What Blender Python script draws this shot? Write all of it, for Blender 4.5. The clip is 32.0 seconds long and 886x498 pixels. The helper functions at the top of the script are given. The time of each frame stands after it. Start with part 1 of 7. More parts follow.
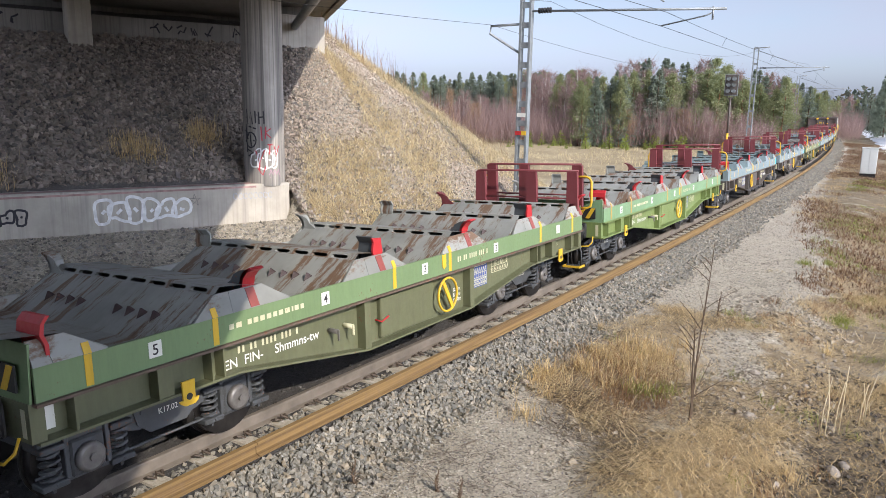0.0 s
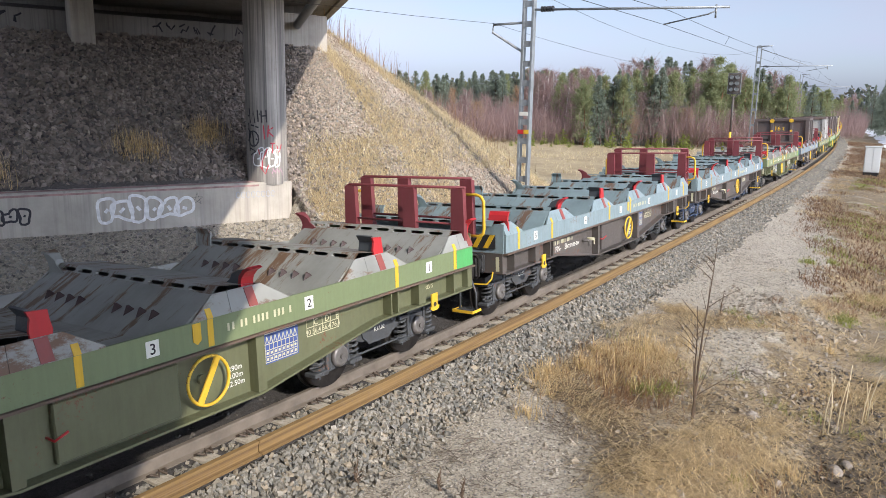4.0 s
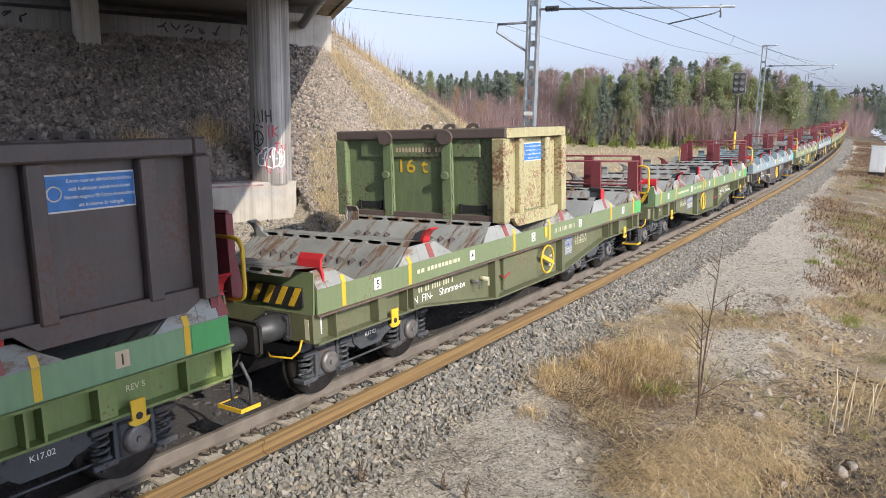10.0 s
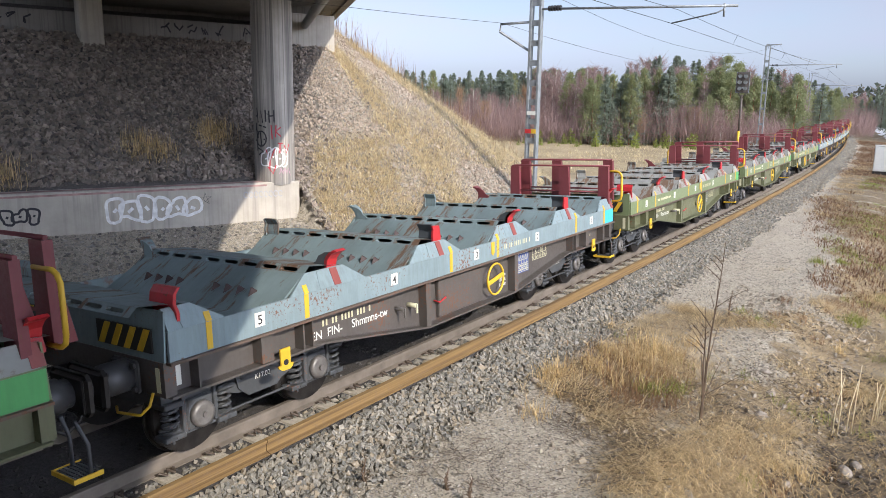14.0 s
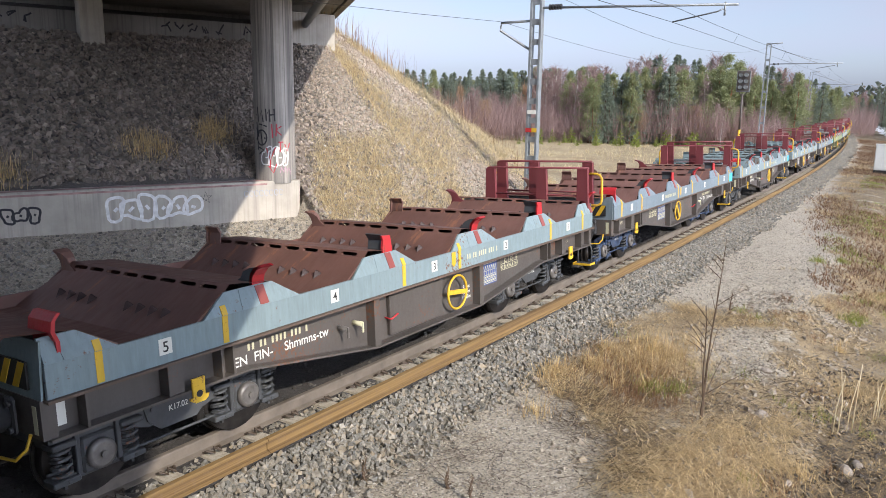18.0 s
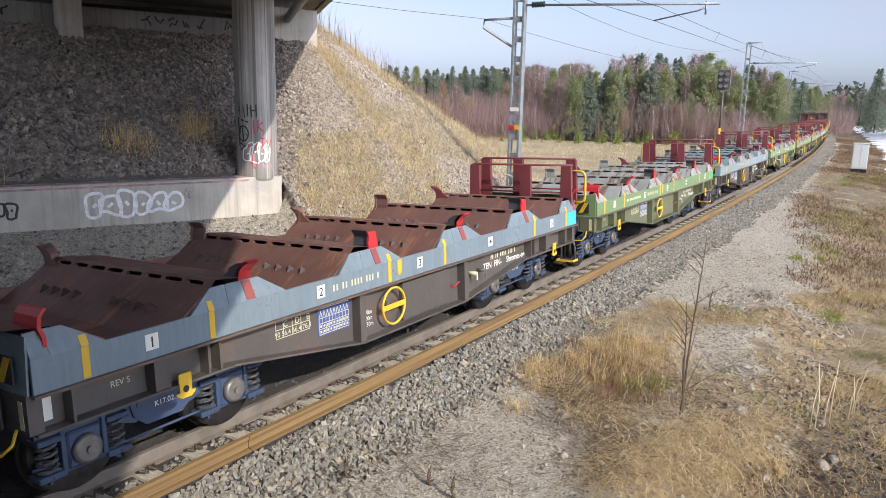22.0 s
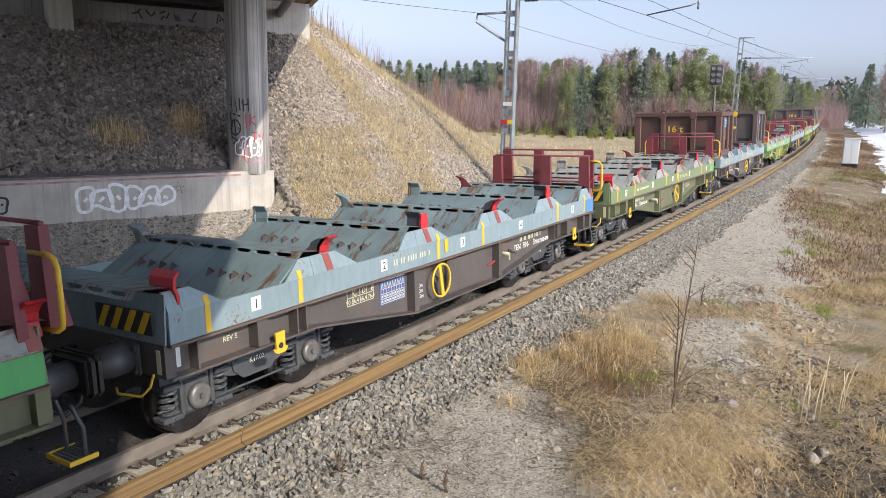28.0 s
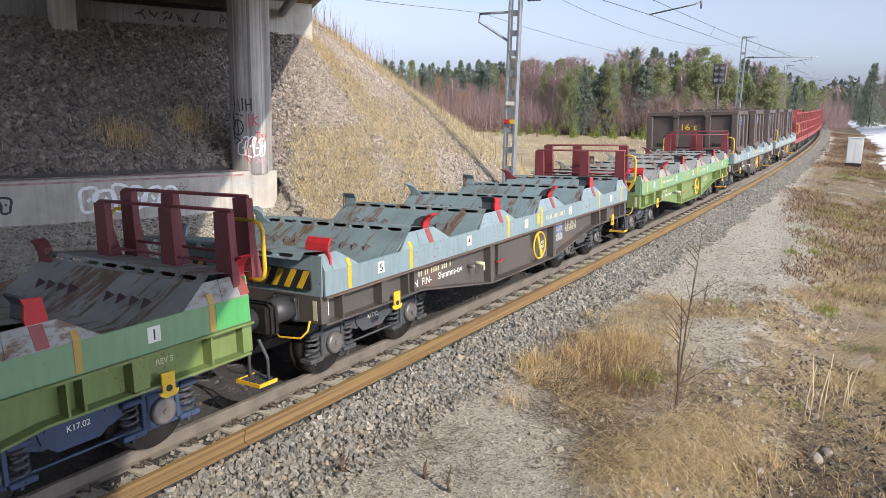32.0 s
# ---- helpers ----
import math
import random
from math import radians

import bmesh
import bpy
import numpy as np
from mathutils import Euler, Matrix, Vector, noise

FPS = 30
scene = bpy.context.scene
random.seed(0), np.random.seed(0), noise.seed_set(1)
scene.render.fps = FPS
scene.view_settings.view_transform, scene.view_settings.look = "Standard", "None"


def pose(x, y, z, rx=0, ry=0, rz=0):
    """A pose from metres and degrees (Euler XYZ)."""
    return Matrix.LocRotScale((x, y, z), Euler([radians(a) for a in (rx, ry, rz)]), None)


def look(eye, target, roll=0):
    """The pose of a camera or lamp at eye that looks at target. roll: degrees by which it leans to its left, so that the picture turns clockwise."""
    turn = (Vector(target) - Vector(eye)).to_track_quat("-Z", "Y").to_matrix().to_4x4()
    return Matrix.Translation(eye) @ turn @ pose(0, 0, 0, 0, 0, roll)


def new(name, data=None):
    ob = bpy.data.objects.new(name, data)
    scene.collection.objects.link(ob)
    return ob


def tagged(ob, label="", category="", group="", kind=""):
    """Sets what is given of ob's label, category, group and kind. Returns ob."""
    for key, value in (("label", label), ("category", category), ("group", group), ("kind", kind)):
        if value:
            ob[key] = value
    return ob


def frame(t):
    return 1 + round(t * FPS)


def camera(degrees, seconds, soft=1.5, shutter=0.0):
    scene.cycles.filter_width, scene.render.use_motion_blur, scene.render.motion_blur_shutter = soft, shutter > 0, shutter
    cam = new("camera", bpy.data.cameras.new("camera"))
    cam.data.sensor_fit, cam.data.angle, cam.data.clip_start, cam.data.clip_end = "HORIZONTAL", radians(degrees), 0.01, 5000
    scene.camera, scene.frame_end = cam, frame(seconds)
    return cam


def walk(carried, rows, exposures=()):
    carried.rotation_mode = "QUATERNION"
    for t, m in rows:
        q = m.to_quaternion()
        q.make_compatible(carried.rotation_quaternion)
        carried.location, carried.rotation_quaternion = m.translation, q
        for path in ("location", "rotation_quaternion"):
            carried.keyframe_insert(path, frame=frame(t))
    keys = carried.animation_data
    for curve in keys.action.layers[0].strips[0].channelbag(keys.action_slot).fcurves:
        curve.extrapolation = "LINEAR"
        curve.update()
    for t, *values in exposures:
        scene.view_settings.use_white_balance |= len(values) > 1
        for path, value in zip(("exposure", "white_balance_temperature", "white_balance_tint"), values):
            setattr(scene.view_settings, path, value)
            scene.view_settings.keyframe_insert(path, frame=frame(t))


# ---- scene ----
# The whole place is laid out along a railway curve: s metres along the track from the
# point beside the camera, lateral offset to the right, rail top at z = 0.
RADIUS = 1075.3
EYE = (7.439, 0.0, 3.769)
# seconds, pan to the left, tilt down, roll
TURNS = [
    (0, 33.593, 10.899, 1.096),
    (1, 33.644, 10.928, 1.107),
    (2, 33.689, 10.953, 1.089),
    (3, 33.751, 10.988, 1.057),
    (3.5, 33.762, 11.001, 1.085),
    (5.5, 33.877, 10.969, 1.013),
    (6.5, 33.929, 10.966, 1.031),
    (8, 34.006, 11.006, 1.027),
    (10, 34.118, 11.021, 1.048),
    (12, 34.241, 11.041, 0.990),
    (13, 34.288, 11.040, 1.000),
    (14.5, 34.374, 11.036, 0.935),
    (16.5, 34.317, 11.024, 0.939),
    (17.5, 34.369, 11.091, 0.994),
    (18, 34.398, 11.122, 0.949),
    (18.5, 34.345, 11.126, 0.991),
    (19, 34.146, 11.110, 1.012),
    (19.5, 34.049, 11.118, 1.068),
    (20, 33.951, 11.110, 1.101),
    (20.5, 33.842, 11.105, 1.132),
    (21, 33.810, 11.078, 1.118),
    (21.5, 33.426, 11.110, 1.201),
    (22, 33.015, 11.336, 1.307),
    (22.5, 33.031, 11.461, 1.267),
    (23, 33.034, 11.460, 1.289),
    (23.5, 32.633, 11.504, 1.411),
    (24, 32.267, 11.568, 1.490),
    (24.5, 32.262, 11.577, 1.476),
    (25, 32.290, 11.635, 1.432),
    (25.5, 32.318, 11.700, 1.427),
    (27.5, 32.432, 11.750, 1.438),
    (28.5, 32.457, 11.746, 1.412),
    (30, 32.553, 11.753, 1.371),
    (31, 32.610, 11.765, 1.379),
    (32, 32.659, 11.769, 1.341),
]


def held(pan, tilt, roll):
    a, b = radians(pan), radians(tilt)
    way = Vector((-math.sin(a) * math.cos(b), math.cos(a) * math.cos(b), -math.sin(b)))
    return look(EYE, Vector(EYE) + way, roll)


cam = camera(61.95, 32.0, soft=0.65)
walk(cam, [(t, held(a, b, c)) for t, a, b, c in TURNS], [(0, 0.57, 6750, 11.5), (32, 0.57, 6750, 11.5)])

# ---------------------------------------------------------------- light
SUN = Vector((0.951, -0.309, 0.60)).normalized()
world = bpy.data.worlds.new("sky")
scene.world = world
world.use_nodes = True
wn = world.node_tree
sky = wn.nodes.new("ShaderNodeTexSky")
sky.sky_type = "NISHITA"
sky.sun_disc = False
sky.sun_elevation = math.asin(SUN.z)
sky.sun_rotation = math.atan2(SUN.x, SUN.y)
sky.air_density, sky.dust_density, sky.ozone_density = 1.0, 1.9, 5.0
# thin milky cloud drawn over the blue
grey = wn.nodes.new("ShaderNodeRGBToBW")
wn.links.new(sky.outputs[0], grey.inputs[0])
milk = wn.nodes.new("ShaderNodeVectorMath")
milk.operation = "MULTIPLY"
milk.inputs[1].default_value = (0.825, 0.955, 1.275)
wn.links.new(grey.outputs[0], milk.inputs[0])
where = wn.nodes.new("ShaderNodeTexCoord")
spread = wn.nodes.new("ShaderNodeMapping")
spread.inputs["Scale"].default_value = (2.2, 2.2, 7.0)
wn.links.new(where.outputs["Generated"], spread.inputs["Vector"])
veil = wn.nodes.new("ShaderNodeTexNoise")
veil.inputs["Scale"].default_value, veil.inputs["Detail"].default_value, veil.inputs["Roughness"].default_value = 1.6, 6.0, 0.55
wn.links.new(spread.outputs[0], veil.inputs["Vector"])
share = wn.nodes.new("ShaderNodeMapRange")
share.inputs["From Min"].default_value, share.inputs["From Max"].default_value = 0.36, 0.62
share.inputs["To Min"].default_value, share.inputs["To Max"].default_value = 0.62, 0.97
wn.links.new(veil.outputs["Fac"], share.inputs["Value"])
cloud = wn.nodes.new("ShaderNodeMix")
cloud.data_type = "RGBA"
wn.links.new(share.outputs[0], cloud.inputs[0])
wn.links.new(sky.outputs[0], cloud.inputs[6])
wn.links.new(milk.outputs[0], cloud.inputs[7])
# thin cloud scatters forward: brighter on the sun's side of the sky
toward = wn.nodes.new("ShaderNodeVectorMath")
toward.operation = "DOT_PRODUCT"
toward.inputs[1].default_value = SUN
wn.links.new(where.outputs["Generated"], toward.inputs[0])
glow = wn.nodes.new("ShaderNodeMapRange")
glow.inputs["From Min"].default_value, glow.inputs["From Max"].default_value = 0.0, 1.0
glow.inputs["To Min"].default_value, glow.inputs["To Max"].default_value = 1.0, 1.8
wn.links.new(toward.outputs["Value"], glow.inputs["Value"])
lit = wn.nodes.new("ShaderNodeVectorMath")
lit.operation = "SCALE"
wn.links.new(cloud.outputs[2], lit.inputs[0])
wn.links.new(glow.outputs[0], lit.inputs["Scale"])
wn.links.new(lit.outputs[0], wn.nodes["Background"].inputs[0])
wn.nodes["Background"].inputs[1].default_value = 0.155
sun = new("sun", bpy.data.lights.new("sun", "SUN"))
sun.data.energy = 3.4
sun.data.angle = radians(0.53)
sun.data.color = (1.0, 0.945, 0.86)
sun.matrix_world = look(SUN * 100, (0, 0, 0))


# ---------------------------------------------------------------- helpers of this scene
def on_track(s, lat=0.0, z=0.0):
    a = s / RADIUS
    return Vector((-RADIUS + (RADIUS + lat) * math.cos(a), (RADIUS + lat) * math.sin(a), z))


def track_pose(s, lat=0.0, z=0.0):
    return Matrix.Translation(on_track(s, lat, z)) @ Matrix.Rotation(s / RADIUS, 4, "Z")


CANT = Matrix.Translation((0.797, 0, 0)) @ Matrix.Rotation(radians(-2.9), 4, "Y") @ Matrix.Translation((-0.797, 0, 0))     # the curve leans inward


def smooth(a, b, x):
    t = np.clip((x - a) / (b - a), 0, 1)
    return t * t * (3 - 2 * t)


def mat(name, build):
    m = bpy.data.materials.new(name)
    m.use_nodes = True
    nt = m.node_tree
    build(nt, nt.nodes["Principled BSDF"])
    return m


def node(nt, kind, **kw):
    n = nt.nodes.new("ShaderNode" + kind)
    for k, v in kw.items():
        n.inputs[k].default_value = v
    return n


def coords(nt, per_object=True, scale=(1, 1, 1)):
    tc = nt.nodes.new("ShaderNodeTexCoord")
    mp = nt.nodes.new("ShaderNodeMapping")
    mp.inputs["Scale"].default_value = scale
    nt.links.new(tc.outputs["Object"], mp.inputs["Vector"])
    if per_object:
        oi = nt.nodes.new("ShaderNodeObjectInfo")
        mul = nt.nodes.new("ShaderNodeMath")
        mul.operation = "MULTIPLY"
        mul.inputs[1].default_value = 37.0
        nt.links.new(oi.outputs["Random"], mul.inputs[0])
        nt.links.new(mul.outputs[0], mp.inputs["Location"])
    return mp.outputs["Vector"]


def noise_tex(nt, vec, scale, detail=4.0, rough=0.6):
    n = node(nt, "TexNoise", Scale=scale, Detail=detail, Roughness=rough)
    nt.links.new(vec, n.inputs["Vector"])
    return n.outputs["Fac"]


def ramp(nt, fac, a, b, ca=(0, 0, 0, 1), cb=(1, 1, 1, 1)):
    r = nt.nodes.new("ShaderNodeValToRGB")
    r.color_ramp.elements[0].position, r.color_ramp.elements[1].position = a, b
    r.color_ramp.elements[0].color, r.color_ramp.elements[1].color = ca, cb
    nt.links.new(fac, r.inputs["Fac"])
    return r.outputs["Color"]


def blend(nt, fac, a, b):
    m = nt.nodes.new("ShaderNodeMix")
    m.data_type = "RGBA"
    for v, k in ((fac, 0), (a, 6), (b, 7)):
        if isinstance(v, (float, int)):
            m.inputs[k].default_value = v
        elif isinstance(v, tuple):
            m.inputs[k].default_value = (*v[:3], 1)
        else:
            nt.links.new(v, m.inputs[k])
    return m.outputs[2]


def relief(nt, bsdf, fac, strength, distance=0.02):
    b = node(nt, "Bump", Strength=strength, Distance=distance)
    nt.links.new(fac, b.inputs["Height"])
    nt.links.new(b.outputs[0], bsdf.inputs["Normal"])


RUST = (0.15, 0.065, 0.035)


def paint(name, col, rust=0.35, rough=0.5, dirt=0.35, streak=3.0, metal=0.0, rustcol=RUST):
    def build(nt, b):
        v = coords(nt)
        big = noise_tex(nt, v, 1.1, 5)
        st = noise_tex(nt, coords(nt, True, (5, 5, 0.7)), streak, 6, 0.7)
        fine = noise_tex(nt, v, 22, 4, 0.7)
        dark = tuple(c * 0.5 + d * 0.18 for c, d in zip(col, (0.12, 0.10, 0.08)))
        c = blend(nt, ramp(nt, st, 0.38, 0.75), col, blend(nt, dirt, col, dark))
        c = blend(nt, ramp(nt, big, 0.42, 0.72), c, blend(nt, dirt * 0.6, c, tuple(min(1, x * 1.25 + 0.02) for x in col)))
        mul = nt.nodes.new("ShaderNodeMath")
        mul.operation = "MULTIPLY"
        nt.links.new(big, mul.inputs[0])
        nt.links.new(fine, mul.inputs[1])
        c = blend(nt, ramp(nt, mul.outputs[0], 0.40 - 0.16 * rust, 0.46 - 0.14 * rust), c, rustcol)
        nt.links.new(c, b.inputs["Base Color"])
        nt.links.new(ramp(nt, fine, 0.2, 0.8, (rough - 0.12,) * 3 + (1,), (rough + 0.2,) * 3 + (1,)), b.inputs["Roughness"])
        b.inputs["Metallic"].default_value = metal
        relief(nt, b, fine, 0.12, 0.004)
    return mat(name, build)


def cradle_paint(name, col, rustcol, amount):
    """Worn plate with bands of rust and scrapes that run down the slopes."""
    def build(nt, b):
        v = coords(nt)
        run = noise_tex(nt, coords(nt, True, (2.6, 0.22, 0.22)), 1.5, 3, 0.5)
        chips = noise_tex(nt, coords(nt, True, (9, 1.6, 1.6)), 1.6, 6, 0.75)
        big = noise_tex(nt, v, 0.9, 5)
        fine = noise_tex(nt, v, 25, 4, 0.7)
        c = blend(nt, ramp(nt, big, 0.35, 0.7), tuple(x * 0.72 for x in col), tuple(min(1, x * 1.15) for x in col))
        mul = nt.nodes.new("ShaderNodeMath")
        mul.operation = "MULTIPLY"
        nt.links.new(run, mul.inputs[0])
        nt.links.new(chips, mul.inputs[1])
        c = blend(nt, ramp(nt, mul.outputs[0], 0.36 - amount * 0.1, 0.42 - amount * 0.1), c, rustcol)
        c = blend(nt, ramp(nt, chips, 0.66, 0.74, (0, 0, 0, 1), (0.6, 0.6, 0.6, 1)), c, tuple(x * 0.4 for x in rustcol))
        nt.links.new(c, b.inputs["Base Color"])
        nt.links.new(ramp(nt, chips, 0.3, 0.7, (0.45, 0.45, 0.45, 1), (0.75, 0.75, 0.75, 1)), b.inputs["Roughness"])
        relief(nt, b, fine, 0.15, 0.004)
    return mat(name, build)


def rocky(name, ca, cb, scale=3.0, rough=0.9, island=0.5, bump=0.5, obj=False):
    def build(nt, b):
        v = coords(nt, obj)
        n1 = noise_tex(nt, v, scale, 6)
        n2 = noise_tex(nt, v, scale * 9, 5, 0.7)
        c = blend(nt, ramp(nt, n1, 0.3, 0.7), ca, cb)
        g = nt.nodes.new("ShaderNodeNewGeometry")
        c = blend(nt, ramp(nt, g.outputs["Random Per Island"], 0.0, 1.0, (0, 0, 0, 1), (island, island, island, 1)), c,
                  tuple(min(1, x * 1.45 + 0.02) for x in cb))
        c = blend(nt, ramp(nt, n2, 0.45, 0.8), c, tuple(x * 0.55 for x in ca))
        nt.links.new(c, b.inputs["Base Color"])
        b.inputs["Roughness"].default_value = rough
        relief(nt, b, n2, bump, 0.02)
    return mat(name, build)


def crushed(name, stops, scale=6.0, bump=0.5, dark=0.45):
    """Broken stone: every piece takes its own shade from a row of rock colours."""
    def build(nt, b):
        v = coords(nt, False)
        g = nt.nodes.new("ShaderNodeNewGeometry")
        r = nt.nodes.new("ShaderNodeValToRGB")
        el = r.color_ramp.elements
        for k, col in enumerate(stops):
            e = el[k] if k < 2 else el.new(1.0)
            e.position, e.color = k / (len(stops) - 1), (*col, 1)
        nt.links.new(g.outputs["Random Per Island"], r.inputs["Fac"])
        n1 = noise_tex(nt, v, scale, 5, 0.65)
        n2 = noise_tex(nt, v, scale * 8, 4, 0.7)
        m = nt.nodes.new("ShaderNodeMix")
        m.data_type, m.blend_type = "RGBA", "MULTIPLY"
        m.inputs[0].default_value = 1.0
        nt.links.new(r.outputs["Color"], m.inputs[6])
        nt.links.new(ramp(nt, n1, 0.3, 0.7, (dark + 0.2,) * 3 + (1,), (1.15,) * 3 + (1,)), m.inputs[7])
        c = blend(nt, ramp(nt, n2, 0.55, 0.75, (0, 0, 0, 1), (0.4, 0.4, 0.4, 1)), m.outputs[2], (0.06, 0.055, 0.05))
        nt.links.new(c, b.inputs["Base Color"])
        b.inputs["Roughness"].default_value = 0.88
        relief(nt, b, n2, bump, 0.012)
    return mat(name, build)


def plain(name, col, rough=0.7, var=0.25, scale=8.0, metal=0.0, bump=0.15):
    def build(nt, b):
        v = coords(nt)
        n1, n2 = noise_tex(nt, v, scale, 5), noise_tex(nt, v, scale * 7, 4)
        c = blend(nt, ramp(nt, n1, 0.3, 0.7), tuple(x * (1 - var) for x in col), tuple(min(1, x * (1 + var * 0.6)) for x in col))
        nt.links.new(c, b.inputs["Base Color"])
        b.inputs["Roughness"].default_value = rough
        b.inputs["Metallic"].default_value = metal
        relief(nt, b, n2, bump, 0.006)
    return mat(name, build)


def mesh(name, verts, faces):
    me = bpy.data.meshes.new(name)
    me.from_pydata([tuple(v) for v in verts], [], faces)
    me.update()
    return me


def as_mesh(name, bm, flat=True):
    me = bpy.data.meshes.new(name)
    bm.normal_update()
    bm.to_mesh(me)
    bm.free()
    return me


def box(bm, x0, x1, y0, y1, z0, z1, m=None):
    vs = [Vector((x, y, z)) for z in (z0, z1) for y in (y0, y1) for x in (x0, x1)]
    if m is not None:
        vs = [m @ v for v in vs]
    v = [bm.verts.new(q) for q in vs]
    for f in ((0, 2, 3, 1), (4, 5, 7, 6), (0, 1, 5, 4), (2, 6, 7, 3), (0, 4, 6, 2), (1, 3, 7, 5)):
        bm.faces.new([v[i] for i in f])
    return v


def boxb(bm, x0, x1, y0, y1, z0, z1, r=0.01, m=None):
    """A box with bevelled edges."""
    t = bmesh.new()
    box(t, x0, x1, y0, y1, z0, z1)
    bmesh.ops.bevel(t, geom=list(t.edges), offset=r, segments=1, affect="EDGES")
    join(bm, t, m)


def join(bm, t, m=None):
    vm = {}
    for v in t.verts:
        vm[v] = bm.verts.new(m @ v.co if m is not None else v.co)
    for f in t.faces:
        try:
            bm.faces.new([vm[v] for v in f.verts]).smooth = f.smooth
        except ValueError:
            pass
    t.free()


def tube(bm, pts, r, n=8, cap=True, radii=None):
    pts = [Vector(p) for p in pts]
    rings = []
    for i, p in enumerate(pts):
        d = (pts[min(i + 1, len(pts) - 1)] - pts[max(i - 1, 0)]).normalized()
        a = d.orthogonal().normalized() if i == 0 else (a - d * a.dot(d)).normalized()
        b = d.cross(a)
        rr = radii[i] if radii else r
        rings.append([bm.verts.new(p + (a * math.cos(2 * math.pi * k / n) + b * math.sin(2 * math.pi * k / n)) * rr) for k in range(n)])
    for q, w in zip(rings, rings[1:]):
        for k in range(n):
            f = bm.faces.new((q[k], q[(k + 1) % n], w[(k + 1) % n], w[k]))
            f.smooth = n > 5
    if cap:
        bm.faces.new(rings[0][::-1])
        bm.faces.new(rings[-1])


def prism(bm, prof, axis, a, b, m=None):
    """A closed outline drawn out from a to b along an axis: x: outline in (y, z); y: in (x, z); z: in (x, y)."""
    def at(p, q):
        v = {"x": (q, p[0], p[1]), "y": (p[0], q, p[1]), "z": (p[0], p[1], q)}[axis]
        v = Vector(v)
        return m @ v if m is not None else v
    A = [bm.verts.new(at(p, a)) for p in prof]
    B = [bm.verts.new(at(p, b)) for p in prof]
    n = len(prof)
    for i in range(n):
        bm.faces.new((A[i], A[(i + 1) % n], B[(i + 1) % n], B[i]))
    bm.faces.new(A[::-1])
    bm.faces.new(B)


STORE = {}


def stored(key, build):
    """The mesh of that key, built once and shared."""
    if key not in STORE:
        bm = bmesh.new()
        build(bm)
        bmesh.ops.recalc_face_normals(bm, faces=list(bm.faces))
        STORE[key] = as_mesh(key if isinstance(key, str) else "_".join(str(k) for k in key), bm)
    return STORE[key]


def shared_part(name, me, material, parent, m=None, label=""):
    ob = new(name, me)
    if not me.materials:
        me.materials.append(material)
    if me.materials[0] != material:
        ob.material_slots[0].link = "OBJECT"
        ob.material_slots[0].material = material
    if parent is not None:
        ob.parent = parent
    if m is not None:
        ob.matrix_basis = m
    if label:
        ob["label"] = label
    return ob


def part(name, bm, material, parent, label="", m=None):
    bmesh.ops.recalc_face_normals(bm, faces=list(bm.faces))
    return shared_part(name, as_mesh(name, bm), material, parent, m, label)


def thing(name, m, label, category, group="", kind=""):
    ob = new(name)
    ob.empty_display_size = 0.2
    ob.matrix_basis = m
    return tagged(ob, label, category, group, kind)


def lettering(key, text, height, align="CENTER"):
    """Flat letters in the x, z plane, facing -y, as one mesh."""
    key = ("text", key)
    if key not in STORE:
        cu = bpy.data.curves.new("letters", "FONT")
        cu.body, cu.size, cu.align_x, cu.offset = text, height * 1.4, align, height * 0.016
        ob = bpy.data.objects.new("letters", cu)
        scene.collection.objects.link(ob)
        dg = bpy.context.evaluated_depsgraph_get()
        me = bpy.data.meshes.new_from_object(ob.evaluated_get(dg))
        bpy.data.objects.remove(ob)
        me.transform(Matrix.Rotation(radians(90), 4, "X"))
        me.name = "letters"
        STORE[key] = me
    return STORE[key]


def boulders(rng, P, size, squash=0.7, name="stones"):
    """One mesh of many angular stones at the points P (n x 3), with sizes (n)."""
    n = len(P)
    base = np.array([(-1, -1, -1), (1, -1, -1), (1, 1, -1), (-1, 1, -1), (-1, -1, 1), (1, -1, 1), (1, 1, 1), (-1, 1, 1)], float) * 0.55
    V = base[None] * (1 + rng.uniform(-0.45, 0.45, (n, 8, 3)))
    V *= rng.uniform(0.6, 1.25, (n, 1, 3)) * np.array([1, 1, squash])
    q = rng.normal(size=(n, 4))
    q /= np.linalg.norm(q, axis=1)[:, None]
    w, x, y, z = q.T
    R = np.stack([1 - 2 * (y * y + z * z), 2 * (x * y - z * w), 2 * (x * z + y * w), 2 * (x * y + z * w), 1 - 2 * (x * x + z * z), 2 * (y * z - x * w),
                  2 * (x * z - y * w), 2 * (y * z + x * w), 1 - 2 * (x * x + y * y)], -1).reshape(n, 3, 3)
    V = np.einsum("nij,nkj->nki", R, V) * np.asarray(size)[:, None, None] + P[:, None, :]
    F = np.array([(0, 3, 2, 1), (4, 5, 6, 7), (0, 1, 5, 4), (2, 3, 7, 6), (1, 2, 6, 5), (0, 4, 7, 3)])
    faces = (F[None] + 8 * np.arange(n)[:, None, None]).reshape(-1, 4)
    return fast_mesh(name, V.reshape(-1, 3), faces)


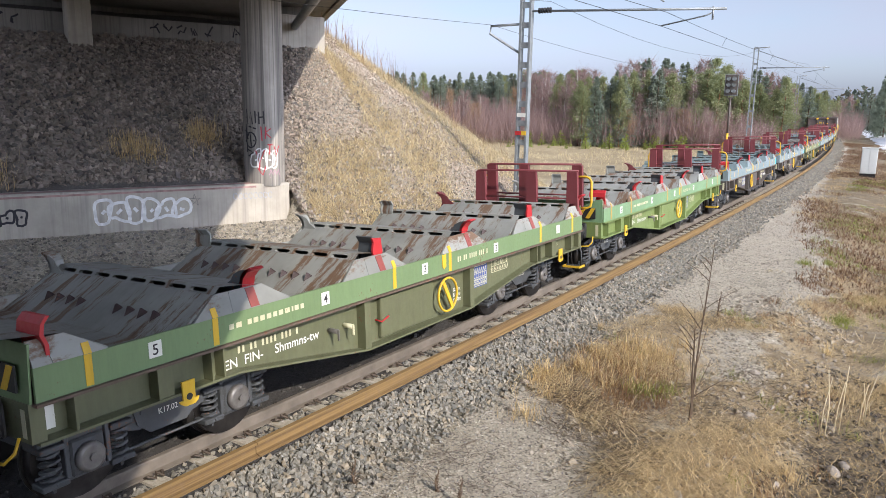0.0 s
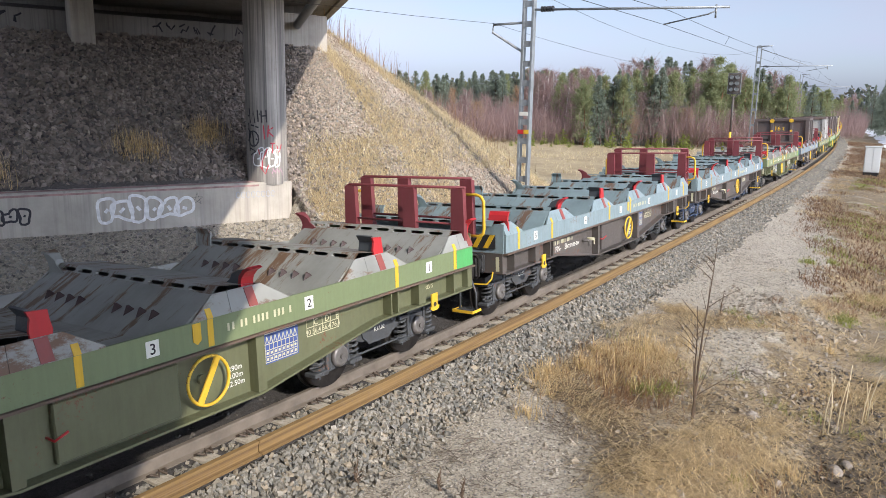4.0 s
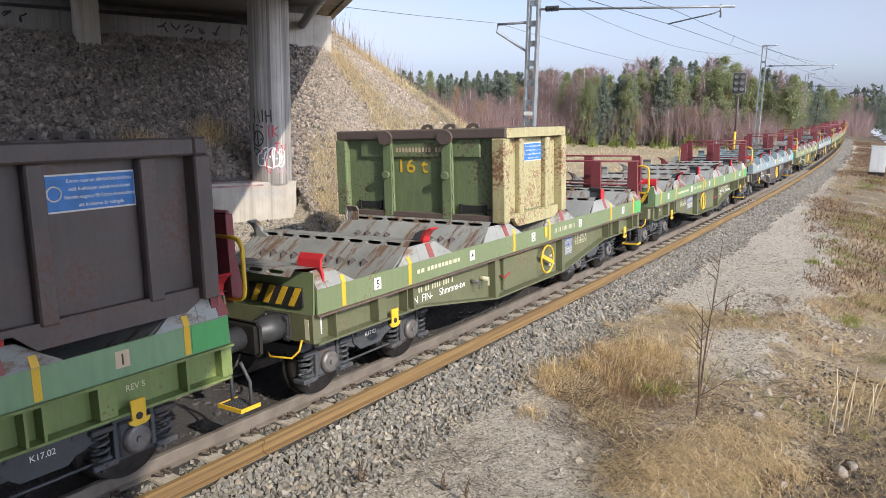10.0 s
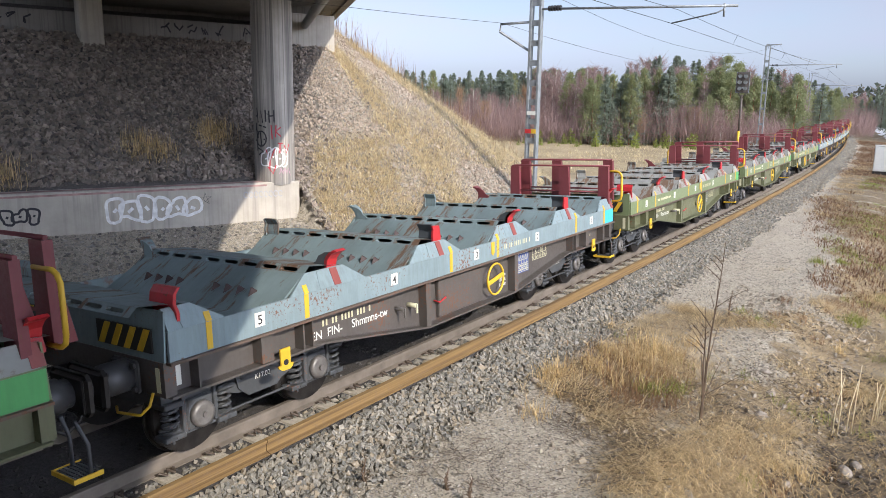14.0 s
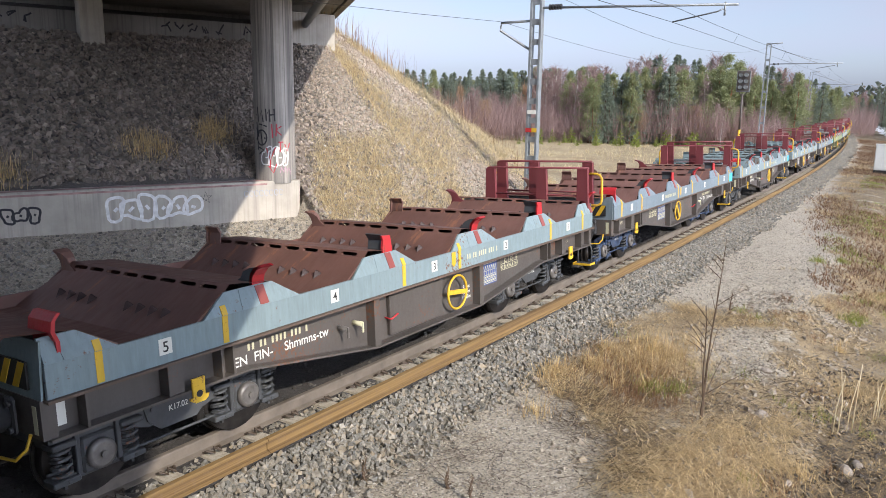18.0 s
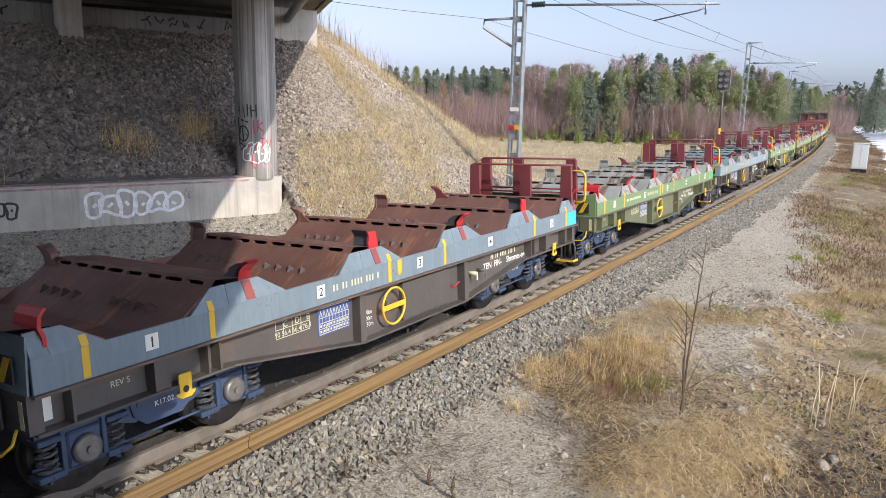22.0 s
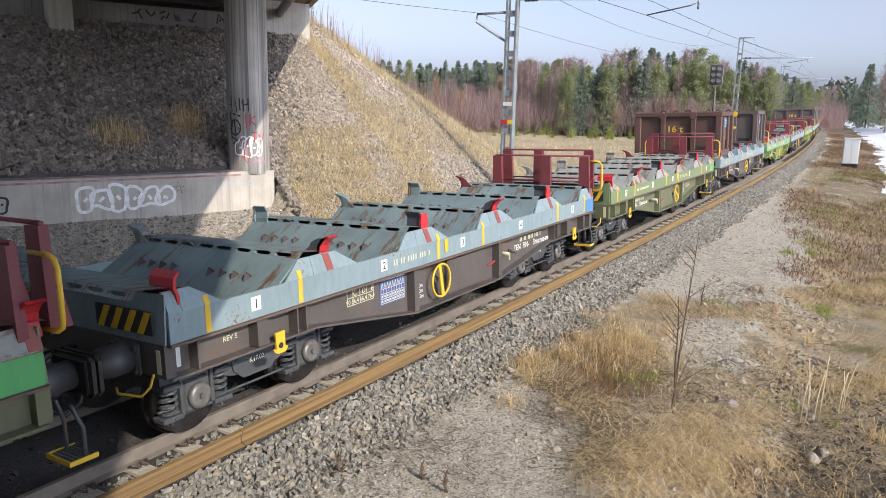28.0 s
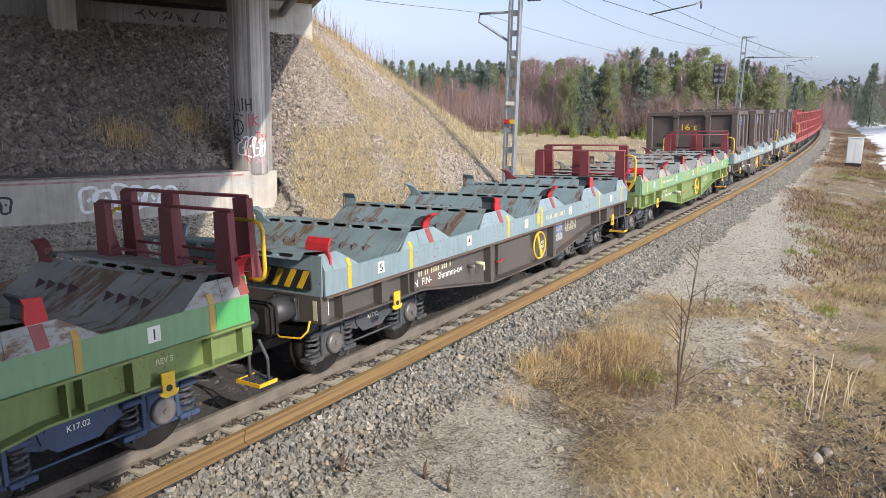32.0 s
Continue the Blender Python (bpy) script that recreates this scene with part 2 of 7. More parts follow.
def fast_mesh(name, V, F):
    """A mesh from arrays of points and of faces that all have the same number of corners."""
    me = bpy.data.meshes.new(name)
    k = F.shape[1]
    me.vertices.add(len(V))
    me.vertices.foreach_set("co", np.ascontiguousarray(V, np.float32).ravel())
    me.loops.add(F.size)
    me.loops.foreach_set("vertex_index", np.ascontiguousarray(F, np.int32).ravel())
    me.polygons.add(len(F))
    me.polygons.foreach_set("loop_start", np.arange(0, F.size, k, dtype=np.int32))
    me.polygons.foreach_set("use_smooth", np.zeros(len(F), bool))
    me.update(calc_edges=True)
    me.validate()
    return me

# ---------------------------------------------------------------- materials
GREY_TOP = cradle_paint("grey trough paint", (0.262, 0.268, 0.247), (0.14, 0.085, 0.052), 0.95)
BLUE_TOP = cradle_paint("blue-grey trough paint", (0.165, 0.222, 0.230), (0.115, 0.068, 0.042), 0.85)
RUST_TOP = cradle_paint("rusty trough steel", (0.15, 0.075, 0.06), (0.25, 0.115, 0.07), 0.5)
GREEN = paint("bright green paint", (0.162, 0.275, 0.148), 0.24, dirt=0.5)
MID = paint("mid green paint", (0.142, 0.215, 0.10), 0.2)
OLIVE = paint("olive green paint", (0.15, 0.19, 0.095), 0.2)
OLIVE_LOW = paint("dull olive sill paint", (0.108, 0.115, 0.06), 0.24, dirt=0.6)
GREEN_LOW = paint("yellow-green sill paint", (0.15, 0.205, 0.065), 0.28, dirt=0.7)
BLUE = paint("light blue-grey paint", (0.188, 0.252, 0.268), 0.38, dirt=0.65)
STEEL_BLUE = paint("dark blue-grey paint", (0.15, 0.195, 0.225), 0.3, dirt=0.55)
COAL = paint("charcoal sill paint", (0.078, 0.068, 0.061), 0.5, dirt=0.7)
BROWNED = paint("brown-dusted charcoal paint", (0.085, 0.07, 0.06), 0.3, dirt=0.7)
RED = paint("signal red paint", (0.46, 0.02, 0.026), 0.18, 0.42, 0.4)
REDMARK = paint("worn red marking paint", (0.24, 0.055, 0.045), 0.3, 0.5, 0.5)
GRIME = paint("grimy brown steel", (0.10, 0.075, 0.065), 0.4, 0.6, 0.6)
MAROON = paint("maroon post paint", (0.16, 0.03, 0.036), 0.3, 0.5, 0.5)
CLEAT = paint("dull maroon cleat paint", (0.028, 0.011, 0.011), 0.3, 0.6, 0.5)
YELLOW = paint("yellow paint", (0.62, 0.385, 0.025), 0.2, 0.5, 0.45)
WHITE = paint("white marking paint", (0.66, 0.66, 0.60), 0.05, 0.6, 0.3)
AGED = paint("tanned label paint", (0.52, 0.40, 0.27), 0.1, 0.6, 0.4)
CREAM = paint("aged marking paint", (0.52, 0.50, 0.34), 0.1, 0.6, 0.4)
BLACK = plain("black paint", (0.02, 0.02, 0.02), 0.6)
CYAN = paint("cyan patch paint", (0.04, 0.42, 0.58), 0.08)
PATCHGREEN = paint("fresh green patch paint", (0.07, 0.33, 0.10), 0.1, dirt=0.4)
PATCHBLUE = paint("cobalt patch paint", (0.075, 0.20, 0.38), 0.15)
DEEPBLUE = paint("blue bogie paint", (0.030, 0.054, 0.108), 0.3, 0.55, 0.7)
BOGIE = paint("grey bogie paint", (0.05, 0.055, 0.06), 0.35, 0.6, 0.7)
DARKSTEEL = plain("dark oily steel", (0.03, 0.028, 0.027), 0.45, 0.4, 6, 0.4)
GUSSET = paint("dark gusset paint", (0.05, 0.058, 0.065), 0.3, 0.5, 0.6)
BUFFER = paint("grimy black buffer paint", (0.035, 0.037, 0.04), 0.2, 0.45, 0.6)
WHEELSTEEL = plain("worn wheel steel", (0.05, 0.045, 0.042), 0.42, 0.4, 6, 0.7)
AXLECAP = plain("dull axle box steel", (0.17, 0.16, 0.15), 0.45, 0.35, 9, 0.4)
PANELBLUE = plain("blue table plate", (0.05, 0.09, 0.26), 0.5)
SIGNBLUE = plain("blue notice sign", (0.03, 0.17, 0.46), 0.45)
BOXBROWN = paint("dark brown container paint", (0.085, 0.068, 0.062), 0.8, 0.5, 0.8, rustcol=(0.105, 0.056, 0.042))
BOXRED = paint("red-brown container paint", (0.085, 0.045, 0.035), 0.35, 0.5, 0.5, rustcol=(0.13, 0.05, 0.03))
BOXWHITE = paint("dirty white container paint", (0.37, 0.36, 0.335), 0.75, 0.55, 0.7, rustcol=(0.12, 0.07, 0.05))
BOXGREEN = paint("olive green container paint", (0.135, 0.185, 0.085), 0.7, 0.55, 0.85, rustcol=(0.10, 0.065, 0.04))
BOXCREAM = paint("cream container paint", (0.37, 0.335, 0.175), 0.95, 0.55, 0.8, rustcol=(0.17, 0.085, 0.045))
ORANGEPATCH = paint("bare orange rust", (0.24, 0.09, 0.055), 1.35, 0.8, 0.9, rustcol=(0.085, 0.062, 0.055))
GALV = plain("galvanised steel", (0.24, 0.26, 0.27), 0.55, 0.25, 5, 0.3)
def pale_wall(nt, b):
    """Pale cast concrete of the footing with board lines, drips and a blotchy skin."""
    v = coords(nt, False)
    up = noise_tex(nt, coords(nt, False, (9, 9, 0.25)), 1.0, 4, 0.6)
    big = noise_tex(nt, v, 0.8, 6, 0.65)
    fine = noise_tex(nt, v, 30, 5, 0.7)
    c = blend(nt, ramp(nt, big, 0.32, 0.68), (0.33, 0.30, 0.255), (0.49, 0.45, 0.385))
    c = blend(nt, ramp(nt, up, 0.5, 0.75, (0, 0, 0, 1), (0.6, 0.6, 0.6, 1)), c, (0.19, 0.172, 0.155))
    c = blend(nt, ramp(nt, fine, 0.6, 0.75, (0, 0, 0, 1), (0.5, 0.5, 0.5, 1)), c, (0.27, 0.25, 0.23))
    nt.links.new(c, b.inputs["Base Color"])
    b.inputs["Roughness"].default_value = 0.9
    relief(nt, b, fine, 0.25, 0.006)


def board_marked(nt, b):
    """Old concrete with the deck's shade put into its tone, and upright streaks left by the boards and the rain."""
    v = coords(nt, False)
    up = noise_tex(nt, coords(nt, False, (16, 16, 0.2)), 1.0, 4, 0.6)
    big = noise_tex(nt, v, 0.5, 6, 0.6)
    fine = noise_tex(nt, v, 30, 5, 0.7)
    c = blend(nt, ramp(nt, big, 0.32, 0.68), (0.155, 0.145, 0.134), (0.26, 0.243, 0.222))
    c = blend(nt, ramp(nt, up, 0.5, 0.72, (0, 0, 0, 1), (0.75, 0.75, 0.75, 1)), c, (0.11, 0.102, 0.094))
    c = blend(nt, ramp(nt, fine, 0.62, 0.75, (0, 0, 0, 1), (0.5, 0.5, 0.5, 1)), c, (0.16, 0.15, 0.14))
    nt.links.new(c, b.inputs["Base Color"])
    b.inputs["Roughness"].default_value = 0.9
    relief(nt, b, up, 0.2, 0.006)


def rain_blackened(nt, b):
    """Column concrete with board seams and black streaks, part rain stain, part the column's shade put into colour."""
    v = coords(nt, False)
    fine_up = noise_tex(nt, coords(nt, False, (22, 22, 0.12)), 1.0, 5, 0.65)
    wide_up = noise_tex(nt, coords(nt, False, (5, 5, 0.16)), 1.0, 4, 0.6)
    big = noise_tex(nt, v, 1.1, 6, 0.65)
    fine = noise_tex(nt, v, 34, 5, 0.7)
    c = blend(nt, ramp(nt, big, 0.3, 0.7), (0.37, 0.335, 0.295), (0.55, 0.505, 0.445))
    c = blend(nt, ramp(nt, wide_up, 0.40, 0.62, (0, 0, 0, 1), (0.7, 0.7, 0.7, 1)), c, (0.14, 0.132, 0.125))
    c = blend(nt, ramp(nt, fine_up, 0.46, 0.62, (0, 0, 0, 1), (0.8, 0.8, 0.8, 1)), c, (0.10, 0.095, 0.09))
    c = blend(nt, ramp(nt, fine, 0.60, 0.74, (0, 0, 0, 1), (0.5, 0.5, 0.5, 1)), c, (0.12, 0.115, 0.11))
    nt.links.new(c, b.inputs["Base Color"])
    b.inputs["Roughness"].default_value = 0.9
    relief(nt, b, fine_up, 0.35, 0.008)


CONCRETE = mat("weathered shade-dark concrete", board_marked)
PALEWALL = mat("pale footing concrete", pale_wall)
COLUMN = mat("rain-streaked shade-dark concrete", rain_blackened)
SLEEPER = rocky("sleeper concrete", (0.40, 0.36, 0.29), (0.50, 0.45, 0.37), 3.0, 0.9, 0.0, 0.2, True)
RAILSIDE = plain("brown rail steel", (0.19, 0.16, 0.13), 0.6, 0.3, 3, 0.2)
def long_rust(nt, b):
    """Ochre rust with dark lines drawn along the rail by rolling and weather."""
    along = noise_tex(nt, coords(nt, False, (34, 0.12, 34)), 1.0, 3, 0.5)
    spots = noise_tex(nt, coords(nt, False), 14, 5, 0.7)
    c = blend(nt, ramp(nt, along, 0.36, 0.60), (0.125, 0.074, 0.030), (0.225, 0.14, 0.052))
    c = blend(nt, ramp(nt, spots, 0.52, 0.72, (0, 0, 0, 1), (0.7, 0.7, 0.7, 1)), c, (0.16, 0.105, 0.06))
    nt.links.new(c, b.inputs["Base Color"])
    b.inputs["Roughness"].default_value = 0.8
    relief(nt, b, spots, 0.3, 0.004)


RAILRUST = mat("orange rusted rail", long_rust)
BALLAST = crushed("grey crushed stone", ((0.096, 0.094, 0.085), (0.246, 0.233, 0.201), (0.141, 0.138, 0.123), (0.301, 0.272, 0.220), (0.180, 0.174, 0.152), (0.286, 0.237, 0.169), (0.214, 0.208, 0.182), (0.360, 0.324, 0.264)))
# one slope stone, two tones: shade put into RIPRAP, sunlight into BANKROCK
RIPRAP = crushed("shade-dark purple-grey slope stone", ((0.107, 0.094, 0.082), (0.267, 0.220, 0.182), (0.154, 0.131, 0.113), (0.352, 0.289, 0.234), (0.203, 0.167, 0.138), (0.298, 0.250, 0.213), (0.134, 0.116, 0.104), (0.405, 0.338, 0.274)), 3.0)
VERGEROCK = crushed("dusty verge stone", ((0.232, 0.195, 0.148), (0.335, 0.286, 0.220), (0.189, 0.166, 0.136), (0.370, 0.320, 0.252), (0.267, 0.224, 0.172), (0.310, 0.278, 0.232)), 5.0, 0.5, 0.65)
BANKROCK = crushed("sun-pale pinkish stone", ((0.318, 0.257, 0.209), (0.392, 0.322, 0.256), (0.339, 0.275, 0.219), (0.424, 0.348, 0.274), (0.360, 0.292, 0.233), (0.382, 0.322, 0.260)), 3.0, 0.5, 0.6)
PEBBLE = crushed("mixed verge grit", ((0.13, 0.115, 0.095), (0.36, 0.32, 0.25), (0.21, 0.19, 0.16), (0.30, 0.285, 0.26), (0.09, 0.08, 0.07), (0.38, 0.345, 0.28), (0.26, 0.225, 0.175), (0.43, 0.395, 0.34)))
SNOW = plain("old snow", (0.80, 0.82, 0.85), 0.7, 0.06, 0.6)
CABINET = plain("white cabinet paint", (0.50, 0.51, 0.49), 0.5, 0.06)
BARK = plain("brown bark", (0.11, 0.075, 0.05), 0.95, 0.4, 6)
PINEBARK = plain("orange pine bark", (0.24, 0.125, 0.065), 0.95, 0.4, 4)
BIRCHBARK = plain("pale birch bark", (0.50, 0.47, 0.43), 0.9, 0.35, 5)


def leafy(name, ca, cb):
    def build(nt, b):
        g = nt.nodes.new("ShaderNodeNewGeometry")
        oi = nt.nodes.new("ShaderNodeObjectInfo")
        c = blend(nt, g.outputs["Random Per Island"], ca, cb)
        c = blend(nt, ramp(nt, oi.outputs["Random"], 0, 1, (0, 0, 0, 1), (0.55, 0.55, 0.55, 1)), c, tuple(x * 1.35 for x in ca))
        nt.links.new(c, b.inputs["Base Color"])
        b.inputs["Roughness"].default_value = 0.85
        b.inputs["Specular IOR Level"].default_value = 0.2
        tr = nt.nodes.new("ShaderNodeBsdfTranslucent")
        nt.links.new(c, tr.inputs["Color"])
        mx = node(nt, "MixShader", Fac=0.42)
        nt.links.new(b.outputs[0], mx.inputs[1])
        nt.links.new(tr.outputs[0], mx.inputs[2])
        nt.links.new(mx.outputs[0], nt.nodes["Material Output"].inputs["Surface"])
    return mat(name, build)


# spruce green lightened to carry the haze over the distance
SPRUCE = leafy("spruce needles", (0.155, 0.19, 0.15), (0.275, 0.31, 0.235))
PINE = leafy("pine needles", (0.19, 0.22, 0.115), (0.35, 0.36, 0.19))
YOUNGPINE = leafy("young pine needles", (0.20, 0.25, 0.06), (0.33, 0.36, 0.10))
TWIG = leafy("bare purple twigs", (0.24, 0.165, 0.155), (0.42, 0.31, 0.285))
TWIGTAN = leafy("bare tan twigs", (0.30, 0.20, 0.13), (0.44, 0.32, 0.21))
BANKSTRAW = leafy("pale bank straw", (0.50, 0.41, 0.245), (0.88, 0.77, 0.53))
STRAW = leafy("dry straw", (0.43, 0.30, 0.135), (0.92, 0.72, 0.41))
DEADWOOD = plain("dead brown stems", (0.10, 0.075, 0.055), 0.9, 0.5, 3)
OLDSTRAW = leafy("grey old straw", (0.30, 0.212, 0.112), (0.90, 0.725, 0.44))
STRAWRED = leafy("russet stalks", (0.16, 0.085, 0.05), (0.40, 0.25, 0.13))
HEATH = leafy("brown heath twigs", (0.10, 0.058, 0.037), (0.36, 0.23, 0.145))
MOSS = leafy("young green moss", (0.17, 0.20, 0.045), (0.34, 0.36, 0.10))
ROCK = rocky("tan boulder stone", (0.25, 0.215, 0.18), (0.34, 0.30, 0.255), 2.5, 0.9, 0.0, 0.5)
STALK = leafy("pale reed stalks", (0.66, 0.57, 0.40), (0.78, 0.70, 0.53))
FLANGERUST = paint("rust-stained flange paint", (0.11, 0.075, 0.055), 0.55, 0.6, 0.6)
FARWOOD = leafy("distant wood", (0.07, 0.095, 0.075), (0.15, 0.14, 0.12))


def ground_build(nt, b):
    v = coords(nt, False)
    att = nt.nodes.new("ShaderNodeAttribute")
    att.attribute_name = "cover"
    sep = nt.nodes.new("ShaderNodeSeparateColor")
    nt.links.new(att.outputs["Color"], sep.inputs[0])
    big = noise_tex(nt, v, 0.35, 5)
    midn = noise_tex(nt, v, 2.2, 6, 0.65)
    fine = noise_tex(nt, v, 26, 5, 0.75)
    grit = node(nt, "TexVoronoi", Scale=30.0)
    nt.links.new(v, grit.inputs["Vector"])
    gravel = blend(nt, ramp(nt, fine, 0.3, 0.72), (0.285, 0.25, 0.193), (0.58, 0.513, 0.403))
    gravel = blend(nt, ramp(nt, big, 0.35, 0.7, (0, 0, 0, 1), (0.45, 0.45, 0.45, 1)), gravel, (0.33, 0.295, 0.25))
    gravel = blend(nt, ramp(nt, grit.outputs["Distance"], 0.0, 0.5, (0.55, 0.55, 0.55, 1), (0, 0, 0, 1)), gravel, (0.30, 0.27, 0.235))
    chips = node(nt, "TexVoronoi", Scale=42.0)
    nt.links.new(v, chips.inputs["Vector"])
    gravel = blend(nt, ramp(nt, chips.outputs["Color"], 0.80, 0.88), gravel, (0.58, 0.53, 0.44))
    gravel = blend(nt, ramp(nt, chips.outputs["Color"], 0.22, 0.30, (0.7, 0.7, 0.7, 1), (0, 0, 0, 1)), gravel, (0.11, 0.095, 0.08))
    straw = blend(nt, ramp(nt, midn, 0.3, 0.7), (0.195, 0.142, 0.082), (0.44, 0.335, 0.195))
    straw = blend(nt, ramp(nt, fine, 0.45, 0.72), straw, (0.105, 0.08, 0.055))
    straw = blend(nt, ramp(nt, noise_tex(nt, v, 60, 3, 0.8), 0.52, 0.72), straw, (0.42, 0.34, 0.22))
    field = blend(nt, ramp(nt, midn, 0.3, 0.7), (0.29, 0.225, 0.13), (0.44, 0.36, 0.225))
    field = blend(nt, ramp(nt, noise_tex(nt, v, 0.16, 6, 0.7), 0.42, 0.62, (0, 0, 0, 1), (0.7, 0.7, 0.7, 1)), field, (0.24, 0.185, 0.11))
    # shade of the gaps between loose stones, put into the ground colour
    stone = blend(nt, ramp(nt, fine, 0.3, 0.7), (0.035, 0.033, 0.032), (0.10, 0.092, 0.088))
    edge = nt.nodes.new("ShaderNodeMath")
    edge.operation = "ADD"
    nt.links.new(sep.outputs[0], edge.inputs[0])
    nt.links.new(ramp(nt, midn, 0.25, 0.75, (-0.0, 0, 0, 1), (0.6, 0.6, 0.6, 1)), edge.inputs[1])
    c = blend(nt, ramp(nt, edge.outputs[0], 0.72, 1.25), gravel, straw)
    c = blend(nt, sep.outputs[2], c, field)
    soil = nt.nodes.new("ShaderNodeMath")
    soil.operation = "MULTIPLY"
    nt.links.new(att.outputs["Alpha"], soil.inputs[0])
    nt.links.new(ramp(nt, midn, 0.35, 0.6), soil.inputs[1])
    c = blend(nt, soil.outputs[0], c, (0.045, 0.035, 0.027))
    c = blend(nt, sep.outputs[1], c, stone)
    nt.links.new(c, b.inputs["Base Color"])
    b.inputs["Roughness"].default_value = 0.95
    relief(nt, b, fine, 1.0, 0.045)


GROUND = mat("ground cover", ground_build)


# ---------------------------------------------------------------- ground
def lat_s(x, y):
    return np.hypot(x + RADIUS, y) - RADIUS, RADIUS * np.arctan2(y, x + RADIUS)



def soft_noise(x, y, f, seed):
    rng = np.random.default_rng(seed)
    out = np.zeros_like(x)
    for k in range(5):
        a = rng.uniform(0, 2 * np.pi)
        out += np.sin((x * np.cos(a) + y * np.sin(a)) * f * rng.uniform(0.6, 1.6) + rng.uniform(0, 6))
    return out / 5


def beyond_edge(x, y):
    """Metres outside the line of the bridge's edge."""
    return 0.657 * x + 0.754 * y - 8.32


# the abutment and its footing wall lie turned from the track: U along the wall, V into the slope
WALL0, WALLU, WALLV = (-6.5, 13.72), (0.36, 0.933), (-0.933, 0.36)
CREST, SLOPE = 9.75, 0.62


def wall_uv(x, y):
    a, b = x - WALL0[0], y - WALL0[1]
    return a * WALLU[0] + b * WALLU[1], a * WALLV[0] + b * WALLV[1]


def bank(x, y):
    """The road embankment beyond the track: a level top, its front and flank, and the cone between them."""
    u, v = wall_uv(x, y)
    p, q = v - CREST, -1.7 - beyond_edge(x, y)
    rx, ry = x + 14.11, y - 21.08
    along = -(rx * WALLU[0] + ry * WALLU[1])
    back = rx * -0.7537 + ry * 0.6572
    dist = np.where((p < 0) & (along >= 0), -p, np.where((q < 0) & (back >= 0), -q, np.where((p >= 0) & (q >= 0), 0, np.hypot(rx, ry))))
    return 7.5 - SLOPE * np.where((p < 0) & (along >= 0), 1.0, 1.08) * dist


def bank_grass_share(x, y):
    """How far dry grass has covered the stones of the embankment."""
    turn = np.degrees(np.arctan2(y - 21.08, x + 14.11)) + 7 * soft_noise(x, y, 0.9, 31) + 3 * soft_noise(x, y, 2.6, 32)
    d = beyond_edge(x, y) + 0.5 * soft_noise(x, y, 1.4, 36)
    z = bank(x, y)
    crest = smooth(6, 13, turn)
    streak = smooth(-27, -22, turn) * smooth(-7, -13, turn)
    low = smooth(3.1, 2.4, z + 0.5 * soft_noise(x, y, 1.1, 34)) * smooth(-2.0, -1.5, d) * smooth(-5, -12, turn)
    patchy = 0.75 * smooth(-0.05, 0.25, soft_noise(x, y, 1.2, 35)) * smooth(-20, -12, turn)
    return np.clip(np.maximum(np.maximum(crest, streak), np.maximum(low, patchy)), 0, 1) * smooth(-2.1, -1.6, d) * (0.42 + 0.58 * smooth(-0.45, 0.25, soft_noise(x, y, 2.1, 37) + 0.6 * soft_noise(x, y, 5.0, 39) + 0.25))


def height(x, y):
    lat, s = lat_s(x, y)
    u, v = wall_uv(x, y)
    right = -0.21 - 0.07 * smooth(1.3, 1.42, lat) - 0.20 * smooth(1.5, 2.25, lat) - 0.10 * smooth(2.4, 4.6, lat) - 0.45 * smooth(4.8, 6.9, lat) * (1 - 0.5 * smooth(22, 40, s)) + 0.35 * smooth(8.5, 11, lat)
    foot = np.clip(6.5 - 0.386 * np.minimum(0, y - 13.72), 6.5, 16)
    left = -0.21 - 0.22 * smooth(1.6, 2.4, -lat) + 1.27 * np.clip((-lat - 2.2) / (foot - 2.2), 0, 1) ** 0.8 * (1 - 0.85 * smooth(18, 40, s))
    z = np.where(lat > 0, right, left)
    z += 0.05 * soft_noise(x, y, 0.9, 3) * smooth(2.4, 4, np.abs(lat)) + 0.025 * soft_noise(x, y, 3.1, 4) * smooth(2.2, 3.2, np.abs(lat))
    b = bank(x, y) + 0.10 * soft_noise(x, y, 0.8, 5) * smooth(0, 2, np.abs(u))
    z = np.where(((v > 0.4) | (u > 0.1)) & (lat < -2.6), np.maximum(z, b), z)
    near = 2.2 - 0.62 * np.maximum(0, np.hypot(x - 9, y + 1) - 1.2)
    # the same embankment on this side of the track, rising behind the camera to the other abutment
    behind = 1.55 + 0.62 * (0.933 * (x - 7.44) - 0.36 * y) - 0.68 * np.maximum(0, beyond_edge(x, y) + 2.4)
    # unseen; its top at 6.4 limits the light that gets under the deck
    return np.maximum(np.maximum(z, near), np.where(x > 7.0, np.minimum(behind, 6.4), -9))


def axis_steps(lo, hi, a, b, fine, grow):
    v = list(np.arange(a, b, fine))
    d, x = fine, a
    while x > lo:
        d *= grow
        x -= d
        v.insert(0, x)
    d, x = fine, v[-1]
    while x < hi:
        d *= grow
        x += d
        v.append(x)
    return np.array(v)


